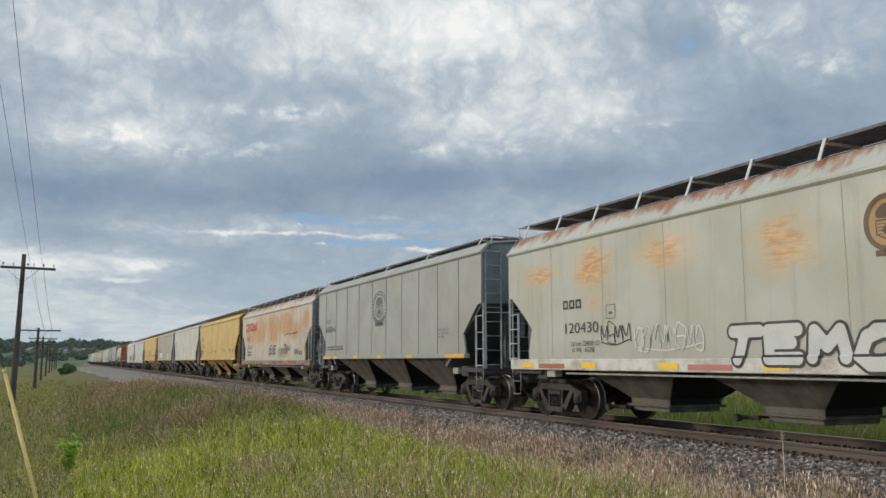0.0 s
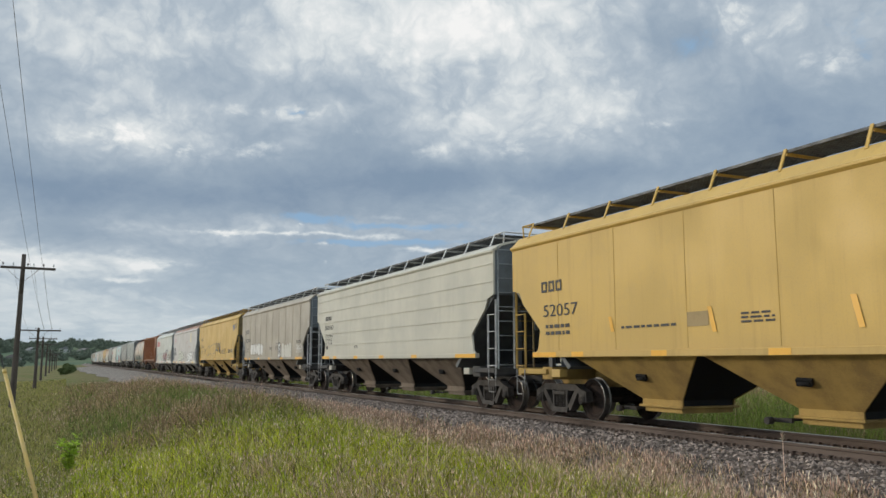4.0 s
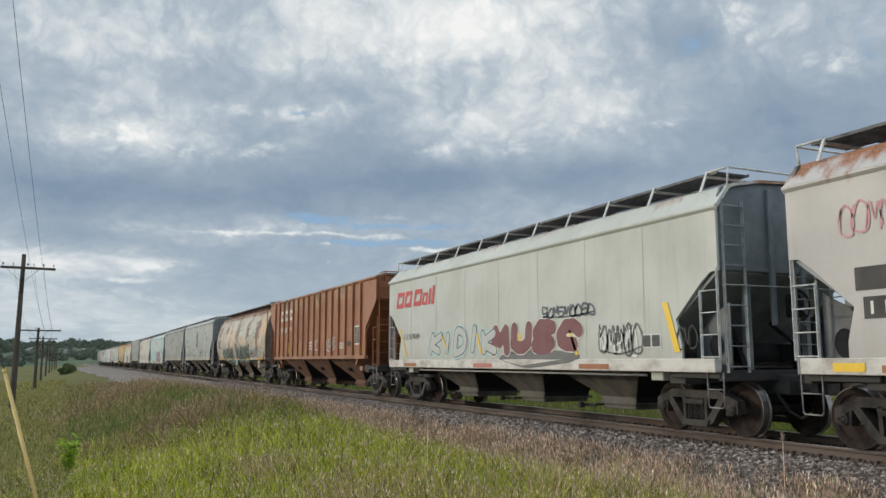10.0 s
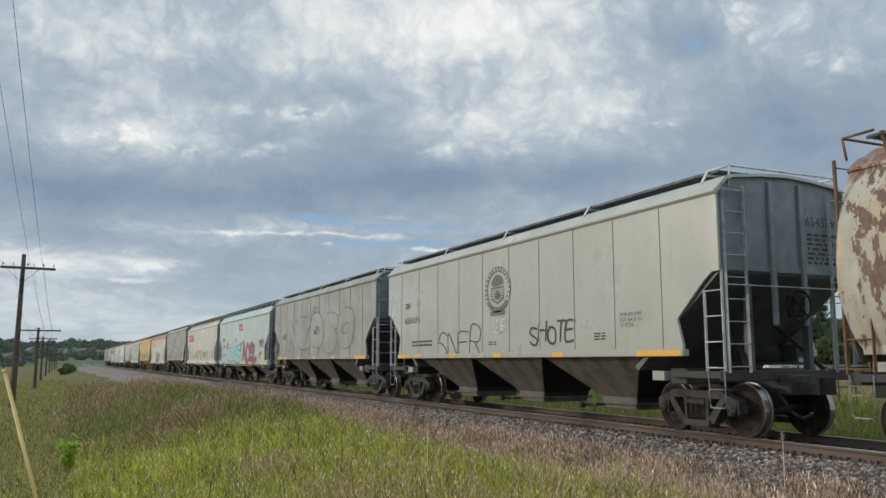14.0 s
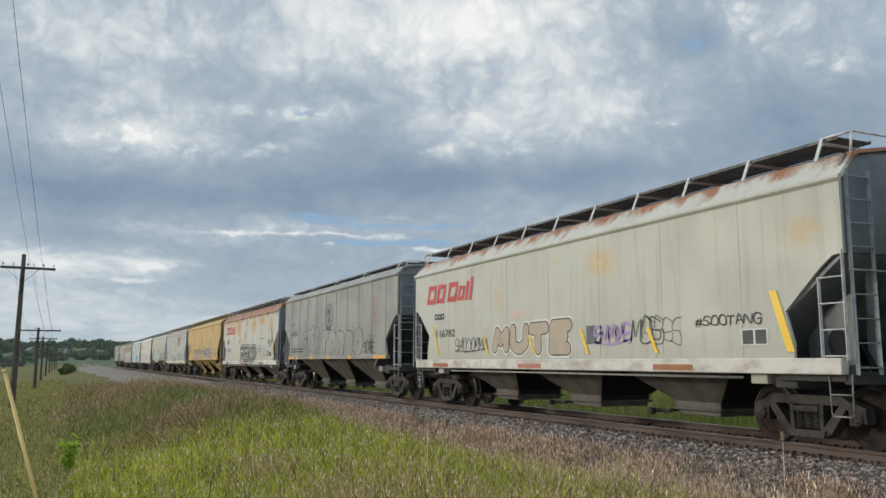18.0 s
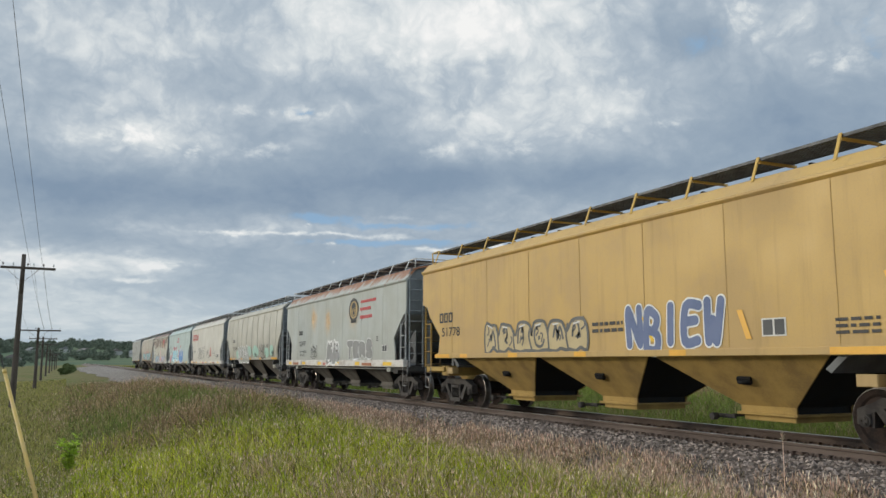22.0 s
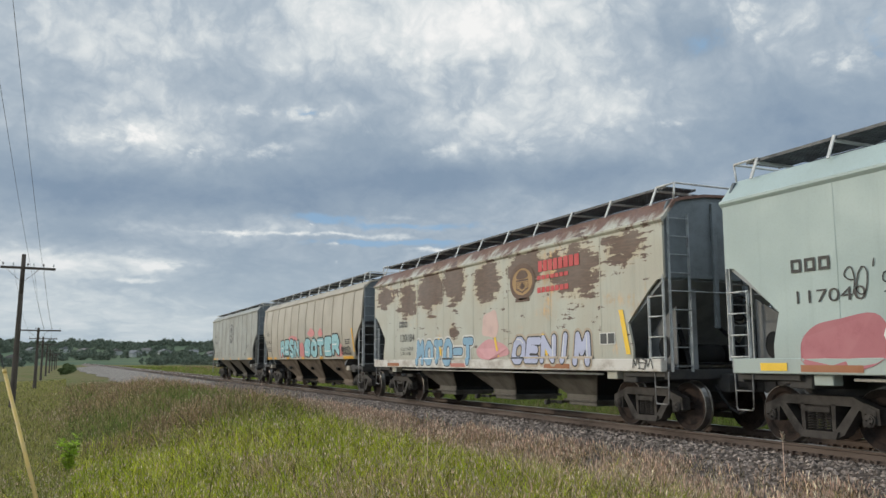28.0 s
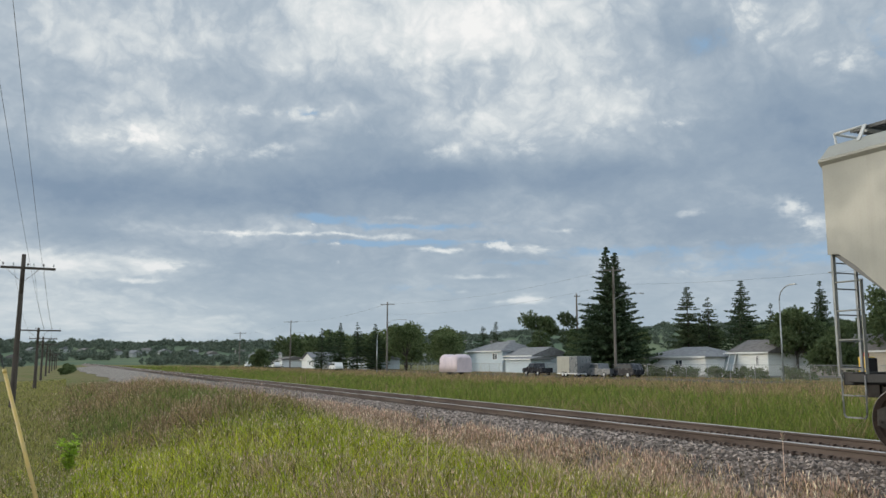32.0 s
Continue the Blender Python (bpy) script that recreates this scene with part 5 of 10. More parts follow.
# ---- grass, weeds and the pole line beside the track ----
def leaf_material(name, a, b, rough=0.8, trans=0.25, var=0.35, patch=0.35, third=None):
    """Leaf or blade: two tones from blade to blade and in patches, a little light through it."""
    m = bpy.data.materials.new(name)
    m.use_nodes = True
    N = Nodes(m.node_tree)
    r = N.add("ShaderNodeNewGeometry").outputs["Random Per Island"]
    co = N.add("ShaderNodeTexCoord").outputs["Object"]
    n = N.noise(co, patch, 4.0, 0.6)
    col = N.mix(N.span(N.math("ADD", N.math("MULTIPLY", r, 0.5), N.math("MULTIPLY", n, 0.8)), 0.45, 0.85), (*a, 1), (*b, 1))
    if third:
        col = N.mix(N.span(N.math("FRACT", N.math("MULTIPLY", r, 7.31)), 0.72, 0.80), col, (*third, 1))
    k = N.span(N.math("FRACT", N.math("MULTIPLY", r, 13.7)), 0, 1, 1 - var, 1 + var, False)
    col = N.mix(1.0, col, N.add("ShaderNodeCombineColor", {0: k, 1: k, 2: k}).outputs[0], "MULTIPLY")
    sh = N.add("ShaderNodeBsdfPrincipled", {"Base Color": col, "Roughness": rough, "Specular IOR Level": 0.15})
    tr = N.add("ShaderNodeBsdfTranslucent", {"Color": col})
    mx = N.add("ShaderNodeMixShader", {0: trans, 1: sh.outputs[0], 2: tr.outputs[0]})
    N.t.links.new(mx.outputs[0], N.add("ShaderNodeOutputMaterial").inputs[0])
    return m


GRASS_GREEN = leaf_material("green meadow grass", (0.225, 0.285, 0.026), (0.480, 0.480, 0.052), var=0.9, third=(0.40, 0.37, 0.14))
GRASS_LUSH = leaf_material("lush dark green grass", (0.115, 0.165, 0.042), (0.200, 0.225, 0.060), var=0.7, third=(0.30, 0.24, 0.13))
GRASS_RED = leaf_material("reddish ripe grass", (0.37, 0.25, 0.15), (0.26, 0.175, 0.095), var=0.7, third=(0.16, 0.19, 0.06))
GRASS_FAR = leaf_material("green grass beyond the track", (0.115, 0.170, 0.028), (0.200, 0.235, 0.045), var=0.6, third=(0.22, 0.20, 0.08))
GRASS_FIELD = leaf_material("short field grass", (0.215, 0.225, 0.060), (0.300, 0.265, 0.095), var=0.55, third=(0.34, 0.29, 0.16))
GRASS_OLIVE = leaf_material("olive meadow grass", (0.170, 0.165, 0.050), (0.260, 0.185, 0.090), var=0.7, third=(0.34, 0.24, 0.15))
GRASS_DRY = leaf_material("dry straw grass", (0.64, 0.485, 0.30), (0.48, 0.335, 0.20), var=0.75, third=(0.20, 0.19, 0.08))
SEED_PINK = leaf_material("pink-brown ripe heads", (0.46, 0.31, 0.24), (0.36, 0.24, 0.17), var=0.5, third=(0.55, 0.42, 0.30))
SEED = leaf_material("pinkish seed heads", (0.64, 0.47, 0.365), (0.47, 0.325, 0.25), var=0.6, third=(0.76, 0.66, 0.50))


def ground_zs(x, y):
    f = np.vectorize(ground_z)
    return f(x, y)


def blades_mesh(name, material, x, y, h, w, rng, droop=0.95):
    n = len(x)
    z = ground_zs(x, y) - 0.02
    z = np.where((x > 8.1) & (x < 10.2), np.maximum(z, np.interp(x, [8.1, 8.6, 9.3, 9.95], [-0.93, -0.74, -0.46, -0.215])), z)
    a = rng.random(n) * 6.283
    lx, ly = np.cos(a) * h * droop * rng.random(n), np.sin(a) * h * droop * rng.random(n)
    b = rng.random(n) * 3.1416
    wx, wy = np.cos(b) * w / 2, np.sin(b) * w / 2
    V = np.empty((n, 5, 3))
    V[:, 0] = np.stack([x - wx, y - wy, z], 1)
    V[:, 1] = np.stack([x + wx, y + wy, z], 1)
    V[:, 2] = np.stack([x + lx * 0.35 + wx * 0.75, y + ly * 0.35 + wy * 0.75, z + h * 0.58], 1)
    V[:, 3] = np.stack([x + lx * 0.35 - wx * 0.75, y + ly * 0.35 - wy * 0.75, z + h * 0.58], 1)
    V[:, 4] = np.stack([x + lx, y + ly, z + h], 1)
    idx = np.arange(n)[:, None] * 5
    me = bpy.data.meshes.new(name)
    quads = (idx + np.array([[0, 1, 2, 3]])).tolist()
    tris = (idx + np.array([[3, 2, 4]])).tolist()
    me.from_pydata(V.reshape(-1, 3).tolist(), [], quads + tris)
    me.materials.append(material)
    return me, np.stack([x + lx, y + ly, z + h], 1)


def heads_mesh(name, material, tips, size, rng):
    """Slender seed heads: a six-cornered spindle on each tip."""
    n = len(tips)
    a = rng.random((n, 1)) * 6.283
    V = np.empty((n, 5, 3))
    r = size[:, None] * 0.13
    tilt = (rng.random((n, 2)) - 0.5) * size[:, None] * 0.8
    for k in range(3):
        V[:, k] = tips + np.concatenate([np.cos(a + k * 2.094) * r + tilt[:, :1] * 0.4, np.sin(a + k * 2.094) * r + tilt[:, 1:] * 0.4, size[:, None] * 0.35], 1)
    V[:, 3] = tips - np.concatenate([0 * a, 0 * a, 0 * a + 0.01], 1)
    V[:, 4] = tips + np.concatenate([tilt, size[:, None]], 1)
    F = np.array([(0, 1, 4), (1, 2, 4), (2, 0, 4), (1, 0, 3), (2, 1, 3), (0, 2, 3)])
    F = (F[None] + (np.arange(n) * 5)[:, None, None]).reshape(-1, 3)
    me = bpy.data.meshes.new(name)
    me.from_pydata(V.reshape(-1, 3).tolist(), [], F.tolist())
    me.materials.append(material)
    return me


def wedge(rng, n, r0, r1, power, a0=-8.0, a1=58.0):
    """Scattered points in the sector of ground before the viewer, thinner with distance."""
    r = r0 + (r1 - r0) * rng.random(n) ** power
    a = np.radians(a0 + (a1 - a0) * rng.random(n))
    return r * np.sin(a), r * np.cos(a), r


def build_grass():
    rng = np.random.default_rng(11)
    vnoise = np.vectorize(lambda u, v, s: noise.noise((u * s, v * s, 0.5)))
    # bank of tall grass between field and track
    x, y, r = wedge(rng, 520000, 7.0, 75.0, 1.9)
    keep = (x > -0.6 + 0.5 * np.sin(y * 0.3)) & (x < 9.5) & ((y < 62) | (x < 9.5 - 0.16 * (y - 40)))
    x, y, r = x[keep], y[keep], r[keep]
    patch = vnoise(x, y, 0.35)
    clump = vnoise(x, y, 1.3)
    dry = np.clip((x - 6.7 - 0.05 * (y - 12)) / 2.3, 0, 1) * 0.80 + np.clip((y - 15) / 20, 0, 1) * 0.68 + np.clip((x - 7.4) / 1.5, 0, 1) * 0.6 + 0.50 * patch + 0.35 * clump
    dry -= 0.45 * np.clip((3.2 - x) / 2.0, 0, 1)
    for cx, cy, wx, wy, k in ((4.4, 31.0, 1.6, 5.0, -0.9), (5.6, 14.5, 2.2, 4.0, -0.55), (2.9, 13.0, 0.5, 0.9, 0.8), (1.6, 18.5, 0.9, 2.0, 0.6), (2.6, 22.5, 1.0, 2.0, 0.5)):
        dry += k * np.exp(-((x - cx) / wx) ** 2 - ((y - cy) / wy) ** 2)
    thin = rng.random(len(x)) < np.where(x > 7.5, np.clip(1.0 - (x - 7.5 - 0.9 * np.clip((y - 13) / 8, 0, 1)) / 1.0, 0.05, 1), 1.0)
    x, y, r, dry, patch, clump = x[thin], y[thin], r[thin], dry[thin], patch[thin], clump[thin]
    u = rng.random(len(x))
    h = (0.20 + 0.27 * rng.random(len(x))) * np.clip((x + 0.9) / 2.4, 0.35, 1) * (1 + 0.30 * patch + 0.35 * clump)
    h = h * np.clip(1.0 - (x - 6.0) * 0.13, 0.55, 1)
    w = 0.0066 * (1 + r / 12.0) * (0.5 + 1.0 * rng.random(len(x)))
    h = h * np.where(rng.random(len(x)) < 0.12, 1.45, 1.0)
    isdry = u < dry * 0.75
    olive = (~isdry) & (rng.random(len(x)) < np.clip(0.15 + dry, 0, 0.85))
    green = ~(isdry | olive)
    lush = green & (rng.random(len(x)) < np.clip((y - 17) / 7, 0, 1))
    green = green & ~lush
    tagged(new("lush_grass", blades_mesh("lush_grass", GRASS_LUSH, x[lush], y[lush], h[lush], w[lush], rng)[0]),
           "dark lush green grass in the middle of the bank", "grass", kind="stuff")
    ripe = isdry & (rng.random(len(x)) < np.clip((y - 13) / 6, 0, 0.85))
    isdry = isdry & ~ripe
    me, tips = blades_mesh("ripe_grass", GRASS_RED, x[ripe], y[ripe], h[ripe] * 1.1, w[ripe], rng)
    pick = rng.random(len(tips)) < 0.65
    tagged(new("ripe_heads", heads_mesh("ripe_heads", SEED_PINK, tips[pick], (0.024 + 0.034 * rng.random(pick.sum())) * (1 + r[ripe][pick] / 55), rng)),
           "pinkish brown ripe grass heads along the bank", "grass seed", kind="stuff")
    tagged(new("ripe_grass", me), "reddish ripe grass along the top of the bank", "grass", kind="stuff")
    me, tips = blades_mesh("tall_grass", GRASS_GREEN, x[green], y[green], h[green], w[green], rng)
    pick = rng.random(len(tips)) < 0.24
    tagged(new("pale_grass_heads", heads_mesh("pale_grass_heads", SEED, tips[pick], (0.018 + 0.028 * rng.random(pick.sum())) * (1 + r[green][pick] / 60), rng)),
           "small pale seed heads among the green grass", "grass seed", kind="stuff")
    tagged(new("tall_grass", me),
           "bright green tall grass on the bank beside the track", "grass", kind="stuff")
    tagged(new("olive_grass", blades_mesh("olive_grass", GRASS_OLIVE, x[olive], y[olive], h[olive], w[olive], rng)[0]),
           "olive brown tall grass along the bank", "grass", kind="stuff")
    me, tips = blades_mesh("dry_grass", GRASS_DRY, x[isdry], y[isdry], h[isdry] * 1.12, w[isdry] * 0.7, rng)
    tagged(new("dry_grass", me), "dry straw-coloured grass stems beside the ballast", "grass", kind="stuff")
    pick = rng.random(len(tips)) < 0.75
    size = (0.022 + 0.030 * rng.random(pick.sum())) * (1 + r[isdry][pick] / 70)
    tagged(new("seed_heads", heads_mesh("seed_heads", SEED, tips[pick], size, rng)), "pinkish brown seed heads on dry stems", "grass seed", kind="stuff")
    # thick dry stems at the foot of the ballast
    n = 46000
    x = 6.7 + 2.65 * rng.random(n) ** 0.8
    y = 4.5 + 30.0 * rng.random(n) ** 1.6
    clump = vnoise(x, y, 1.1)
    keep = rng.random(n) < np.clip(0.50 + 2.0 * clump, 0.04, 1)
    x, y = x[keep], y[keep]
    h = (0.20 + 0.30 * rng.random(len(x))) * np.clip(1.1 - (x - 7.8) * 0.45, 0.42, 1)
    me, tips = blades_mesh("straw_stems", GRASS_DRY, x, y, h, (0.0055 + 0.005 * rng.random(len(x))) * (1 + y / 40), rng, 1.35)
    tagged(new("straw_stems", me), "pale straw stems at the ballast's foot", "grass", kind="stuff")
    tagged(new("straw_heads", heads_mesh("straw_heads", SEED, tips, (0.030 + 0.055 * rng.random(len(tips))) * (1 + tips[:, 1] / 60), rng)), "pale feathery grass heads at the ballast's foot", "grass seed", kind="stuff")
    # mown field
    x, y, r = wedge(rng, 120000, 9.0, 110.0, 1.7, -12.0, 6.0)
    keep = x < 0.2
    x, y, r = x[keep], y[keep], r[keep]
    h = 0.10 + 0.12 * rng.random(len(x))
    tagged(new("field_grass", blades_mesh("field_grass", GRASS_FIELD, x, y, h, 0.012 * (1 + r / 14), rng, 0.9)[0]),
           "short green and straw field grass", "grass", kind="stuff")
    # tall grass beyond the track
    x, y, r = wedge(rng, 250000, 22.0, 330.0, 1.75, 1.5, 58.0)
    keep = (x > 14.7) & (x < 73.5)
    x, y, r = x[keep], y[keep], r[keep]
    patch = vnoise(x, y, 0.12)
    fine = vnoise(x, y, 0.6)
    dry = np.clip((x - 30) / 16, 0, 1) * 0.95 + 0.42 * patch + 0.22 * fine
    h = (0.30 + 0.42 * rng.random(len(x))) * (1 + 0.35 * fine) * np.clip((x - 14.2) / 1.6, 0.35, 1) * np.clip(1.5 - x / 50, 0.30, 1)
    w = 0.0066 * (1 + r / 13.0)
    isdry = rng.random(len(x)) < dry
    g = ~isdry
    tagged(new("far_tall_grass", blades_mesh("far_tall_grass", GRASS_FAR, x[g], y[g], h[g], w[g], rng)[0]),
           "tall green grass beyond the track", "grass", kind="stuff")
    me, tips = blades_mesh("far_dry_grass", GRASS_RED, x[isdry], y[isdry], h[isdry] * 1.25, w[isdry] * 0.9, rng)
    tagged(new("far_dry_grass", me), "reddish straw grass beyond the track", "grass", kind="stuff")


build_grass()


def weed(x, y, h, seed, name="leafy_weed", label="leafy bright green weed in the grass", leaf=0.11):
    rng = random.Random(seed)
    base = tagged(new(name), label, "plant")
    base.matrix_basis = pose(x, y, ground_z(x, y) - 0.02)
    bm = bmesh.new()
    tops = []
    for i in range(7):
        a = rng.uniform(0, 6.28)
        t = Vector((0.22 * h * math.cos(a), 0.22 * h * math.sin(a), h * rng.uniform(0.7, 1.0)))
        bm_bar(bm, (0, 0, 0), t, 0.008, 5, 0.004)
        tops.append(t)
    put("stem", bm_mesh("stem", bm), WEED_STEM, base)
    bm = bmesh.new()
    for t in tops:
        for k in range(40):
            u = rng.uniform(0.3, 1.0)
            c = t * u
            a, e = rng.uniform(0, 6.28), rng.uniform(-0.2, 0.7)
            d = Vector((math.cos(a) * math.cos(e), math.sin(a) * math.cos(e), math.sin(e)))
            s = d.cross(Vector((0, 0, 1))).normalized() * leaf * 0.32
            L = leaf * rng.uniform(0.7, 1.4)
            v = [bm.verts.new(c), bm.verts.new(c + d * L * 0.5 + s), bm.verts.new(c + d * L), bm.verts.new(c + d * L * 0.5 - s)]
            bm.faces.new(v)
    put("leaf_mass", bm_mesh("leaf_mass", bm), WEED_LEAF, base)
    return base


def bm_mesh(name, bm):
    me = bpy.data.meshes.new(name)
    bm.to_mesh(me)
    bm.free()
    me.materials.append(None)
    return me


WEED_STEM = leaf_material("weed stem", (0.12, 0.18, 0.04), (0.15, 0.2, 0.05))
WEED_LEAF = leaf_material("weed leaf", (0.34, 0.48, 0.06), (0.42, 0.55, 0.08), trans=0.4)
weed(0.16, 17.2, 0.85, 1)


def seed_stalk(x, y, h):
    bm = bmesh.new()
    bm_bar(bm, (0, 0, 0), (0.01, 0, h), 0.006, 5, 0.003)
    for k in range(10):
        a = k * 2.4
        bm_bar(bm, (0.01, 0, h - 0.08 + 0.01 * k), (0.01 + 0.035 * math.cos(a), 0.035 * math.sin(a), h - 0.05 + 0.013 * k), 0.008, 4, 0.002)
    ob = put("seed_stalk", bm_mesh("seed_stalk", bm), SEED)
    ob.matrix_basis = pose(x, y, -0.80)
    tagged(ob, "single tall straw seed stalk at the ballast's foot", "plant")


seed_stalk(8.70, 8.23, 1.12)
seed_stalk(4.6, 10.6, 1.35)


# ---- telegraph poles ----
def pole_mesh(bm, h, r0=0.15, r1=0.10):
    for a, b, ra, rb in ((0.0, 0.35, r0, r0 * 0.92), (0.35, 0.75, r0 * 0.92, r1 * 1.1), (0.75, 1.0, r1 * 1.1, r1)):
        bm_bar(bm, (0, 0, -0.3 + (h + 0.3) * a), (0, 0, -0.3 + (h + 0.3) * b), ra, 10, rb, caps=b == 1.0)


def insulator_mesh(bm):
    bm_bar(bm, (0, 0, 0), (0, 0, 0.12), 0.012, 6)
    bm_bar(bm, (0, 0, 0.09), (0, 0, 0.14), 0.045, 8, 0.04)
    bm_bar(bm, (0, 0, 0.14), (0, 0, 0.19), 0.03, 8, 0.022)


def telegraph_pole(x, y, top, arm_z, arm=3.0, lean=0.0, shift=0.0, pins=6):
    zg = ground_z(x, y)
    h = top - zg
    p = tagged(new("telegraph_pole"), "weathered brown timber telegraph pole with one crossarm", "utility pole", "telegraph line beside the track")
    p.matrix_basis = pose(x, y, zg, 0, lean, 0)
    put("pole", mesh_of(("tpole", round(h, 1)), lambda bm: pole_mesh(bm, h)), WOOD, p)
    za = arm_z - zg
    put("crossarm", mesh_of(("tarm", arm), lambda bm: bm_box(bm, -arm / 2, arm / 2, -0.055, 0.055, -0.06, 0.06, 0.01)), WOOD, p, m=pose(shift, -0.16, za))
    for s in (-1, 1):
        put("brace", mesh_of(("tbrace", s, arm), lambda bm: bm_strut(bm, (s * 0.75, -0.2, -0.05), (0, -0.13, -0.75), 0.04, 0.015)), WOOD, p, m=pose(0, 0, za))
    out = []
    for i in range(pins):
        u = -arm / 2 + 0.1 + (arm - 0.2) * i / (pins - 1)
        if abs(u + shift) < 0.12:
            u += 0.2
        put("insulator", mesh_of("insulator", insulator_mesh), GLASS_INS if i % 2 else WOOD, p, m=pose(u + shift, -0.16, za + 0.06))
        out.append(Vector((x + u + shift + math.sin(radians(lean)) * za, y - 0.16, arm_z + 0.22)))
    return out


LINE = [telegraph_pole(-2.28, 46.25, 6.66, 5.95, 2.5, 0.6, 0.25), telegraph_pole(-2.30, 80.1, 4.20, 3.95, 3.4, 0.2, 0.1),
        telegraph_pole(-2.75, 118.0, 4.45, 4.15, 3.3), telegraph_pole(-2.85, 152.0, 4.25, 4.0, 3.0), telegraph_pole(-2.9, 188.0, 3.7, 3.4, 3.0),
        telegraph_pole(-2.9, 224.0, 3.5, 3.2, 3.0), telegraph_pole(-2.7, 260.0, 3.6, 3.2, 3.0), telegraph_pole(-2.6, 296.0, 3.5, 3.2, 3.0)]


def wire(points, r=0.008, name="overhead_wire", label="thin dark overhead line wire"):
    bm = bmesh.new()
    bm_loft(bm, [[Vector(p) + Vector((r * math.cos(a), 0, r * math.sin(a))) for a in (0.0, 1.571, 3.142, 4.712)] for p in points], smooth=True)
    ob = put(name, bm_mesh(name, bm), WIRE)
    tagged(ob, label, "wire", "overhead wires")


def sag(a, b, d, n=12):
    a, b = Vector(a), Vector(b)
    return [a.lerp(b, i / n) - Vector((0, 0, d * 4 * (i / n) * (1 - i / n))) for i in range(n + 1)]


for p0, p1, s in zip(LINE, LINE[1:], (0.5, 0.4, 0.4, 0.3, 0.3, 0.3, 0.3)):
    for k in (1, 3, 4):
        wire(sag(p0[k], p1[k], s), 0.006)
for k, x in ((3, -2.1), (4, -1.6)):
    wire(sag(LINE[1][k], (x, 6.0, 11.2), 0.9), 0.007)
wire(sag(LINE[0][0], (-3.9, 2.0, 6.3), 0.4), 0.006)


def guy_guard():
    """Yellow plastic guard round the lower part of a guy wire."""
    a, b = Vector((0.05, 9.63, -0.95)), Vector((-0.62, 10.6, 1.18))
    d = (b - a).normalized()
    g = tagged(new("guy_wire_guard"), "faded yellow plastic guy wire guard leaning out of the grass", "guy guard")
    bm = bmesh.new()
    bm_bar(bm, a, b, 0.024, 12, 0.020)
    bm_bar(bm, b - d * 0.03, b + d * 0.02, 0.024, 12, 0.022)
    put("guard", bm_mesh("guard", bm), GUARD_YELLOW, g)
    bm = bmesh.new()
    bm_bar(bm, b, b + d * 9.0, 0.007, 5)
    put("guy_wire", bm_mesh("guy_wire", bm), WIRE, g, "thin steel guy wire")


GUARD_YELLOW = mat("sun-faded yellow plastic", (0.52, 0.36, 0.10), (0.44, 0.32, 0.13), rough=0.5, scale=6, bump=0.05)
guy_guard()


# ---- the far side: street, houses, vehicles, trees, hills ----
def fence_line():
    f = tagged(new("chain_link_fence"), "grey chain-link fence along the street", "fence")
    x0, ya, yb = 74.0, 38.0, 330.0
    f.matrix_basis = pose(x0, 0, -0.87)
    n = 74
    for i in range(n + 1):
        y = ya + (yb - ya) * i / n
        put("post", mesh_of("fence_post", lambda bm: bm_bar(bm, (0, 0, -0.2), (0, 0, 1.78), 0.035, 6)), GALV, f, m=pose(0, y, 0))
    put("top_rail", mesh_of("fence_rail", lambda bm: bm_bar(bm, (0, ya, 1.74), (0, yb, 1.74), 0.028, 6)), GALV, f)
    v, fc = [], []
    for k in range(9):
        z = 0.12 + k * 0.19
        b = len(v)
        v += [(0.03, ya, z - 0.005), (0.03, yb, z - 0.005), (0.03, yb, z + 0.005), (0.03, ya, z + 0.005)]
        fc.append((b, b + 1, b + 2, b + 3))
    for i in range(900):
        y = 40 + i * 0.16
        b = len(v)
        v += [(0.03, y, 0.05), (0.03, y + 0.012, 0.05), (0.03, y + 0.012 + (0.35 if i % 2 else -0.35), 1.72), (0.03, y + (0.35 if i % 2 else -0.35), 1.72)]
        fc.append((b, b + 1, b + 2, b + 3))
    ob = new("fence_wires", raw_mesh("fence_wires", v, fc, GALV))
    ob.parent = f
    ob["kind"] = "stuff"


GALV = mat("galvanised steel", (0.38, 0.39, 0.40), (0.28, 0.285, 0.29), rough=0.5, metal=0.4, scale=3)
fence_line()
ASPHALT = mat("grey asphalt", (0.075, 0.075, 0.075), (0.05, 0.05, 0.05), rough=0.9, scale=0.6, fine=12, bump=0.3)


def street():
    bm = bmesh.new()
    bm_box(bm, 59.5, 68.5, 60, 330, -0.99, -0.80)
    ob = put("road", bm_mesh("road", bm), ASPHALT)
    tagged(ob, "grey asphalt street behind the grass", "road", kind="structure")


SIDING_W = mat("white clapboard siding", (0.72, 0.73, 0.72), (0.62, 0.63, 0.63), rough=0.6, scale=0.7, stretch=(1, 1, 9), fine=14, bump=0.2)
SIDING_B = mat("pale blue-grey siding", (0.46, 0.53, 0.58), (0.40, 0.46, 0.51), rough=0.6, scale=0.7, stretch=(1, 1, 9), fine=14, bump=0.2)
SIDING_T = mat("beige siding", (0.50, 0.45, 0.38), (0.42, 0.38, 0.33), rough=0.7, scale=0.7, stretch=(1, 1, 9), bump=0.2)
SHINGLE = mat("grey asphalt shingles", (0.21, 0.21, 0.215), (0.14, 0.14, 0.145), rough=0.9, scale=2, fine=18, bump=0.4)
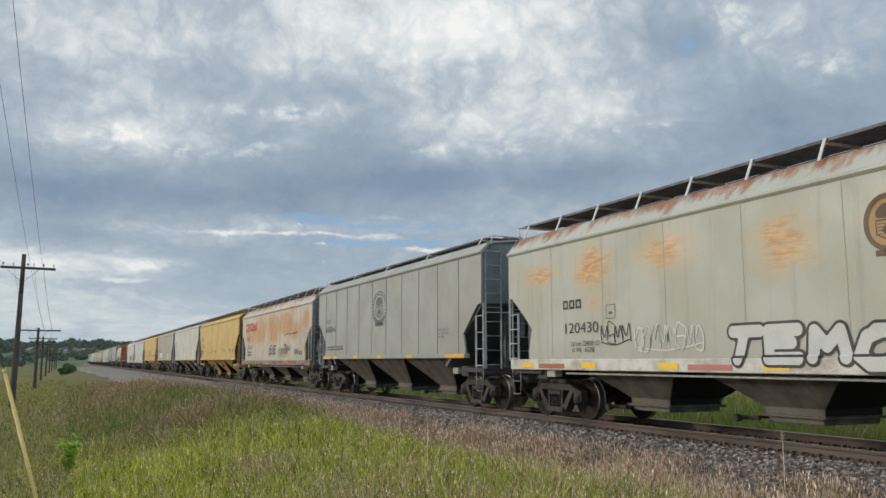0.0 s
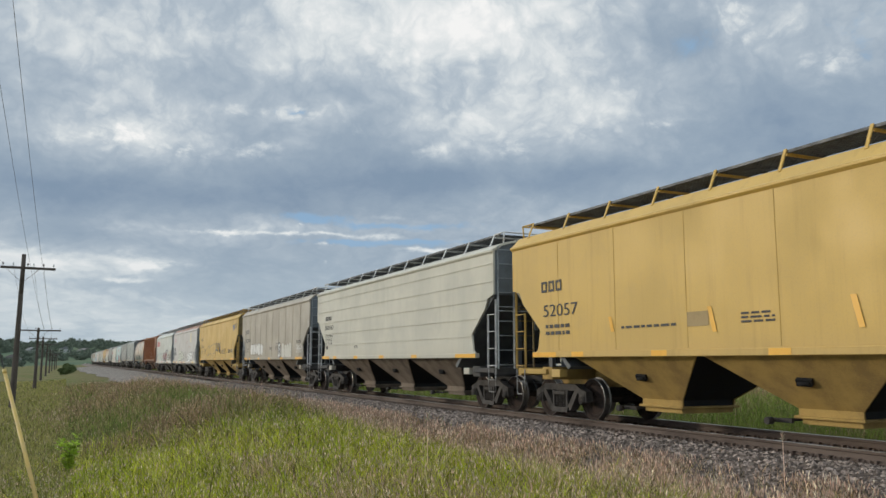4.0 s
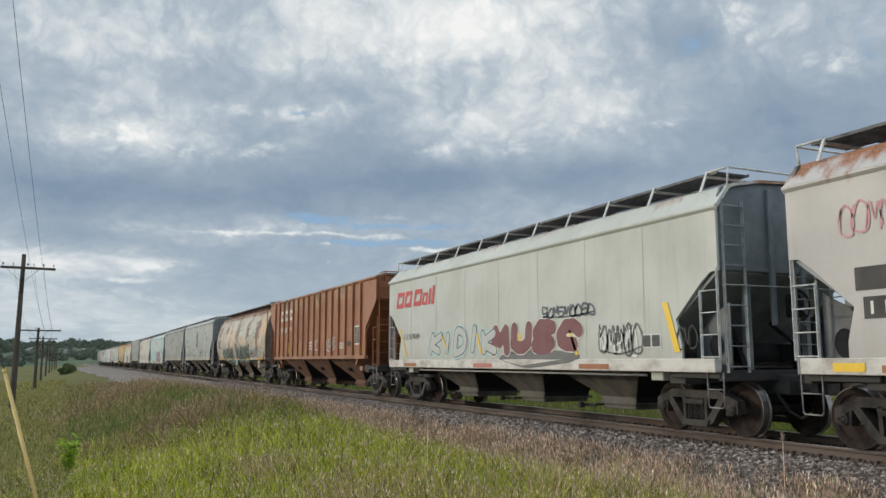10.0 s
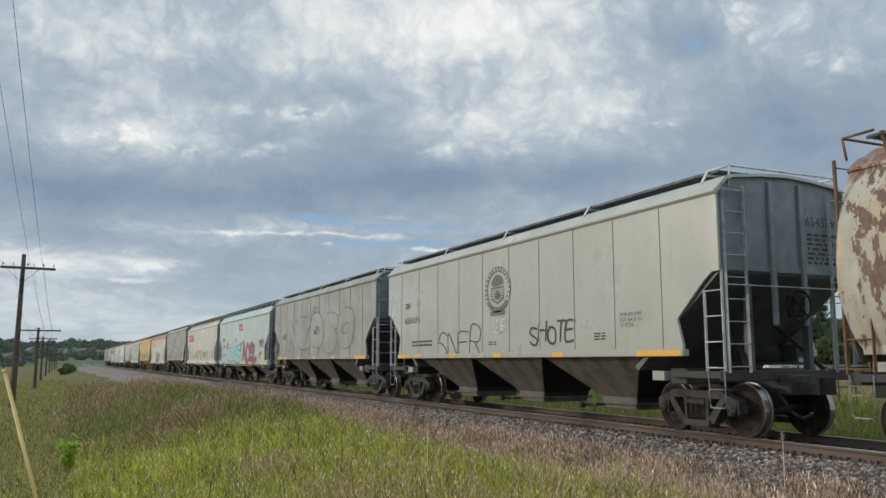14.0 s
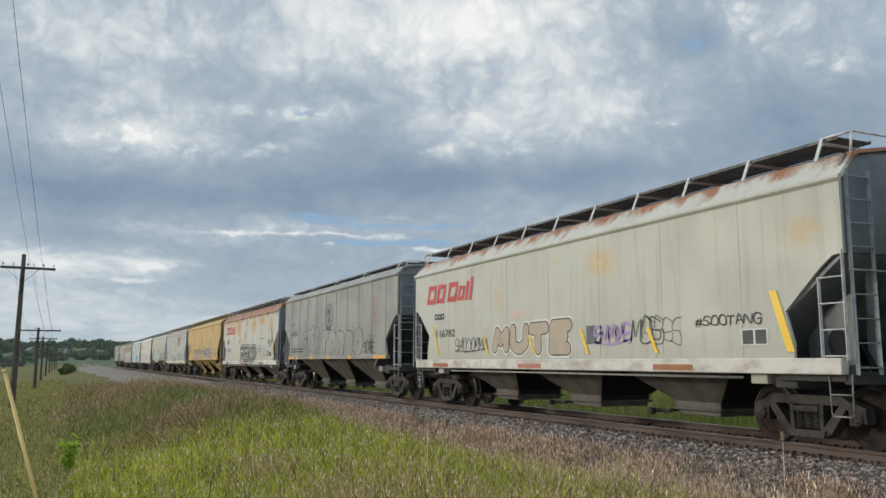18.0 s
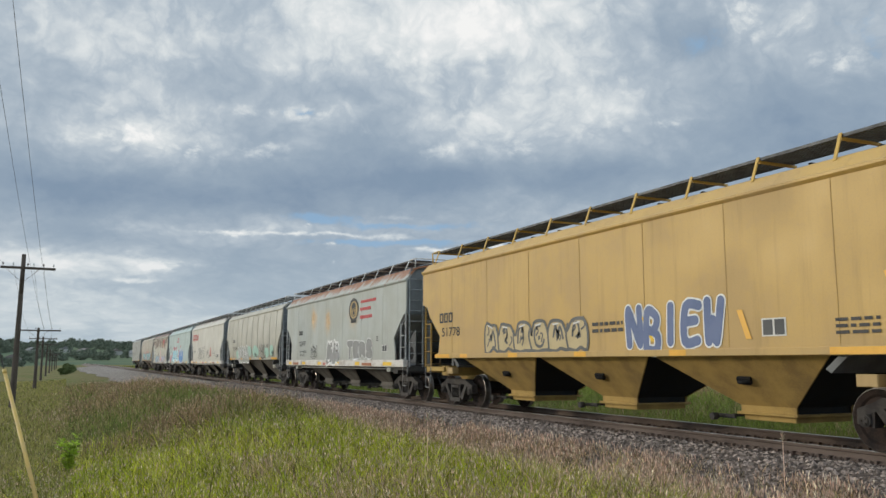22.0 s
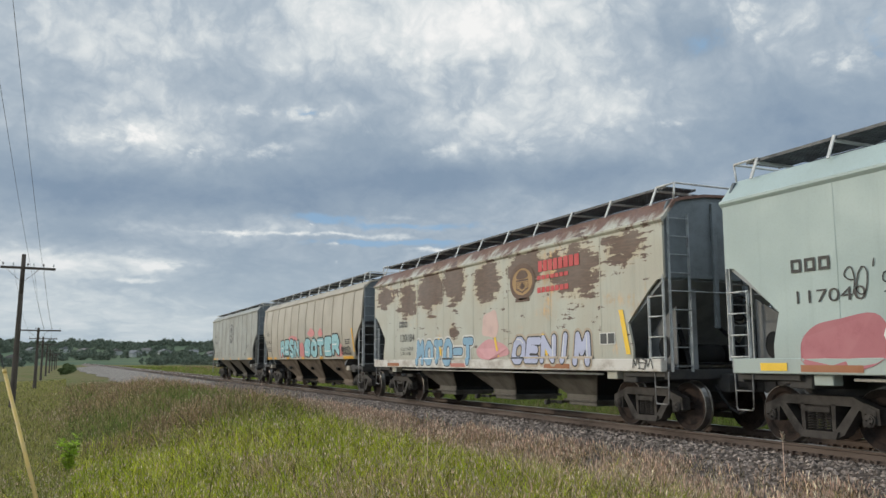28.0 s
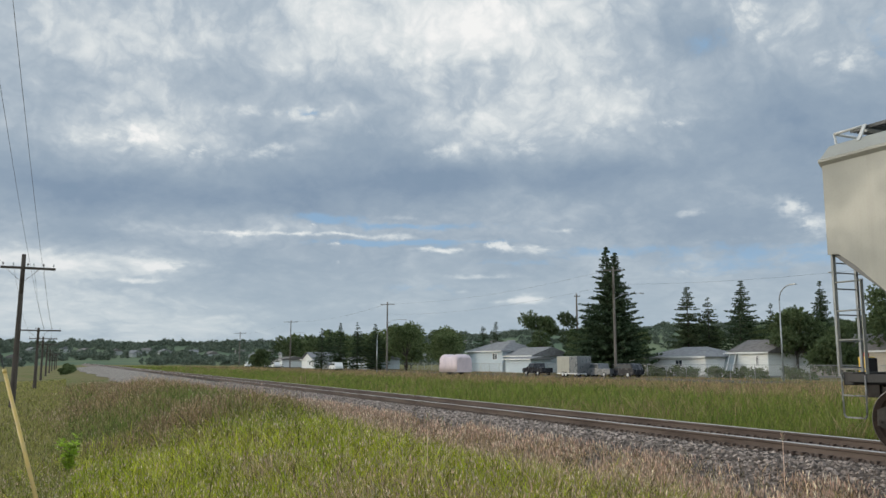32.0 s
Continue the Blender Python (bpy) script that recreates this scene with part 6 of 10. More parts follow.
SHINGLE_B = mat("brown-grey shingles", (0.17, 0.155, 0.145), (0.11, 0.10, 0.095), rough=0.9, scale=2, fine=18, bump=0.4)
PANE = mat("dark window glass", (0.035, 0.045, 0.055), (0.05, 0.06, 0.07), rough=0.08, scale=2, bump=0.0, spec=0.8)
TRIM_W = mat("white trim paint", (0.74, 0.74, 0.73), (0.66, 0.66, 0.65), rough=0.5, scale=3, bump=0.05)
CONCRETE = mat("grey concrete", (0.36, 0.355, 0.345), (0.28, 0.275, 0.27), rough=0.9, scale=3)


def house(x, y, w, d, hw, hr, walls, roof_m, kind="hip", windows=(), door=None, garage=None, name="house", label="", turn=0.0, over=0.45):
    """A house whose long front of length w faces the track; origin at the front's middle on the ground."""
    h = tagged(new(name), label, "house", "houses on the far street")
    h.matrix_basis = pose(x, y, -0.88, 0, 0, turn)
    put("foundation", mesh_of(("found", w, d), lambda bm: bm_box(bm, 0.03, d - 0.03, -w / 2 + 0.03, w / 2 - 0.03, -0.5, 0.25)), CONCRETE, h)

    def wall(bm):
        bm_box(bm, 0, d, -w / 2, w / 2, 0.22, hw)
        if kind == "gable":
            for yy in (-w / 2 + 0.002, w / 2 - 0.152):
                bm_prism(bm, [(0, hw), (d, hw), (d / 2, hw + hr - 0.08)], "y", yy, yy + 0.15)
        if kind == "gable_front":
            for xx in (0.002, d - 0.152):
                bm_prism(bm, [(-w / 2, hw), (w / 2, hw), (0, hw + hr - 0.08)], "x", xx, xx + 0.15)
    put("wall", mesh_of(("hwall", w, d, hw, kind), wall), walls, h)

    def roof(bm):
        a, b = -over, d + over
        p, q = -w / 2 - over, w / 2 + over
        if kind == "hip":
            run = d / 2 + over
            top = [(d / 2, p + run, hw + hr), (d / 2, q - run, hw + hr)] if w > d else [(d / 2, -0.2, hw + hr), (d / 2, 0.2, hw + hr)]
        elif kind == "gable":
            top = [(d / 2, p, hw + hr), (d / 2, q, hw + hr)]
        else:
            top = None
        if top:
            base = [(a, p, hw - 0.04), (a, q, hw - 0.04), (b, q, hw - 0.04), (b, p, hw - 0.04)]
            v = [bm.verts.new(c) for c in base] + [bm.verts.new((c[0], c[1], c[2] + 0.14)) for c in base] + [bm.verts.new(c) for c in top]
            for fc in ((0, 1, 2, 3), (0, 4, 5, 1), (1, 5, 6, 2), (2, 6, 7, 3), (3, 7, 4, 0), (4, 8, 9, 5), (6, 9, 8, 7), (5, 9, 6), (7, 8, 4)):
                bm.faces.new([v[i] for i in fc])
        else:
            for s in (-1, 1):
                bm_prism(bm, [(s * (w / 2 + over), hw - 0.15), (0, hw + hr), (0, hw + hr + 0.14), (s * (w / 2 + over), hw - 0.01)], "x", a, b)
    put("roof", mesh_of(("hroof", w, d, hw, hr, kind), roof), roof_m, h)
    put("fascia", mesh_of(("fascia", w, d, hw), lambda bm: bm_box(bm, -over - 0.03, -over - 0.004, -w / 2 - over, w / 2 + over, hw - 0.10, hw + 0.10)), TRIM_W, h)
    for wy, wz, ww, wh in windows:
        win = put("window", mesh_of(("wframe", ww, wh), lambda bm: window_frame(bm, ww, wh)), TRIM_W, h, m=pose(-0.03, wy, wz))
        for k in range(2):
            put("pane", mesh_of(("wpane", ww, wh), lambda bm: bm_box(bm, 0.0, 0.02, -ww / 4 + 0.04, ww / 4 - 0.04, -wh / 2 + 0.06, wh / 2 - 0.06)), PANE, win, m=pose(-0.005, (k - 0.5) * ww / 2, 0))
    if door:
        put("door", mesh_of("hdoor", lambda bm: bm_box(bm, -0.05, 0.0, -0.46, 0.46, 0.25, 2.3, 0.01)), TRIM_W, h, m=pose(-0.004, door, 0))
    if garage:
        put("garage_door", mesh_of("gdoor", lambda bm: [bm_box(bm, -0.05, 0.0, -1.3, 1.3, 0.1 + 0.55 * i, 0.62 + 0.55 * i, 0.015) for i in range(4)]), TRIM_W, h, m=pose(-0.004, garage, 0))
    return h


def window_frame(bm, w, h):
    for a, b, c, e in ((-w / 2, w / 2, -h / 2, -h / 2 + 0.08), (-w / 2, w / 2, h / 2 - 0.08, h / 2), (-w / 2, -w / 2 + 0.08, -h / 2 + 0.08, h / 2 - 0.08),
                       (w / 2 - 0.08, w / 2, -h / 2 + 0.08, h / 2 - 0.08), (-0.03, 0.03, -h / 2 + 0.08, h / 2 - 0.08)):
        bm_box(bm, -0.03, 0.05, a, b, c, e)


street()
house(76.5, 147.5, 15.0, 9.0, 4.1, 2.0, SIDING_B, SHINGLE, "hip", [(-4.5, 3.1, 1.9, 1.3)], label="pale blue-grey two-level house with a grey hip roof")
house(77.0, 134.5, 10.0, 8.0, 3.1, 1.7, SIDING_B, SHINGLE, "gable", [(1.5, 1.9, 1.4, 0.9)], name="house", label="low blue-grey house wing with a grey gable roof")
house(72.5, 127.0, 9.0, 4.0, 2.5, 0.5, SIDING_B, SHINGLE, "gable", [], name="carport", label="low pale carport with a flat grey roof")
house(81.5, 96.5, 13.0, 8.0, 2.75, 1.55, SIDING_W, SHINGLE, "hip", [(-1.0, 1.9, 1.5, 0.95)], 4.4, label="white single-storey house with a grey hip roof")
house(85.5, 86.0, 7.0, 8.0, 3.3, 1.9, SIDING_W, SHINGLE_B, "gable", [(-1.6, 2.2, 0.5, 1.4)], label="white clapboard house with a sloping glass bay")
house(93.0, 77.0, 14.0, 9.0, 3.4, 2.4, SIDING_T, SHINGLE_B, "hip", [(2.0, 1.9, 1.8, 1.1)], label="beige house with a brown hip roof behind trees")
house(63.0, 231.0, 13.0, 9.0, 2.6, 2.0, SIDING_W, SHINGLE, "gable_front", [(-2.5, 1.6, 1.4, 1.0)], garage=2.0, label="white house with a front gable")
house(70.0, 208.0, 16.0, 9.0, 2.7, 2.0, SIDING_B, SHINGLE, "hip", [(-4.0, 1.7, 1.5, 1.0), (3.0, 1.7, 1.8, 1.1)], 0.5, label="blue-grey bungalow with a grey hip roof")
house(66.0, 281.0, 14.0, 9.0, 2.6, 1.2, SIDING_W, SHINGLE_B, "gable", [(-3.0, 1.6, 1.4, 1.0)], label="far white bungalow with a dark roof")
house(104.0, 150.0, 14.0, 9.0, 3.6, 2.6, SIDING_T, SHINGLE_B, "hip", [], label="brown-roofed house half hidden by trees")


def sloping_bay():
    b = tagged(new("sunroom"), "white-framed sloping glass sunroom on the house front", "sunroom")
    b.matrix_basis = pose(84.4, 89.3, -0.88)
    bm = bmesh.new()
    for y in (-1.2, 0.0, 1.2):
        bm_strut(bm, (0.0, y, 0.5), (1.0, y, 3.25), 0.12, 0.12)
    for x, z in ((0.0, 0.5), (1.0, 3.25)):
        bm_box(bm, x - 0.06, x + 0.06, -1.26, 1.26, z - 0.08, z + 0.08)
    bm_box(bm, 0.0, 1.1, -1.26, 1.26, -0.3, 0.45)
    put("frame", bm_mesh("frame", bm), TRIM_W, b)
    for s in (-0.6, 0.6):
        bm = bmesh.new()
        bm_prism(bm, [(0.05, 0.58), (0.98, 3.16), (1.02, 3.16), (0.09, 0.58)], "y", s - 0.54, s + 0.54)
        put("pane", bm_mesh("pane", bm), PALE_PANE, b)


# The pale base colour stands in for sky mirrored in the glass.
PALE_PANE = mat("glass with painted sky reflection", (0.30, 0.34, 0.36), (0.24, 0.28, 0.30), rough=0.12, scale=2, bump=0.0, spec=0.9)
sloping_bay()
CAR_DARK = mat("dark metallic car paint", (0.020, 0.022, 0.028), (0.030, 0.032, 0.038), rough=0.25, metal=0.3, scale=2, bump=0.0)
CAR_WHITE = mat("white car paint", (0.75, 0.75, 0.75), (0.70, 0.70, 0.70), rough=0.3, scale=2, bump=0.0)
CAR_GREY = mat("grey car paint", (0.16, 0.17, 0.18), (0.12, 0.125, 0.13), rough=0.3, metal=0.4, scale=2, bump=0.0)
TYRE = mat("black tyre rubber", (0.018, 0.018, 0.018), (0.03, 0.03, 0.03), rough=0.9, scale=9)
LAMP_LENS = mat("clear headlight lens", (0.55, 0.55, 0.53), rough=0.15, scale=3, bump=0.0)


def vehicle(x, y, turn, length, prof, cabin, paint, label, category, width=1.9, base=-0.80, name="parked_car"):
    """A parked vehicle: prof is its body outline, cabin its glass outline, along its length."""
    c = tagged(new(name), label, category, "parked vehicles")
    c.matrix_basis = pose(x, y, base, 0, 0, turn)

    def body(bm):
        n = len(prof)
        rings = [[(xx, u, 0.45 + (v - 0.45) * k if v > 0.5 else v) for u, v in prof] for xx, k in ((-width / 2, 0.93), (-width / 2 + 0.08, 1.0), (width / 2 - 0.08, 1.0), (width / 2, 0.93))]
        bm_loft(bm, rings, caps=True)
    put("body", mesh_of((name, "body", label), body), paint, c)
    put("glass", mesh_of((name, "glass", label), lambda bm: bm_prism(bm, cabin, "x", -width / 2 + 0.05 - 0.06, width / 2 - 0.05 + 0.06)), PANE, c)
    for u in (length * 0.20, length * 0.80):
        for s in (-1, 1):
            w = put("wheel", mesh_of("car_tyre", lambda bm: bm_bar(bm, (-0.12, 0, 0), (0.12, 0, 0), 0.35, 18)), TYRE, c, m=pose(s * (width / 2 - 0.10), u, 0.35))
            put("rim", mesh_of("car_rim", lambda bm: bm_bar(bm, (-0.13, 0, 0), (0.13, 0, 0), 0.22, 12)), GALV, w)
    for s in (-1, 1):
        put("headlight", mesh_of("car_lamp", lambda bm: bm_box(bm, -0.18, 0.18, -0.03, 0.03, -0.09, 0.09, 0.02)), LAMP_LENS, c, m=pose(s * (width / 2 - 0.3), length - 0.03, 0.75))
    return c


SUV = [(0.0, 0.45), (0.0, 1.05), (0.12, 1.10), (0.42, 1.72), (0.70, 1.80), (2.9, 1.80), (3.55, 1.15), (4.75, 1.02), (4.95, 0.85), (4.95, 0.42), (4.3, 0.30), (0.6, 0.30)]
SUV_GLASS = [(0.32, 1.18), (0.52, 1.66), (2.85, 1.68), (3.38, 1.18)]
PICKUP = [(0.0, 0.50), (0.0, 1.12), (2.0, 1.12), (2.1, 1.15), (2.25, 1.80), (3.55, 1.82), (4.25, 1.20), (5.4, 1.10), (5.6, 0.90), (5.6, 0.45), (4.9, 0.34), (0.7, 0.34)]
PICKUP_GLASS = [(2.28, 1.22), (2.36, 1.70), (3.48, 1.72), (4.02, 1.22)]
vehicle(66.2, 85.2, 8, 4.95, SUV, SUV_GLASS, CAR_DARK, "dark parked sport utility vehicle", "car")
vehicle(65.0, 88.5, 8, 5.6, PICKUP, PICKUP_GLASS, CAR_GREY, "grey parked pickup truck", "truck", name="parked_truck")
vehicle(64.0, 103.5, 0, 5.6, PICKUP, PICKUP_GLASS, CAR_DARK, "black parked pickup truck", "truck", name="parked_truck")
vehicle(66.5, 93.5, 5, 4.95, SUV, SUV_GLASS, CAR_WHITE, "white parked sport utility vehicle", "car")
vehicle(57.5, 183.5, 0, 4.95, SUV, SUV_GLASS, CAR_WHITE, "white parked van on the far street", "car")
vehicle(58.0, 190.5, 0, 4.95, SUV, SUV_GLASS, CAR_GREY, "grey parked car on the far street", "car")
vehicle(60.0, 255.0, 0, 4.95, SUV, SUV_GLASS, CAR_WHITE, "white parked van on the far street", "car")
vehicle(60.5, 268.0, 0, 4.95, SUV, SUV_GLASS, CAR_WHITE, "white parked van on the far street", "car")
vehicle(60.5, 300.0, 0, 4.95, SUV, SUV_GLASS, CAR_WHITE, "white parked van on the far street", "car")


def cargo_trailer(x, y):
    c = tagged(new("cargo_trailer"), "beige and grey enclosed cargo trailer with twin axles", "trailer")
    c.matrix_basis = pose(x, y, -0.80)
    put("box", mesh_of("trailer_box", lambda bm: bm_box(bm, -1.1, 1.1, 0, 5.0, 0.45, 2.75, 0.06)), TRAILER, c)
    put("nose_panel", mesh_of("trailer_nose", lambda bm: bm_box(bm, -1.13, 1.13, -0.03, 1.9, 0.48, 2.72, 0.03)), CAR_GREY, c, "dark grey end panels")
    put("skirt", mesh_of("trailer_skirt", lambda bm: bm_box(bm, -1.14, 1.14, 0, 5.0, 0.36, 0.50, 0.02)), TRIM_W, c)
    for u in (2.7, 3.5):
        for s in (-1, 1):
            w = put("wheel", mesh_of("car_tyre", None), TYRE, c, m=pose(s * 1.02, u, 0.35))
            put("rim", mesh_of("car_rim", None), TRIM_W, w)


TRAILER = mat("beige trailer skin", (0.34, 0.33, 0.28), (0.30, 0.29, 0.25), rough=0.5, scale=2)
cargo_trailer(63.0, 92.6)


def covered_camper(x, y):
    c = tagged(new("covered_camper"), "camper under a pale pink-grey tarpaulin", "camper")
    c.matrix_basis = pose(x, y, -0.80)

    def cover(bm):
        rings = []
        for i in range(13):
            u = i / 12
            yy = u * 6.6
            b = 0.08 * math.sin(i * 2.1)
            top = 3.0 + 0.18 * math.sin(u * 9) + (-0.35 if i in (0, 12) else 0)
            rings.append([(-1.25 - b * 0.6, yy, 0.42), (-1.28 + b * 0.5, yy, 1.4), (-1.2 - b * 0.4, yy, top - 0.25), (-0.7, yy, top), (0.7, yy, top), (1.2, yy, top - 0.25), (1.28, yy, 1.4), (1.25, yy, 0.42)])
        bm_loft(bm, rings, closed=True, caps=True, smooth=True)
    put("tarpaulin", mesh_of("camper_cover", cover), TARP, c)
    for u in (2.9, 3.7):
        for s in (-1, 1):
            put("wheel", mesh_of("car_tyre", None), TYRE, c, m=pose(s * 1.0, u, 0.35))


TARP = mat("pale pink-grey tarpaulin", (0.60, 0.50, 0.53), (0.50, 0.42, 0.46), rough=0.7, scale=1.3, stretch=(1, 1, 0.4), bump=0.4, bscale=3)
covered_camper(56.0, 114.6)


def street_lamp(x, y, h, arm=(0, -1.6)):
    c = tagged(new("street_lamp"), "slim galvanised street lamp with a curved arm", "street lamp", "street lamps")
    c.matrix_basis = pose(x, y, -0.87)
    put("pole", mesh_of(("lamp_pole", h), lambda bm: bm_bar(bm, (0, 0, 0), (0, 0, h - 1.6), 0.10, 10, 0.07)), GALV, c)

    def bow(bm):
        pts = [(0, 0, h - 1.6)] + [(arm[0] * (1 - math.cos(a)), arm[1] * (1 - math.cos(a)), h - 1.6 + 1.6 * math.sin(a)) for a in (0.3, 0.6, 0.9, 1.2, 1.5)]
        for a, b in zip(pts, pts[1:]):
            bm_bar(bm, a, b, 0.06, 8)
    put("arm", mesh_of(("lamp_arm", h, arm), bow), GALV, c)
    put("lamp_head", mesh_of(("lamp_head", arm), lambda bm: bm_box(bm, -0.12, 0.12, -0.75, 0.1, -0.06, 0.08, 0.03)), GALV, c, m=pose(arm[0], arm[1], h))


street_lamp(69.4, 65.0, 10.2)
street_lamp(51.4, 141.4, 7.6)


def utility_pole(x, y, top, arm=3.0, lamp=True):
    c = tagged(new("utility_pole"), "tall grey-brown timber utility pole with a crossarm", "utility pole", "utility poles on the far street")
    zg = -0.87
    h = top - zg
    c.matrix_basis = pose(x, y, zg)
    put("pole", mesh_of(("upole", round(h, 1)), lambda bm: pole_mesh(bm, h, 0.20, 0.14)), WOOD_GREY, c)
    put("crossarm", mesh_of(("uarm", arm), lambda bm: bm_box(bm, -arm / 2, arm / 2, -0.06, 0.06, -0.07, 0.07)), WOOD_GREY, c, m=pose(0, -0.2, h - 0.5, 0, 0, -30))
    for k in (-0.45, 0.0, 0.45):
        put("insulator", mesh_of("insulator", None), GLASS_INS, c, m=pose(0, -0.2, h - 0.5, 0, 0, -30) @ pose(k * arm, 0, 0.06))
    if lamp:
        def arm_mesh(bm):
            pts = [(0, 0, h - 4.6), (1.0, -0.6, h - 3.9), (2.2, -1.3, h - 3.7), (3.2, -1.9, h - 3.75)]
            for a, b in zip(pts, pts[1:]):
                bm_bar(bm, a, b, 0.04, 6)
            bm_box(bm, 3.0, 3.6, -2.1, -1.85, h - 3.85, h - 3.7, 0.03)
        put("lamp_arm", mesh_of(("uplamp", round(h, 1)), arm_mesh), GALV, c)


WOOD_GREY = mat("grey weathered pole timber", (0.20, 0.175, 0.15), (0.12, 0.105, 0.09), rough=0.9, scale=4, stretch=(3, 3, 0.3), bump=0.3)
utility_pole(69.6, 94.6, 14.5)
utility_pole(61.9, 164.1, 13.8)
utility_pole(62.3, 248.6, 13.7, 4.5)
utility_pole(62.2, 328.9, 12.7, 5.0)
utility_pole(84.6, 126.3, 13.6, 1.2, False)
for a, b in (((69.6, 94.6, 14.2), (61.9, 164.1, 13.5)), ((61.9, 164.1, 13.5), (62.3, 248.6, 13.4)), ((62.3, 248.6, 13.4), (62.2, 328.9, 12.4)), ((69.6, 94.6, 12.0), (88.0, 40.0, 13.0)),
             ((69.6, 94.6, 12.0), (61.9, 164.1, 11.2))):
    wire(sag(a, b, 1.2), 0.010)


# ---- trees ----
BARK = mat("dark bark", (0.075, 0.058, 0.045), (0.045, 0.036, 0.030), rough=0.95, scale=4, stretch=(3, 3, 0.4), bump=0.5)
NEEDLES = leaf_material("dark spruce needles", (0.046, 0.072, 0.038), (0.074, 0.102, 0.052), patch=0.5, trans=0.08)
PINE = leaf_material("open pine needles", (0.058, 0.082, 0.044), (0.088, 0.110, 0.055), patch=0.5, trans=0.1)
# Lightened and greyed: haze over the far trees is put into this colour.
LEAVES = leaf_material("summer leaves", (0.125, 0.165, 0.070), (0.165, 0.200, 0.090), patch=0.4)
LEAVES_D = leaf_material("dark summer leaves", (0.095, 0.130, 0.060), (0.130, 0.160, 0.075), patch=0.4)


def clump_faces(centres, dirs, size, rng):
    """Two crossed leaf-like triangles at every centre."""
    n = len(centres)
    a = rng.normal(size=(n, 3))
    a /= np.linalg.norm(a, axis=1)[:, None]
    d = dirs + 0.45 * rng.normal(size=(n, 3))
    d /= np.linalg.norm(d, axis=1)[:, None]
    s = np.cross(d, a)
    s /= np.maximum(np.linalg.norm(s, axis=1)[:, None], 1e-6)
    t = np.cross(d, s)
    L, W = size[:, None], size[:, None] * 0.42
    V = np.stack([centres - d * L * 0.4 + s * W, centres - d * L * 0.4 - s * W, centres + d * L * 0.7,
                  centres - d * L * 0.3 + t * W, centres - d * L * 0.3 - t * W, centres + d * L * 0.6], 1).reshape(-1, 3)
    F = (np.array([(0, 1, 2), (3, 4, 5)])[None] + (np.arange(n) * 6)[:, None, None]).reshape(-1, 3)
    return V, F


def conifer(x, y, h, r, seed, open_=0.0, label="tall dark green spruce beside the street", tops=1, material=None):
    rng = np.random.default_rng(seed)
    t = tagged(new("spruce_tree"), label, "tree", "trees by the far street")
    t.matrix_basis = pose(x, y, -0.95)
    bm = bmesh.new()
    leaders = [(0.0, 0.0, 1.0)] if tops == 1 else [(-0.09 * r, 0.0, 1.0), (0.22 * r, 0.1 * r, 0.965)]
    for lx, ly, lh in leaders:
        bm_bar(bm, (0, 0, 0), (lx, ly, h * lh * 0.98), 0.016 * h, 8, 0.015)
    C, D, S = [], [], []
    levels = int(h * 3.2)
    for lx, ly, lh in leaders:
        for i in range(levels):
            u = 0.07 + 0.93 * i / levels
            z = h * lh * u
            if rng.random() < open_ * 0.45:
                continue
            reach = r * 1.12 * (1 - u) ** 0.80 * (0.80 if tops > 1 and u > 0.6 else 1.0) * (0.75 + 0.25 * math.sin(i * 1.9 + seed))
            for k in range(9 if u < 0.8 else 6):
                a = rng.random() * 6.283
                l = reach * (0.70 + 0.42 * rng.random()) + 0.15
                m = max(3, int(l * 4.2))
                w = (np.arange(m) + rng.random(m)) / m
                w = w[w > 0.25 * open_]
                px = lx * u + np.cos(a) * l * w
                py = ly * u + np.sin(a) * l * w
                pz = z - 0.30 * l * w + 0.22 * l * w * w * 1.3
                C.append(np.stack([px, py, pz], 1))
                D.append(np.tile([math.cos(a), math.sin(a), -0.25], (len(w), 1)))
                S.append(0.14 + 0.024 * h * (0.6 + 0.5 * rng.random(len(w))) * (0.6 + 0.4 * (1 - u)))
                if u < 0.9 and k < 3:
                    bm_bar(bm, (lx * u, ly * u, z), (px[-1], py[-1], pz[-1]), 0.03, 4, 0.01, caps=False) if len(w) else None
    put("trunk", bm_mesh("trunk", bm), BARK, t)
    V, F = clump_faces(np.concatenate(C), np.concatenate(D), np.concatenate(S), rng)
    put("crown", raw_mesh("crown", V.tolist(), F.tolist(), None), material or NEEDLES, t)


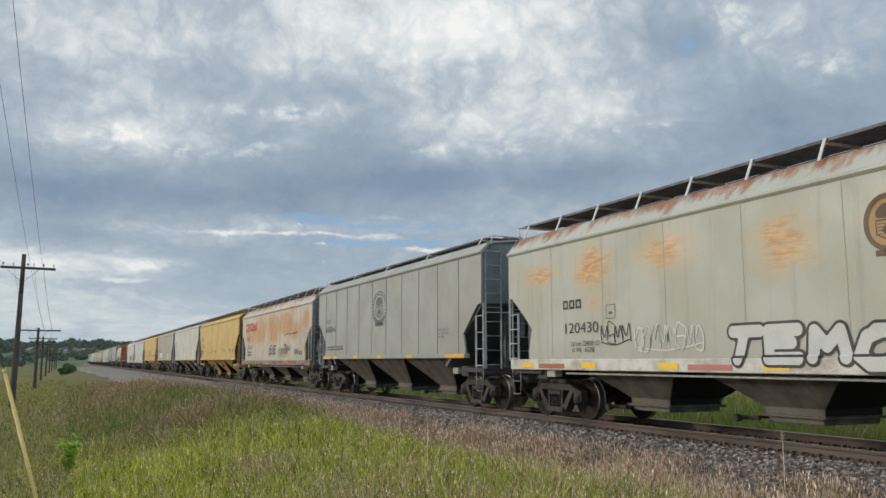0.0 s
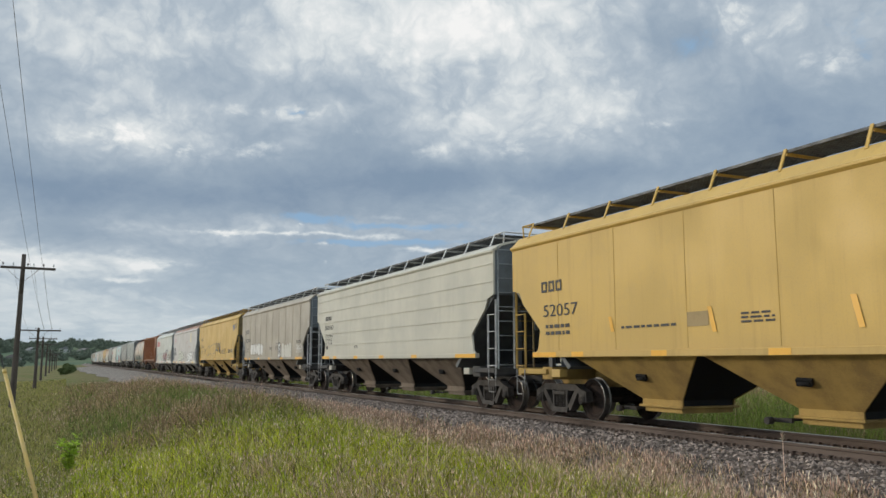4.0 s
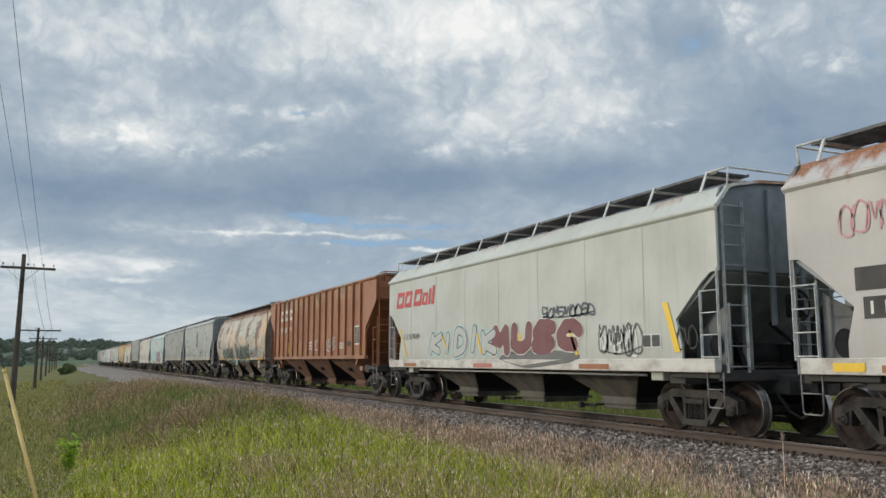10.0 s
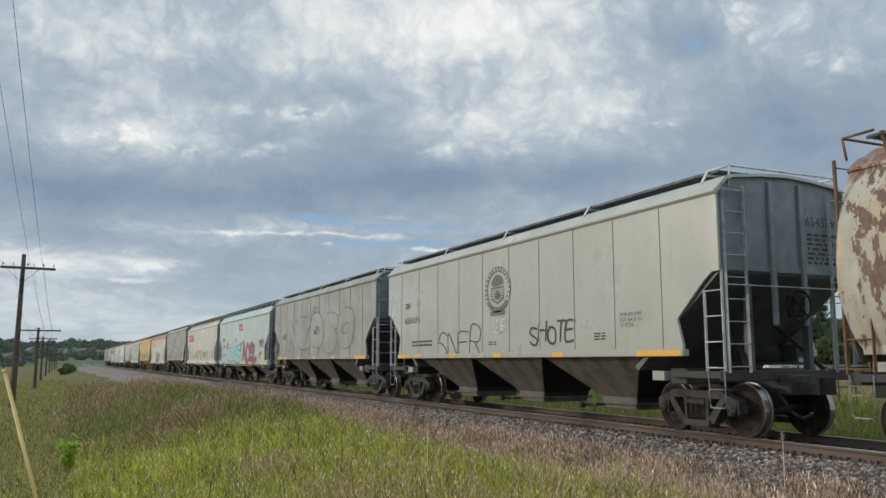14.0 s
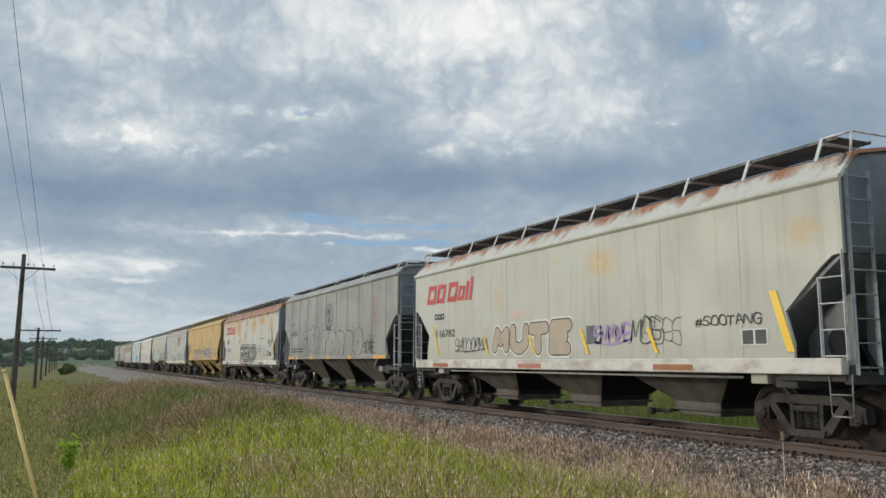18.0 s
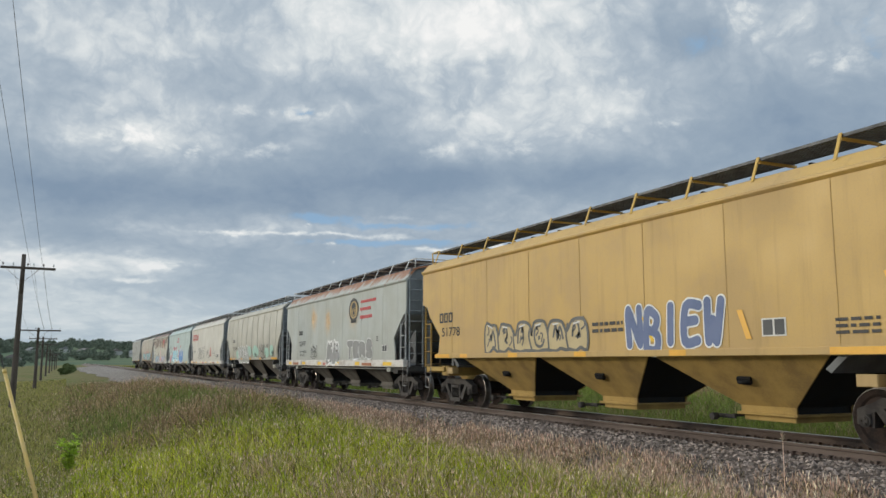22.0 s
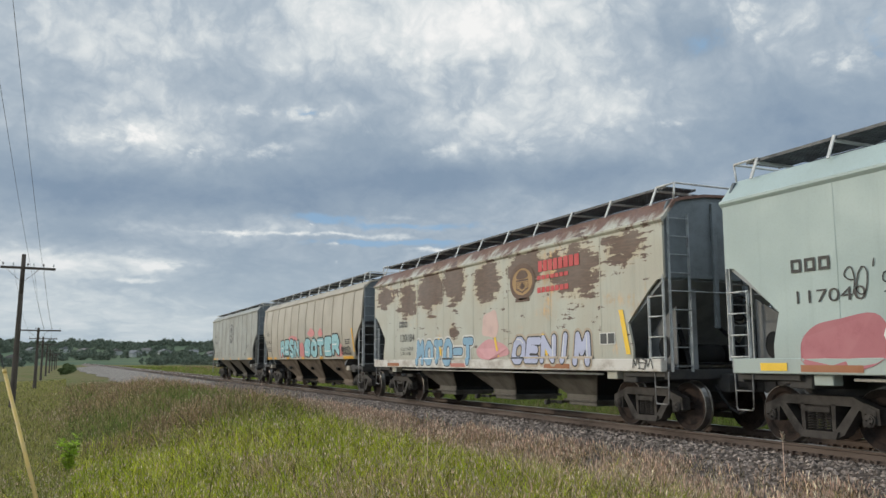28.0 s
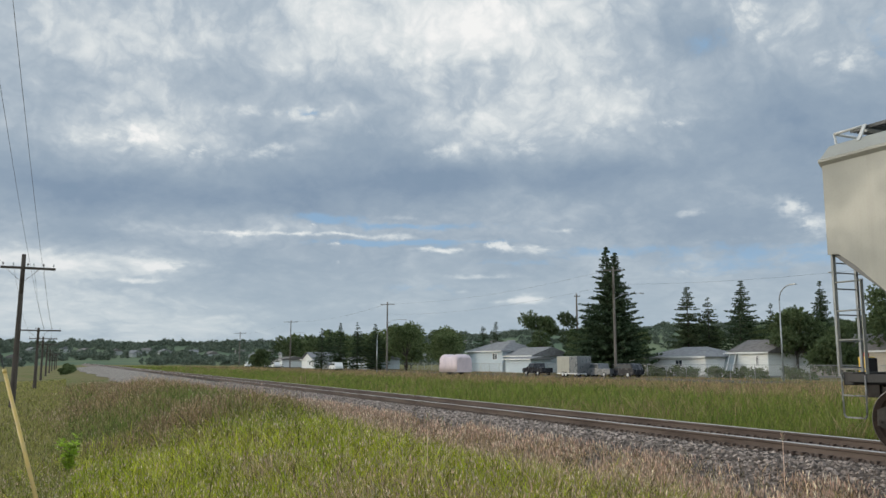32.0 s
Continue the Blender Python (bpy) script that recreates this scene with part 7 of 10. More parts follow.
def broadleaf(x, y, h, r, seed, material=None, label="leafy green broadleaf tree beside the street", n=3600, name="broadleaf_tree", low=0.25, leaf=0.40):
    rng = np.random.default_rng(seed)
    t = tagged(new(name), label, "tree", "trees by the far street")
    t.matrix_basis = pose(x, y, -0.95)
    bm = bmesh.new()
    bm_bar(bm, (0, 0, 0), (0, 0, h * 0.45), 0.022 * h, 8, 0.012 * h)
    lobes = []
    for i in range(9):
        a = i * 2.4 + seed
        rr = r * (0.25 + 0.45 * rng.random())
        z = h * (low + 0.12 + (0.80 - low) * rng.random())
        c = np.array([math.cos(a) * rr, math.sin(a) * rr, z])
        s = r * (0.26 + 0.32 * rng.random()) * (1.0 - 0.35 * (z / h - 0.4))
        lobes.append((c, s))
        bm_bar(bm, (0, 0, h * 0.30), tuple(c), 0.010 * h, 5, 0.02, caps=False)
    lobes.append((np.array([0, 0, h * 0.84]), r * 0.38))
    put("trunk", bm_mesh("trunk", bm), BARK, t)
    C, D = [], []
    for c, s in lobes:
        d = rng.normal(size=(n // 10, 3))
        d /= np.linalg.norm(d, axis=1)[:, None]
        q = s * (0.50 + 0.72 * rng.random((n // 10, 1)) ** 1.1)
        C.append(c + d * q * np.array([1, 1, 0.85]))
        D.append(d)
    C, D = np.concatenate(C), np.concatenate(D)
    keep = C[:, 2] > h * low * 0.6
    C, D = C[keep], D[keep]
    V, F = clump_faces(C, D, leaf * (0.6 + 0.8 * rng.random(len(C))), rng)
    put("crown", raw_mesh("crown", V.tolist(), F.tolist(), None), material or LEAVES, t)


conifer(75.2, 103.1, 19.8, 7.2, 1, label="tall dark spruce with two tops beside the street", tops=2)
conifer(103.0, 117.9, 16.2, 5.2, 2, 0.25, "open ragged dark pine behind houses", material=PINE)
conifer(106.4, 116.3, 14.0, 5.2, 3, 0.4, "thin open-crowned pine behind houses", material=PINE)
conifer(100.8, 102.4, 15.6, 5.2, 4)
conifer(97.0, 99.0, 11.5, 2.2, 5)
conifer(109.0, 104.1, 12.2, 2.6, 6, 0.3)
conifer(125.2, 107.7, 17.0, 4.4, 7, 0.2)
for i, (x, y, h) in enumerate(((60.5, 192.3, 11.6), (64.2, 190.5, 11.8), (68.2, 188.7, 11.4), (57.8, 199.0, 10.6), (90.1, 167.7, 11.4), (89.7, 173.4, 10.6), (66.0, 215.0, 10.0), (72.0, 240.0, 12.0), (60.0, 262.0, 9.0))):
    conifer(x, y, h, 3.1 + 0.3 * (i % 3), 20 + i, 0.2 if i % 2 else 0.0)
broadleaf(90.2, 81.9, 9.6, 4.4, 1, LEAVES_D, "dark leafy tree before a house")
broadleaf(96.0, 70.0, 11.4, 5.6, 2, LEAVES_D, "broad leafy tree behind the street")
broadleaf(86.0, 71.5, 6.2, 3.6, 3, LEAVES_D, "rounded leafy tree beside the fence", low=0.12)
broadleaf(104.0, 66.0, 11.0, 5.2, 4)
broadleaf(85.7, 142.2, 11.7, 4.2, 5, LEAVES_D)
broadleaf(83.6, 126.7, 11.0, 3.2, 6, PINE, "sparse grey-green tree behind houses", 1400)
broadleaf(80.5, 118.0, 7.4, 3.8, 7, LEAVES_D, low=0.1)
broadleaf(76.5, 112.0, 6.2, 3.4, 8, LEAVES_D, low=0.1)
broadleaf(71.3, 176.3, 10.6, 4.2, 9)
broadleaf(78.0, 170.0, 9.6, 4.4, 10)
broadleaf(83.8, 181.6, 10.6, 5.0, 11)
broadleaf(73.0, 158.0, 7.5, 3.6, 12)
broadleaf(49.1, 230.4, 5.0, 3.0, 13, LEAVES_D)
broadleaf(112.0, 125.0, 9.5, 5.0, 14, LEAVES_D)
broadleaf(118.0, 112.0, 8.5, 5.0, 15)
broadleaf(120.0, 94.0, 9.5, 5.5, 16, LEAVES_D)
broadleaf(98.0, 128.0, 8.0, 4.5, 17)
broadleaf(75.0, 205.0, 9.0, 4.4, 18, LEAVES_D)
for i, (x, y, h, r) in enumerate(((-0.2, 150.0, 1.1, 0.7), (0.5, 158.0, 1.4, 0.8), (1.1, 172.0, 1.5, 0.9), (0.3, 186.0, 1.7, 1.1))):
    broadleaf(x, y, h, r, 70 + i, LEAVES, "rounded bright green shrub beside the pole line", 900, "shrub", 0.03, 0.35)
for i in range(26):
    broadleaf(70.0 + 3.3 * (i % 9) + 0.12 * i, 196.0 + 5.5 * i - 2.0 * (i % 4), 8.0 + 1.3 * ((i * 5) % 4), 4.6 + 0.5 * ((i * 3) % 4), 100 + i, LEAVES if i % 3 else LEAVES_D,
              "leafy tree in the belt behind the far houses", 900, leaf=0.75)
for i in range(16):
    broadleaf(77.0 + (i % 3) * 0.6, 68.0 + i * 2.1 + (i % 2), 0.9 + 0.3 * ((i * 7) % 3), 0.9 + 0.3 * ((i * 5) % 3), 40 + i, LEAVES_D, "low dark garden shrub behind the fence", 500, "garden_shrub", 0.05, 0.22)


def hill_height(az, r):
    """Height of the distant slopes at a bearing (degrees) and a distance."""
    top = np.interp(az, [-12, 0, 8, 16, 24, 34, 44, 60], [26, 25, 26, 30, 38, 47, 54, 54]) * (1 + 0.05 * np.sin(az * 1.3) + 0.03 * np.sin(az * 3.7))
    t = np.clip((r - 420) / 900, 0, 1)
    return -2.0 + top * t * t * (3 - 2 * t)


def hills():
    az = np.arange(-14, 64, 1.0)
    rs = [330, 420, 500, 600, 700, 800, 900, 1000, 1100, 1200, 1320, 1500, 1900]
    v, f = [], []
    for r in rs:
        for a in az:
            v.append((r * math.sin(radians(a)), r * math.cos(radians(a)), float(hill_height(a, r)) - (0.0 if r > 330 else 1.0)))
    n = len(az)
    for j in range(len(rs) - 1):
        for i in range(n - 1):
            f.append((j * n + i, j * n + i + 1, (j + 1) * n + i + 1, (j + 1) * n + i))
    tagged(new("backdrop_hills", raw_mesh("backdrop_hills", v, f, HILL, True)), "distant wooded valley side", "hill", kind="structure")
    rng = np.random.default_rng(77)
    # woods on the slopes and on the flat before them
    m = 5200
    a = -13 + 76 * rng.random(m)
    r = 400 + 950 * rng.random(m) ** 0.75
    clear = np.sin(a * 0.9 + r * 0.012) + np.sin(r * 0.021 - a * 0.5)
    keep = ((clear > -0.75) | (r > 1150)) & ((a < 26) | (r > 760) | (clear > 1.1))
    a, r = a[keep], r[keep]
    x, y = r * np.sin(np.radians(a)), r * np.cos(np.radians(a))
    ok = ~((np.abs(x - TRACK_X) < 30) & (y < 620)) & ~((x > 10) & (x < 75) & (y < 330))
    x, y, a, r = x[ok], y[ok], a[ok], r[ok]
    z = hill_height(a, r)
    size = (1.7 + 2.0 * rng.random(len(x))) * (0.7 + r / 2200)
    k = 44
    d = rng.normal(size=(len(x), k, 3))
    d /= np.linalg.norm(d, axis=2)[..., None]
    tall = np.where(rng.random(len(x)) < 0.25, 1.2, 0.9)
    C = np.stack([x, y, z + size * 0.8 * tall], 1)[:, None] + d * size[:, None, None] * (0.5 + 0.45 * rng.random((len(x), k, 1))) * np.stack([1 / tall, 1 / tall, tall], 1)[:, None]
    V, F = clump_faces(C.reshape(-1, 3), d.reshape(-1, 3), np.repeat(size * 0.55, k), rng)
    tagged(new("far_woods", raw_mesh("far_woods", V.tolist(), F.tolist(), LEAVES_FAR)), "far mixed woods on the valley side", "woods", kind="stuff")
    # small pale houses among the far trees
    for i in range(26):
        aa = -3 + 33 * ((i * 0.618) % 1.0)
        rr = 560 + 330 * ((i * 0.37) % 1.0)
        hx, hy = rr * math.sin(radians(aa)), rr * math.cos(radians(aa))
        hz = float(hill_height(aa, rr))
        ob = tagged(new("far_house"), "small pale house among far trees", "house", "far houses on the slope")
        ob.matrix_basis = pose(hx, hy, hz, 0, 0, (i * 37) % 90)
        put("wall", mesh_of("far_wall", lambda bm: bm_box(bm, -5, 5, -3.5, 3.5, -2, 3.2)), FAR_SIDING, ob)
        put("roof", mesh_of("far_roof", lambda bm: bm_prism(bm, [(-5.6, 3.2), (5.6, 3.2), (0, 5.6)], "y", -4.0, 4.0)), SHINGLE if i % 2 else SHINGLE_B, ob)


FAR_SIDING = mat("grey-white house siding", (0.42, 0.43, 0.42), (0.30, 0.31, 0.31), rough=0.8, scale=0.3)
# Distance haze is mixed into these far greens as a pale tint.
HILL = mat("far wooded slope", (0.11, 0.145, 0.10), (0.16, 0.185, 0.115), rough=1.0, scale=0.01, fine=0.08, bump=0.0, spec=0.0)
LEAVES_FAR = leaf_material("haze-tinted far tree leaves", (0.125, 0.160, 0.125), (0.175, 0.205, 0.155), patch=0.02, trans=0.25)
hills()


# ---- lettering, emblems, reflectors and spray paint on the wagons' sides ----
def spray(name, c, rough=0.55):
    m = mat("paint " + name, c, tuple(v * 0.82 for v in c), rough=rough, scale=2.5, bump=0.03, mixlo=0.45, mixhi=0.75)
    return m


INK, GREYINK, SLATEINK = spray("black", (0.022, 0.022, 0.024)), spray("dark grey", (0.10, 0.10, 0.098)), spray("blue-grey", (0.085, 0.10, 0.125))
PALE, WHITE, WHITEFADE, SILVER = spray("pale white", (0.62, 0.61, 0.58)), spray("white", (0.70, 0.70, 0.69)), spray("thin white", (0.58, 0.56, 0.50)), spray("silver", (0.52, 0.52, 0.50))
RED, REDFADE, MAROON = spray("red", (0.50, 0.045, 0.05)), spray("faded red", (0.45, 0.16, 0.13)), spray("maroon", (0.17, 0.055, 0.065))
UMBER, OCHRE, RUSTINK, BROWNINK = spray("umber", (0.10, 0.05, 0.03)), spray("ochre", (0.36, 0.21, 0.08)), spray("rust red", (0.32, 0.12, 0.05)), spray("brown black", (0.07, 0.05, 0.035))
OLIVE, TANINK, GOLDINK = spray("olive", (0.30, 0.26, 0.12)), spray("tan brown", (0.30, 0.21, 0.09)), spray("gold", (0.40, 0.27, 0.10))
SAFETY, AMBER, AMBERFADE = spray("safety yellow", (0.80, 0.50, 0.02), 0.4), spray("amber", (0.70, 0.36, 0.03), 0.4), spray("faded amber", (0.66, 0.44, 0.16))
BLUE, NAVY, COBALT, SKYBLUE, STEELBLUE = spray("blue", (0.12, 0.22, 0.42)), spray("navy", (0.10, 0.14, 0.27)), spray("cobalt", (0.05, 0.20, 0.46)), spray("sky blue", (0.33, 0.60, 0.68)), spray("steel blue", (0.20, 0.36, 0.50))
CYAN, TURQ, TEALFADE, TEALPALE, DARKTEAL = spray("cyan", (0.35, 0.62, 0.62)), spray("turquoise", (0.24, 0.58, 0.58)), spray("thin teal", (0.42, 0.55, 0.53)), spray("pale teal", (0.27, 0.50, 0.54)), spray("dark teal", (0.05, 0.065, 0.06))
MINTLINE, LIME, GREYGREEN, DARKGREEN, GREENFADE = spray("mint", (0.40, 0.58, 0.50)), spray("pale lime", (0.58, 0.60, 0.50)), spray("grey green", (0.36, 0.42, 0.38)), spray("dark green", (0.06, 0.09, 0.065)), spray("thin green", (0.36, 0.56, 0.47))
PINK, PINKFADE, ROSE, ROSEPINK = spray("pink", (0.58, 0.28, 0.30)), spray("thin pink", (0.60, 0.42, 0.38)), spray("rose red", (0.38, 0.115, 0.14)), spray("coral pink", (0.62, 0.22, 0.22))
PURPLE, LILAC, LAVENDER = spray("purple", (0.40, 0.24, 0.31)), spray("lilac", (0.36, 0.26, 0.48)), spray("lavender", (0.42, 0.44, 0.60))
CREAMPATCH, GREYPATCH, GREYFADE = spray("cream patch", (0.62, 0.53, 0.34)), spray("grey patch", (0.46, 0.47, 0.45)), spray("thin grey", (0.47, 0.46, 0.43))
MIDGREY = spray("middle grey", (0.22, 0.22, 0.215))
OLDTAN = spray("washed tan", (0.47, 0.37, 0.20))
WINE, ROSEPALE, TANWASH, HATCHGREY = spray("wine", (0.20, 0.055, 0.085)), spray("pale rose", (0.48, 0.30, 0.34)), spray("tan wash", (0.42, 0.34, 0.26)), spray("hatched grey", (0.30, 0.31, 0.29))
PANEL = spray("panel grey", (0.05, 0.055, 0.06))


class Flat:
    """Collects flat paint shapes on a wagon's side and makes one part of them."""

    def __init__(self, i, lift):
        self.car, _, self.spec = TRAIN[i]
        self.prof = PROFS[self.spec.get("prof", "flat")]
        self.lift = lift + (0.016 if self.spec.get("prof", "flat") != "flat" else 0.0)
        self.v, self.f = [], []

    def at(self, y, z):
        x = -(self.prof(max(z, 1.34)) + self.lift)
        if z < 1.36 and self.spec.get("deep"):
            x -= 0.036
        return (x, y, z)

    def poly(self, pts):
        b = len(self.v)
        self.v += [self.at(y, z) for y, z in pts]
        self.f.append(tuple(range(b, b + len(pts))))

    def rect(self, y0, y1, z0, z1, lean=0.0):
        d = lean * (z1 - z0)
        self.poly([(y0, z0), (y1, z0), (y1 - d, z1), (y0 - d, z1)])

    def ribbon(self, pts, w, closed=False):
        n = len(pts)
        b = len(self.v)
        for i, (y, z) in enumerate(pts):
            p, q = pts[(i - 1) % n if closed else max(i - 1, 0)], pts[(i + 1) % n if closed else min(i + 1, n - 1)]
            dy, dz = q[0] - p[0], q[1] - p[1]
            k = w / 2 / (math.hypot(dy, dz) or 1.0)
            self.v += [self.at(y - dz * k, z + dy * k), self.at(y + dz * k, z - dy * k)]
        for i in range(n if closed else n - 1):
            j = (i + 1) % n
            self.f.append((b + 2 * i, b + 2 * i + 1, b + 2 * j + 1, b + 2 * j))

    def disc(self, y, z, r, n=10):
        self.poly([(y + r * math.cos(6.283 * k / n), z + r * math.sin(6.283 * k / n)) for k in range(n)])

    def make(self, name, material, label="", parent=None):
        ob = put(name, raw_mesh(name, self.v, self.f, None), material, parent or self.car, label)
        return ob


def rounded(pts, steps=6, closed=False):
    """A smooth curve through the points."""
    n = len(pts)
    out = []
    for i in range(n if closed else n - 1):
        p = [pts[(i + k) % n] if closed else pts[min(max(i + k, 0), n - 1)] for k in (-1, 0, 1, 2)]
        for s in range(steps):
            t = s / steps
            out.append(tuple(0.5 * (2 * p[1][a] + (p[2][a] - p[0][a]) * t + (2 * p[0][a] - 5 * p[1][a] + 4 * p[2][a] - p[3][a]) * t * t
                                    + (3 * p[1][a] - p[0][a] - 3 * p[2][a] + p[3][a]) * t ** 3) for a in (0, 1)))
    if not closed:
        out.append(pts[-1])
    return out


# On the side that is seen, the wagon's rear lies towards +y: writing runs from high y to low y.
def number(i, ya, yb, z0, z1, text, material):
    """Stencilled figures in Blender's own font."""
    cu = bpy.data.curves.new("figures", "FONT")
    cu.body = text
    tmp = bpy.data.objects.new("figures", cu)
    me = bpy.data.meshes.new_from_object(tmp)
    bpy.data.objects.remove(tmp)
    bpy.data.curves.remove(cu)
    co = np.empty(len(me.vertices) * 3)
    me.vertices.foreach_get("co", co)
    co = co.reshape(-1, 3)
    lo, hi = co.min(0), co.max(0)
    h = max(z1 - z0, 0.07)
    zc = (z0 + z1) / 2
    car, _, spec = TRAIN[i]
    prof = PROFS[spec.get("prof", "flat")]
    y = ya + (co[:, 0] - lo[0]) / (hi[0] - lo[0]) * (yb - ya)
    z = zc - h / 2 + (co[:, 1] - lo[1]) / (hi[1] - lo[1]) * h
    lift = 0.012 + (0.016 if spec.get("prof", "flat") != "flat" else 0.0) + (0.012 if spec.get("posts") else 0.0)
    x = np.array([-(prof(v) + lift) for v in z])
    me.vertices.foreach_set("co", np.stack([x, y, z], 1).ravel())
    me.materials.clear()
    me.materials.append(None)
    put("stencilled_number", me, material, car)


def mark(i, ya, yb, z0, z1, n, material, lean):
    """An owner's mark as plain upright frames and blocks, each one a part."""
    if n == 6:
        cells = [(0.0, 0.21, 1.0, True), (0.23, 0.42, 1.0, True), (0.48, 0.69, 1.0, True), (0.71, 0.84, 0.74, True), (0.865, 0.915, 0.9, False), (0.945, 1.0, 1.05, False)]
    else:
        cells = [((k + 0.06) / n, (k + 0.88) / n, 1.0, n <= 4) for k in range(n)]
    s = 1 if yb > ya else -1
    for u0, u1, tall, hollow in cells:
        f = Flat(i, 0.012)
        y0, y1 = ya + (yb - ya) * u0, ya + (yb - ya) * u1
        h = (z1 - z0) * tall
        if hollow:
            t = min(abs(y1 - y0) * (0.36 if material is RED else 0.28), h * 0.30)
            a, b = y0 + s * t / 2, y1 - s * t / 2
            g = [(a, z0 + t / 2), (b, z0 + t / 2), (b + s * lean * h, z0 + h - t / 2), (a + s * lean * h, z0 + h - t / 2)]
            f.ribbon(g, t * 1.15, True)
        else:
            f.rect(y0, y1, z0, z0 + h, -lean * s)
        f.make("owner_mark", material)


def lines(i, ya, yb, zc, texts, material, step=0.105):
    """Small lines of stencilled writing under one another."""
    for k, text in enumerate(texts):
        z = zc + ((len(texts) - 1) / 2 - k) * step
        number(i, ya, ya + (yb - ya) * len(text) / max(len(q) for q in texts), z - 0.036, z + 0.036, text, material)


def stencil(i, ya, yb, z0, z1, rows, material):
    """Small unreadable stencilling as plain bars."""
    f = Flat(i, 0.011)
    h = max((z1 - z0), 0.05) / rows
    rnd = random.Random(int(ya * 100) + i)
    for r in range(rows):
        y = ya
        z = z1 - (r + 1) * h
        while (y - yb) * (1 if ya > yb else -1) > 0.05:
            w = rnd.uniform(0.08, 0.26) * (1 if yb > ya else -1)
            e = y + w
            if (e - yb) * (1 if ya > yb else -1) < 0:
                e = yb
            f.rect(y, e, z + h * 0.22, z + h * 0.74)
            y = e + 0.05 * (1 if yb > ya else -1)
    if f.f:
        f.make("stencil_line", material)


def tag(i, ya, yb, z0, z1, material, w, seed):
    """A scrawled spray tag: looping strokes across its box."""
    rnd = random.Random(seed)
    f = Flat(i, 0.013)
    if z1 - z0 < 0.12:
        z0, z1 = z0 - 0.06, z1 + 0.06
    n = max(3, int(abs(yb - ya) / max(0.22, (z1 - z0) * 0.45)))
    h = z1 - z0
    step = (yb - ya) / n
    for k in range(n):
        y = ya + step * (k + 0.5)
        g = [(-0.5, 0.1), (-0.35, 0.9), (0.0, 0.3), (0.3, 0.95), (0.5, 0.05)] if rnd.random() < 0.4 else \
            [(0.4, 0.85), (-0.3, 0.95), (-0.45, 0.5), (0.4, 0.45), (0.3, 0.05), (-0.5, 0.1)] if rnd.random() < 0.5 else \
            [(-0.4, 0.95), (-0.45, 0.1), (0.35, 0.0), (0.5, 0.6), (0.0, 0.95), (-0.4, 0.5)]
        pts = [(y + (u + rnd.uniform(-0.14, 0.14)) * step * 1.1, z0 + h * min(max(v + rnd.uniform(-0.12, 0.12), -0.05), 1.08)) for u, v in g]
        f.ribbon(rounded(pts, 5), w * rnd.uniform(0.7, 1.0))
    if rnd.random() < 0.6:
        f.ribbon(rounded([(ya, z0 + h * 0.1), ((ya + yb) / 2, z0 - h * 0.05), (yb, z0 + h * 0.2)], 5), w * 0.7)
    f.make("spray_tag", material)


# abstract strokes, none of them a letter: zigzags, hooks, arches and curls
STROKES = [[(0, 0.2), (0.3, 1), (0.45, 0.35), (0.7, 0.9), (1, 0.1), (0.6, 0)], [(1, 0.75), (0.5, 1), (0, 0.7), (0.15, 0.1), (0.7, 0), (0.95, 0.35), (0.5, 0.5)], [(0, 0), (0.1, 0.8), (0.5, 1), (0.6, 0.5), (0.35, 0.35), (1, 0.05)],
           [(0, 0.9), (0.35, 0.1), (0.6, 0.6), (0.75, 0.05), (1, 1)], [(0.1, 0.1), (0, 0.7), (0.5, 1), (1, 0.7), (0.8, 0.3), (0.4, 0.4), (0.5, 0.7)], [(0, 0.5), (0.4, 1), (1, 0.8), (0.5, 0.5), (1, 0.25), (0.45, 0), (0.1, 0.25)]]


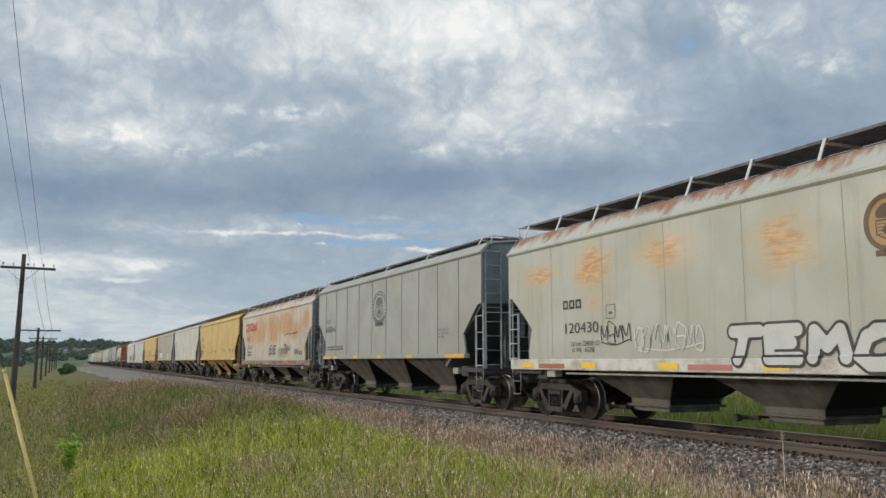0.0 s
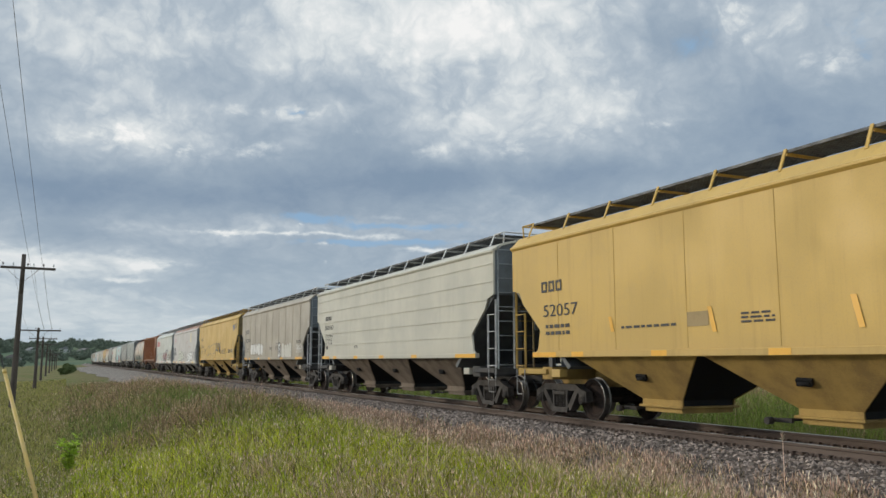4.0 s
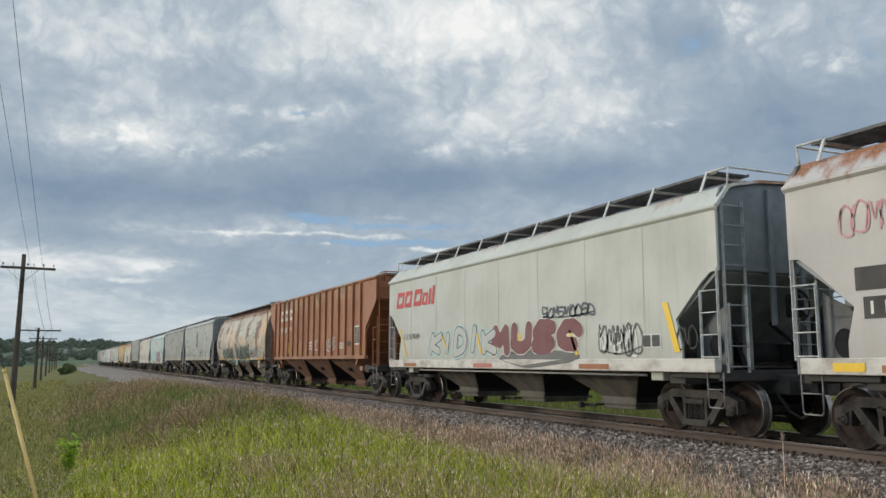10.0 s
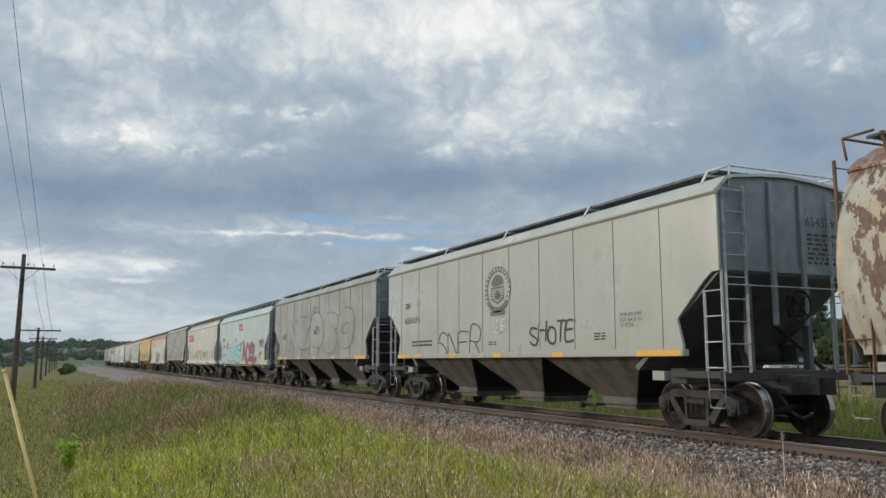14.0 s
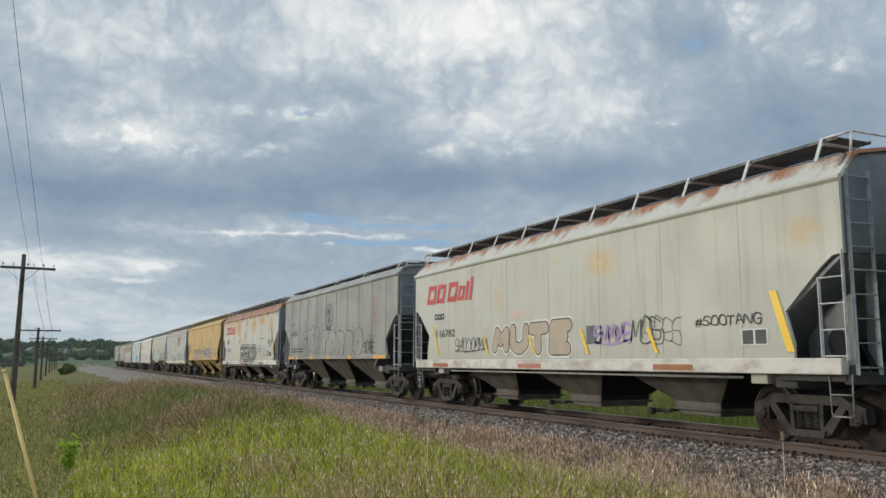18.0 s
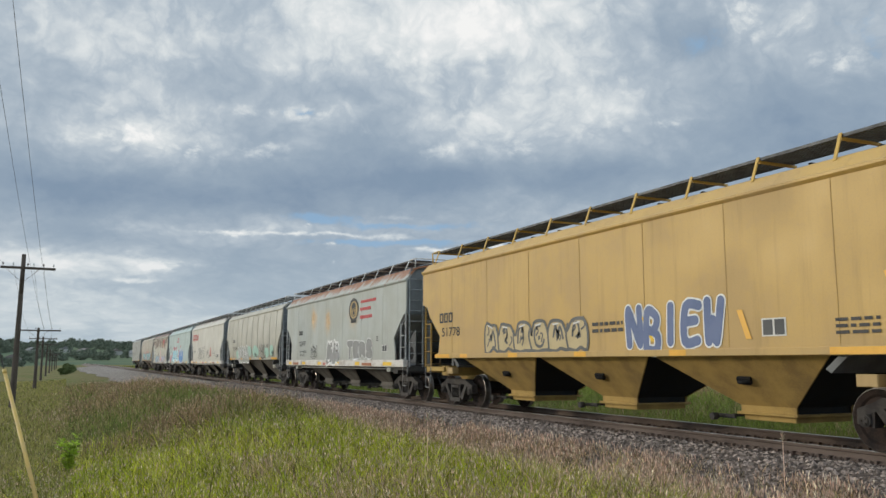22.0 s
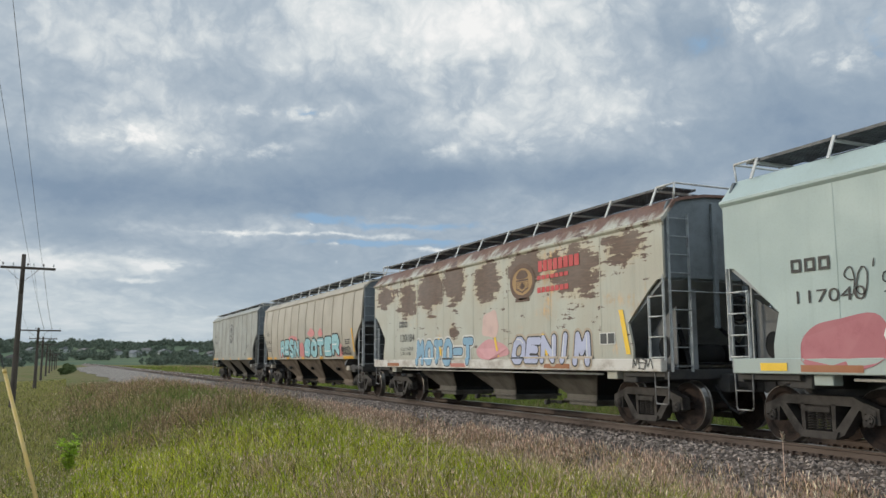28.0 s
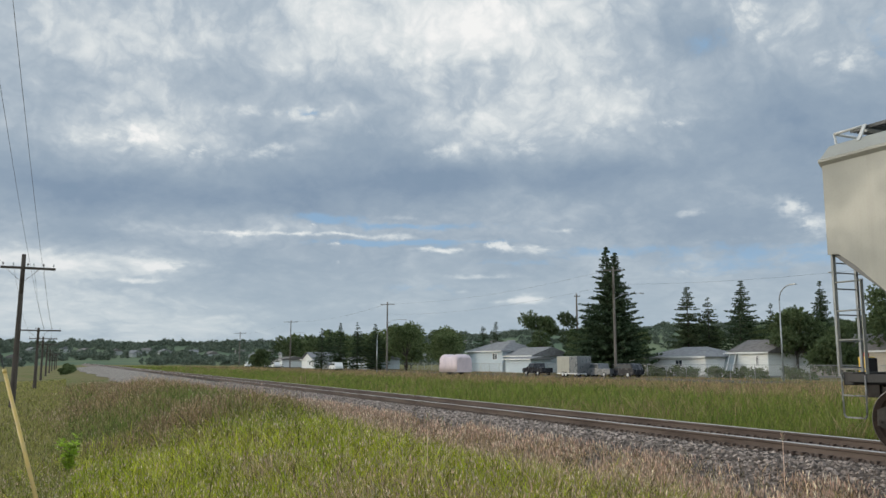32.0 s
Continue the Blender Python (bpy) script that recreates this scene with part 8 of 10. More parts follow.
def piece(i, ya, yb, z0, z1, fill, line, seed, n, back):
    """A large spray-painted piece: one jagged filled shape, outlined, with inner strokes, gaps and glints."""
    rnd = random.Random(seed)
    s = 1 if yb > ya else -1
    h = z1 - z0
    step = (yb - ya) / n
    edge = min(max(0.028, min(abs(step), h) * 0.06), 0.085)
    top, low = [], []
    for k in range(n):
        lean, up = rnd.uniform(-0.08, 0.08), rnd.uniform(0.84, 1.0)
        for u, v in ((0.06, rnd.uniform(0.42, 0.72)), (0.20, up), (0.52, rnd.uniform(0.86, 1.0)), (0.82, up - rnd.uniform(0.0, 0.12)), (0.97, rnd.uniform(0.40, 0.68))):
            top.append((ya + step * (k + u + lean), z0 + h * v))
        for u, v in ((0.08, rnd.uniform(0.0, 0.06)), (0.40, 0.0), (0.62, rnd.uniform(0.02, 0.14)), (0.92, rnd.uniform(0.0, 0.05))):
            low.append((ya + step * (k + u), z0 + h * v))
    shape = rounded(top + list(reversed(low)), 2, True)
    if back is not None:
        under = Flat(i, 0.008)
        under.ribbon(shape, 6 * edge, True)
        under.make("spray_backing", back)
    f = Flat(i, 0.011)
    f.poly(shape)
    base = f.make("spray_fill", fill)
    o = Flat(i, 0.014)
    o.ribbon(shape, 1.7 * edge, True)
    o.make("spray_outline", line, "", base)
    d, g = Flat(i, 0.015), Flat(i, 0.016)
    for k in range(n):
        y = ya + step * k
        cut = [(y + step * rnd.uniform(0.94, 1.04), z0 + h * rnd.uniform(0.6, 0.8)), (y + step * rnd.uniform(0.88, 0.98), z0 + h * 0.45), (y + step * rnd.uniform(0.98, 1.08), z0 + h * 0.04)]
        if k < n - 1:
            d.ribbon(rounded(cut, 4), 1.5 * edge)
        w = STROKES[rnd.randrange(len(STROKES))]
        pts = rounded([(y + step * (0.22 + 0.56 * u), z0 + h * (0.16 + 0.62 * v)) for u, v in w], 4)
        a = rnd.randrange(0, len(pts) // 3)
        d.ribbon(pts[a:a + int(len(pts) * 0.72)], 1.5 * edge)
        for m in range(2):
            u, v = rnd.uniform(0.15, 0.7), rnd.uniform(0.15, 0.6)
            bend = [(y + step * u, z0 + h * v), (y + step * (u + rnd.uniform(0.05, 0.2)), z0 + h * (v + rnd.uniform(0.1, 0.25))), (y + step * (u + rnd.uniform(-0.1, 0.15)), z0 + h * (v + rnd.uniform(0.2, 0.36)))]
            d.ribbon(rounded(bend, 3), 1.0 * edge)
        hole = (y + step * rnd.uniform(0.35, 0.6), z0 + h * rnd.uniform(0.40, 0.70))
        q = rnd.uniform(0.05, 0.09)
        d.poly([(hole[0] - s * h * q, hole[1] - h * q), (hole[0] + s * h * q * 1.2, hole[1] - h * q * 0.5), (hole[0] + s * h * q, hole[1] + h * q * 1.3), (hole[0] - s * h * q * 0.6, hole[1] + h * q)])
        t = [(py + s * 1.6 * edge, pz - 1.5 * edge) for py, pz in top[k * 5 + 1:k * 5 + 3]]
        g.ribbon(t, 0.8 * edge)
    d.make("spray_detail", line, "", base)
    g.make("spray_glint", PALE if fill is not WHITE else GREYFADE, "", base)


# strokes of the sprayed letters on a ten by ten grid: across, up
SKELETON = dict(line.split(None, 1) for line in """
A 00 49 90|23 73
B 00 09 69 87 55 05|55 93 80 00
C 97 69 29 05 12 40 80
D 00 09 69 95 72 00
E 99 09 00 90|05 75
F 99 09 00|05 75
G 97 69 29 05 12 40 80 94 54
H 00 09|90 99|05 95
I 40 49
J 99 93 60 30 02
K 00 09|99 04 90
L 09 00 90
M 00 19 44 89 90
N 00 09 90 99
O 49 17 02 30 70 92 97 69 39
P 00 09 79 96 74 04
R 00 09 79 96 74 04|44 90
S 98 69 29 06 35 64 92 70 30 01
T 09 99|49 40
U 09 02 30 60 92 99
V 09 40 99
W 09 20 45 70 99
X 09 90|99 00
Y 09 44 99|44 40
Z 09 99 00 90
0 49 17 02 30 70 92 97 69 39
2 07 39 79 96 00 90
3 09 79 96 45 93 70 00
9 95 45 07 39 79 95 70
s 75 25 13 82 60 10
' 47 59
# 20 39|60 79|06 96|03 93
* 22 77|27 72|48 41|04 94
. 40 41
- 05 95
""".strip().splitlines())


def letter_strokes(char, y0, step, z0, h, lean, bow, round_=True):
    """The strokes of one letter as curves along the wagon's side."""
    out = []
    for stroke in SKELETON[char].split("|"):
        pts = [(int(c[0]) / 9, int(c[1]) / 9) for c in stroke.split()]
        pts = [(y0 + step * (u + lean * (v - 0.5)), z0 + h * (v + bow * math.sin(3.0 * u))) for u, v in pts]
        out.append(rounded(pts, 4) if round_ and len(pts) > 2 else pts)
    return out


def fat_strokes(i, lift, strokes, w):
    """One flat shape that covers all that lies within half of w of the strokes."""
    f = Flat(i, lift)
    a = np.array([q for pts in strokes for q in pts[:-1]])
    b = np.array([q for pts in strokes for q in pts[1:]])
    cell = max(w / 7.0, 0.012)
    y0, z0 = np.minimum(a, b).min(0) - w / 2 - cell
    y1, z1 = np.maximum(a, b).max(0) + w / 2 + cell
    ny, nz = int((y1 - y0) / cell) + 2, int((z1 - z0) / cell) + 2
    gy, gz = np.meshgrid(y0 + cell * np.arange(ny), z0 + cell * np.arange(nz), indexing="ij")
    p = np.stack([gy, gz], -1)[:, :, None]
    d = b - a
    t = np.clip(((p - a) * d).sum(-1) / np.maximum((d * d).sum(-1), 1e-9), 0, 1)
    far = np.sqrt((((a + t[..., None] * d) - p) ** 2).sum(-1)).min(-1)
    val = w / 2 - far
    for m in range(ny - 1):
        for n in range(nz - 1):
            v = (val[m, n], val[m + 1, n], val[m + 1, n + 1], val[m, n + 1])
            if max(v) <= 0:
                continue
            c = ((gy[m, n], gz[m, n]), (gy[m + 1, n], gz[m, n]), (gy[m + 1, n], gz[m, n + 1]), (gy[m, n], gz[m, n + 1]))
            if min(v) > 0:
                f.poly(c)
                continue
            pts = []
            for k in range(4):
                j = (k + 1) % 4
                if v[k] > 0:
                    pts.append(c[k])
                if (v[k] > 0) != (v[j] > 0):
                    u = v[k] / (v[k] - v[j])
                    pts.append((c[k][0] + u * (c[j][0] - c[k][0]), c[k][1] + u * (c[j][1] - c[k][1])))
            f.poly(pts)
    return f


def word(i, ya, yb, z0, z1, text, fill, line, slant=0.0, back=None, fat=0.30, edge=0.035, seed=1, wild=0.10, shine=None, round_=True):
    """A sprayed word: fat outlined letters that jostle each other, each one a part with its fill."""
    rnd = random.Random(seed)
    n = len(text)
    step = (yb - ya) / n
    s = 1 if yb > ya else -1
    h = z1 - z0
    w = fat * min(abs(step), h)
    for k, char in enumerate(text):
        lo, hi = rnd.uniform(0, wild) * h, rnd.uniform(0, wild) * h
        m = w / 2 + edge * 0.6
        strokes = letter_strokes(char, ya + step * k + s * m, step - s * 2 * m, z0 + lo + m, h - lo - hi - 2 * m, slant + rnd.uniform(-1.2, 1.2) * wild, rnd.uniform(-0.5, 0.5) * wild, round_)
        up = 0.0008 * (k % 3)
        if back is not None:
            fat_strokes(i, 0.0070 + up, strokes, w + 5.5 * edge).make("spray_halo", back)
        base = fat_strokes(i, 0.0105 + up, strokes, w + 2 * edge).make("spray_letter", line)
        fat_strokes(i, 0.0140 + up, strokes, w).make("spray_fill", fill, "", base)
        if shine is not None:
            pts = [(y - s * w * 0.22, z + w * 0.20) for y, z in strokes[0]]
            cut = max(2, len(pts) // 3)
            fat_strokes(i, 0.0175 + up, [pts[-cut:]], w * 0.16).make("spray_glint", shine, "", base)


def scrawl(i, ya, yb, z0, z1, text, material, seed, bold=0.0):
    """A hand-sprayed tag in thin leaning letters, each one a part."""
    rnd = random.Random(seed)
    n = len(text)
    step = (yb - ya) / n
    h = z1 - z0
    for k, char in enumerate(text):
        strokes = letter_strokes(char, ya + step * (k + rnd.uniform(0.0, 0.10)), step * 0.84, z0 + h * rnd.uniform(-0.10, 0.10), h * rnd.uniform(0.85, 1.12), rnd.uniform(-0.15, 0.25), rnd.uniform(-0.08, 0.08))
        fat_strokes(i, 0.012, strokes, 0.022 + bold).make("spray_tag", material)


def star(i, y, z, r, material):
    """A five-pointed sprayed star."""
    f = Flat(i, 0.021)
    ring = [(y + (r if k % 2 == 0 else 0.42 * r) * math.sin(0.628 * k + 0.2), z + (r if k % 2 == 0 else 0.42 * r) * math.cos(0.628 * k + 0.2)) for k in range(10)]
    for k in range(10):
        f.poly([(y, z), ring[k], ring[(k + 1) % 10]])
    f.make("spray_star", material)


def sprayed_bulb(i, y, z, r, material):
    """A round scrawl on a hatched neck with two legs."""
    f = Flat(i, 0.013)
    w = 0.026
    f.ribbon([(y + r * 0.95 * math.cos(6.283 * k / 24), z + r * math.sin(6.283 * k / 24)) for k in range(24)], w, True)
    f.make("spray_tag", material)
    for strokes in ([(0.10, 0.75), (0.18, 0.0), (-0.05, -0.95)], [(0.45, 0.30), (0.30, -0.30), (0.05, -0.90)], [(0.40, -1.10), (-0.50, -0.85)], [(0.45, -1.30), (-0.45, -1.05)], [(0.35, -1.48), (-0.40, -1.25)],
                    [(-0.02, -1.45), (0.10, -2.10), (-0.05, -2.60)], [(-0.10, -1.40), (-0.45, -1.75), (-0.95, -2.05)]):
        g = Flat(i, 0.0135)
        g.ribbon(rounded([(y + u * r, z + v * r) for u, v in strokes], 4), w)
        g.make("spray_tag", material)


def blob(i, ya, yb, z0, z1, material, seed):
    """A cloudy patch of spray paint."""
    rnd = random.Random(seed)
    f = Flat(i, 0.006)
    yc, zc = (ya + yb) / 2, (z0 + z1) / 2
    pts = []
    for k in range(9):
        a = 6.283 * k / 9
        q = rnd.uniform(0.75, 1.15)
        pts.append((yc + abs(yb - ya) / 2 * q * math.cos(a), zc + (z1 - z0) / 2 * q * math.sin(a)))
    f.poly(rounded(pts, 4, True))
    f.make("spray_patch", material)


def emblem(i, ya, yb, z0, z1, material, fill):
    """A company badge as plain shapes: an oval ring, a shield, a ribbon."""
    yc, zc, a, b = (ya + yb) / 2, z0 + (z1 - z0) * 0.55, abs(yb - ya) / 2, (z1 - z0) * 0.45
    if fill is not None:
        g = Flat(i, 0.008)
        g.poly([(yc + a * math.cos(6.283 * k / 28), zc + b * math.sin(6.283 * k / 28)) for k in range(28)])
        g.make("emblem_ground", fill)
    f = Flat(i, 0.013)
    f.ribbon([(yc + a * 0.90 * math.cos(6.283 * k / 32), zc + b * 0.92 * math.sin(6.283 * k / 32)) for k in range(32)], a * 0.20, True)
    f.poly(rounded([(yc - a * 0.42, zc + b * 0.22), (yc - a * 0.30, zc + b * 0.58), (yc + a * 0.10, zc + b * 0.66), (yc + a * 0.44, zc + b * 0.40), (yc + a * 0.34, zc + b * 0.16)], 4, True))
    f.ribbon([(yc - a * 0.46, zc + b * 0.08), (yc + a * 0.46, zc + b * 0.08), (yc + a * 0.46, zc - b * 0.40), (yc, zc - b * 0.62), (yc - a * 0.46, zc - b * 0.40)], a * 0.07, True)
    for k in range(4):
        f.rect(yc - a * 0.40, yc + a * 0.40, zc - b * (0.04 + 0.12 * k) - b * 0.02, zc - b * (0.04 + 0.12 * k) + b * 0.01)
    f.poly([(yc, zc - b * 0.02), (yc - a * 0.24, zc - b * 0.30), (yc, zc - b * 0.46), (yc + a * 0.24, zc - b * 0.30)])
    f.rect(yc - a * 0.55, yc + a * 0.55, z0 + (z1 - z0) * 0.03, z0 + (z1 - z0) * 0.12)
    base = f.make("emblem", material)
    if fill is None:
        g = Flat(i, 0.016)
        for k in range(19):
            t = -0.55 + 4.25 * k / 18
            cy, cz = math.cos(t), math.sin(t)
            g.ribbon([(yc + a * 0.84 * cy, zc + b * 0.86 * cz), (yc + a * 0.96 * cy, zc + b * 0.98 * cz)], a * 0.075)
        g.make("ring_bars", GREYPATCH, "", base)


def plate(i, ya, yb, z0, z1, frame_paint):
    """A dark consolidated stencil panel of two fields in a pale border."""
    f = Flat(i, 0.009)
    f.rect(ya, yb, z0, z1)
    base = f.make("stencil_panel", frame_paint)
    g = Flat(i, 0.013)
    d = (yb - ya)
    for a, b in ((0.06, 0.46), (0.54, 0.94)):
        g.rect(ya + d * a, ya + d * b, z0 + (z1 - z0) * 0.08, z0 + (z1 - z0) * 0.92)
    g.make("panel_field", PANEL, "", base)


def patch(i, ya, yb, z0, z1, material):
    f = Flat(i, 0.007)
    if material is GREYINK:
        f.ribbon([(ya, z0), (yb, z0), (yb, z1), (ya, z1)], 0.022, True)
        f.rect(ya + (yb - ya) * 0.3, ya + (yb - ya) * 0.7, z0 + (z1 - z0) * 0.3, z0 + (z1 - z0) * 0.5)
    else:
        f.rect(ya, yb, z0, z1)
    f.make("paint_patch", material)


def stripe(i, ya, za, yb, zb, w, material):
    """A bright reflective strip stuck on at a slant."""
    f = Flat(i, 0.014)
    f.poly([(ya + w / 2, za), (ya - w / 2, za), (yb - w / 2, zb), (yb + w / 2, zb)])
    f.make("reflective_strip", material)


number(0, 5.00, 3.97, 1.61, 1.71, "Ld Lmt 224800 LO", INK)
number(0, 4.96, 4.15, 1.48, 1.58, "Lt Wt   61200", INK)
number(6, 6.68, 5.89, 1.97, 2.07, "LD LMT 224100", INK)
number(6, 6.68, 5.84, 1.82, 1.92, "LT WT   61900", INK)
number(18, 5.24, 4.08, 1.67, 1.77, "Ld Lmt 224700 LO", INK)
number(18, 5.21, 4.38, 1.52, 1.62, "Lt Wt   61300", INK)
number(22, 5.21, 4.14, 1.63, 1.73, "Ld Lmt 224600 LO", INK)
number(22, 5.19, 4.36, 1.48, 1.58, "Lt Wt   61400", INK)
number(24, 6.04, 5.29, 1.80, 1.89, "LD LMT 226700", INK)
number(24, 5.98, 5.26, 1.62, 1.71, "LT WT   59300", INK)
number(24, 4.86, 4.30, 1.80, 1.89, "102800 KG", INK)
number(24, 4.78, 4.28, 1.65, 1.74, "26900 KG", INK)
number(5, 6.47, 5.56, 1.95, 2.05, "LD LMT 225400", INK)
number(5, 6.43, 5.51, 1.80, 1.90, "LT WT   60600", INK)
number(5, 2.07, 1.62, 2.12, 2.23, "WARNING", GREYINK)
mark(0, 5.31, 4.57, 2.40, 2.60, 3, INK, 0)
number(0, 5.22, 4.00, 1.88, 2.10, "120430", INK)
patch(0, 3.72, 3.43, 2.14, 2.41, GREYINK)
emblem(0, -2.25, -2.96, 2.66, 3.52, UMBER, OCHRE)
word(0, 0.47, -3.60, 1.14, 1.96, "TEMOK", SILVER, INK, 0.10, None, 0.24, 0.045, 11, 0.16, None, False)
tag(0, 3.91, 2.98, 1.63, 2.05, INK, 0.03, 1)
tag(0, 2.81, 0.97, 1.51, 1.97, PALE, 0.03, 2)
emblem(1, 0.83, -0.65, 2.46, 3.69, GREYINK, None)
number(1, 6.51, 5.08, 2.47, 2.68, "653547", INK)
lines(1, -4.82, -5.66, 2.09, ("EX W 10-8  H 9-9", "E W   8-4  H 15-1", "CU FT 5431"), INK)
stencil(1, 6.26, 4.11, 1.71, 1.91, 2, INK)
mark(1, 6.42, 5.78, 2.85, 2.96, 2, GREYINK, 0)
mark(2, 6.85, 3.86, 3.01, 3.50, 6, RED, 0.25)
number(2, 6.17, 4.98, 1.99, 2.20, "115735", INK)
tag(2, 6.32, 5.49, 2.47, 2.64, INK, 0.035, 3)
stencil(2, 6.02, 4.91, 1.58, 1.87, 2, INK)
stripe(2, 3.53, 1.88, 3.41, 1.46, 0.10, SAFETY)
stripe(2, 0.63, 1.87, 0.43, 1.48, 0.10, SAFETY)
stripe(2, -1.31, 1.90, -1.48, 1.47, 0.10, SAFETY)
stripe(2, -4.60, 1.86, -4.78, 1.44, 0.10, SAFETY)
stripe(2, 6.32, 2.24, 6.06, 1.50, 0.10, SAFETY)
stripe(2, -6.47, 2.32, -6.79, 1.44, 0.15, SAFETY)
scrawl(2, 0.40, -1.08, 1.66, 2.04, "CEHSE", INK, 4, 0.035)
tag(2, -1.72, -3.32, 1.49, 1.97, OLIVE, 0.05, 5)
scrawl(2, -2.84, -3.70, 1.68, 2.06, "ZENK", INK, 6, 0.015)
scrawl(2, -3.75, -4.28, 1.84, 2.00, "BUFF", INK, 7)
tag(2, -4.87, -5.66, 1.55, 1.91, SLATEINK, 0.04, 8)
plate(2, -5.78, -6.33, 1.56, 1.80, PALE)
for ya, yb, z in ((-2.93, -3.10, 2.60), (-3.30, -3.75, 2.62), (-3.85, -4.40, 2.60), (-4.45, -5.10, 2.62), (-5.15, -5.40, 2.64)):
    blob(2, ya, yb, z - 0.05, z + 0.05, UMBER, int(ya * 100))
mark(3, 6.90, 6.00, 2.83, 3.09, 3, INK, 0)
number(3, 6.81, 5.43, 2.28, 2.55, "52057", INK)
stencil(3, 6.72, 5.75, 1.84, 2.14, 2, INK)
patch(3, 2.07, 1.52, 1.89, 2.14, TANINK)
patch(3, -2.92, -3.47, 1.88, 2.14, TANINK)
plate(3, -6.22, -6.62, 1.87, 2.12, PALE)
stencil(3, -5.00, -5.61, 1.86, 2.12, 3, INK)
stencil(3, 3.93, 2.29, 1.90, 1.99, 1, INK)
stencil(3, 0.78, 0.08, 1.89, 2.09, 3, INK)
stripe(3, 4.29, 2.17, 4.21, 1.87, 0.10, AMBER)
stripe(3, 1.49, 2.21, 1.38, 1.78, 0.10, AMBER)
stripe(3, -1.32, 2.21, -1.43, 1.75, 0.10, AMBER)
stripe(3, -4.17, 2.17, -4.29, 1.76, 0.10, AMBER)
stripe(3, -6.89, 2.66, -7.14, 1.75, 0.16, AMBER)
mark(4, 6.86, 5.99, 2.95, 3.12, 4, INK, 0)
number(4, 6.86, 5.69, 2.57, 2.75, "550162", INK)
number(4, 6.81, 5.75, 2.27, 2.38, "LD LMT 224600 LO", INK)
number(4, 6.77, 5.88, 2.11, 2.21, "LT WT 61400", INK)
number(4, 6.72, 5.87, 1.96, 2.06, "CU FT 5459", INK)
patch(4, 6.69, 6.44, 1.77, 1.91, INK)
stencil(4, 3.04, 2.60, 1.77, 1.88, 4, INK)
mark(5, 6.71, 5.54, 2.89, 3.12, 4, GREYINK, 0)
number(5, 6.66, 5.06, 2.38, 2.59, "353958", INK)
word(5, 4.93, 1.69, 1.62, 2.31, "EMOES", PALE, INK, 0.0, None, 0.38, 0.02, 12, 0.16)
piece(5, -1.82, -2.48, 1.48, 2.22, PALE, INK, 13, 1, None)
piece(5, -2.66, -4.60, 1.45, 2.15, WHITEFADE, WHITEFADE, 14, 4, None)
tag(5, -5.54, -6.68, 1.71, 2.05, PALE, 0.04, 9)
stencil(5, -5.54, -6.32, 2.13, 2.27, 3, INK)
stencil(5, 0.08, -0.54, 1.85, 2.04, 3, INK)
number(5, -1.38, -1.88, 2.14, 2.24, "WARNING", GREYINK)
stencil(5, -1.30, -1.95, 1.86, 2.08, 4, GREYINK)
number(5, 0.95, 0.05, 1.415, 1.475, "VENT CAR WHEN UNLOADING", GREYINK)
stripe(5, -7.54, 3.14, -7.60, 2.81, 0.05, PALE)
lines(6, -0.60, -1.15, 1.95, ("Do Not Move Car",), INK)
mark(6, 6.95, 6.08, 2.86, 3.08, 3, INK, 0)
number(6, 6.95, 5.63, 2.29, 2.58, "51641", INK)
word(6, 3.95, -0.05, 1.66, 2.52, "OKER", YELLOW, SLATEINK, 0.05, None, 0.38, 0.030, 10, 0.16)
tag(6, -0.08, -2.04, 2.04, 2.64, SLATEINK, 0.06, 12)
tag(6, -1.44, -2.22, 1.83, 2.13, INK, 0.04, 13)
tag(6, -6.62, -7.23, 3.32, 3.66, BLUE, 0.06, 14)
tag(6, -7.28, -7.98, 3.38, 3.72, INK, 0.035, 15)
tag(6, 5.33, 4.22, 1.90, 2.26, INK, 0.03, 16)
tag(6, -3.22, -4.36, 1.83, 2.15, INK, 0.03, 17)
tag(6, -5.50, -6.06, 1.85, 2.04, INK, 0.035, 18)
plate(6, -6.12, -6.50, 1.87, 2.10, PALE)
patch(6, -2.50, -3.05, 1.82, 2.09, TANINK)
stencil(6, -4.93, -5.56, 1.83, 2.09, 3, INK)
stripe(6, 4.42, 2.27, 4.32, 1.85, 0.10, SAFETY)
stripe(6, -1.20, 2.23, -1.34, 1.81, 0.10, SAFETY)
stripe(6, -4.03, 2.20, -4.13, 1.78, 0.10, SAFETY)
stripe(6, -6.76, 2.68, -6.93, 1.76, 0.13, TANINK)
patch(7, 6.90, 5.90, 2.25, 2.57, INK)
patch(7, 6.79, 5.33, 1.86, 2.16, INK)
number(7, 6.68, 5.46, 1.92, 2.10, "117214", PALE)
word(7, 3.42, 0.25, 1.20, 2.25, "ESAY", LIME, INK, 0.0, None, 0.28, 0.032, 15, 0.10, None, False)
piece(7, 0.20, -0.32, 1.50, 2.05, LIME, INK, 15, 1, None)
scrawl(7, -1.00, -1.75, 1.86, 2.14, "MUL", INK, 19)
scrawl(7, -1.35, -2.47, 1.62, 1.86, "CREW..", INK, 20)
word(7, -2.72, -5.60, 1.11, 2.05, "SDER", WHITE, INK, 0.0, None, 0.3, 0.03, 16, 0.12)
scrawl(7, -5.00, -5.85, 1.84, 2.11, "DZE*", INK, 21)
tag(7, -6.14, -6.53, 1.83, 2.12, INK, 0.03, 21)
plate(7, -5.92, -6.38, 1.55, 1.77, PALE)
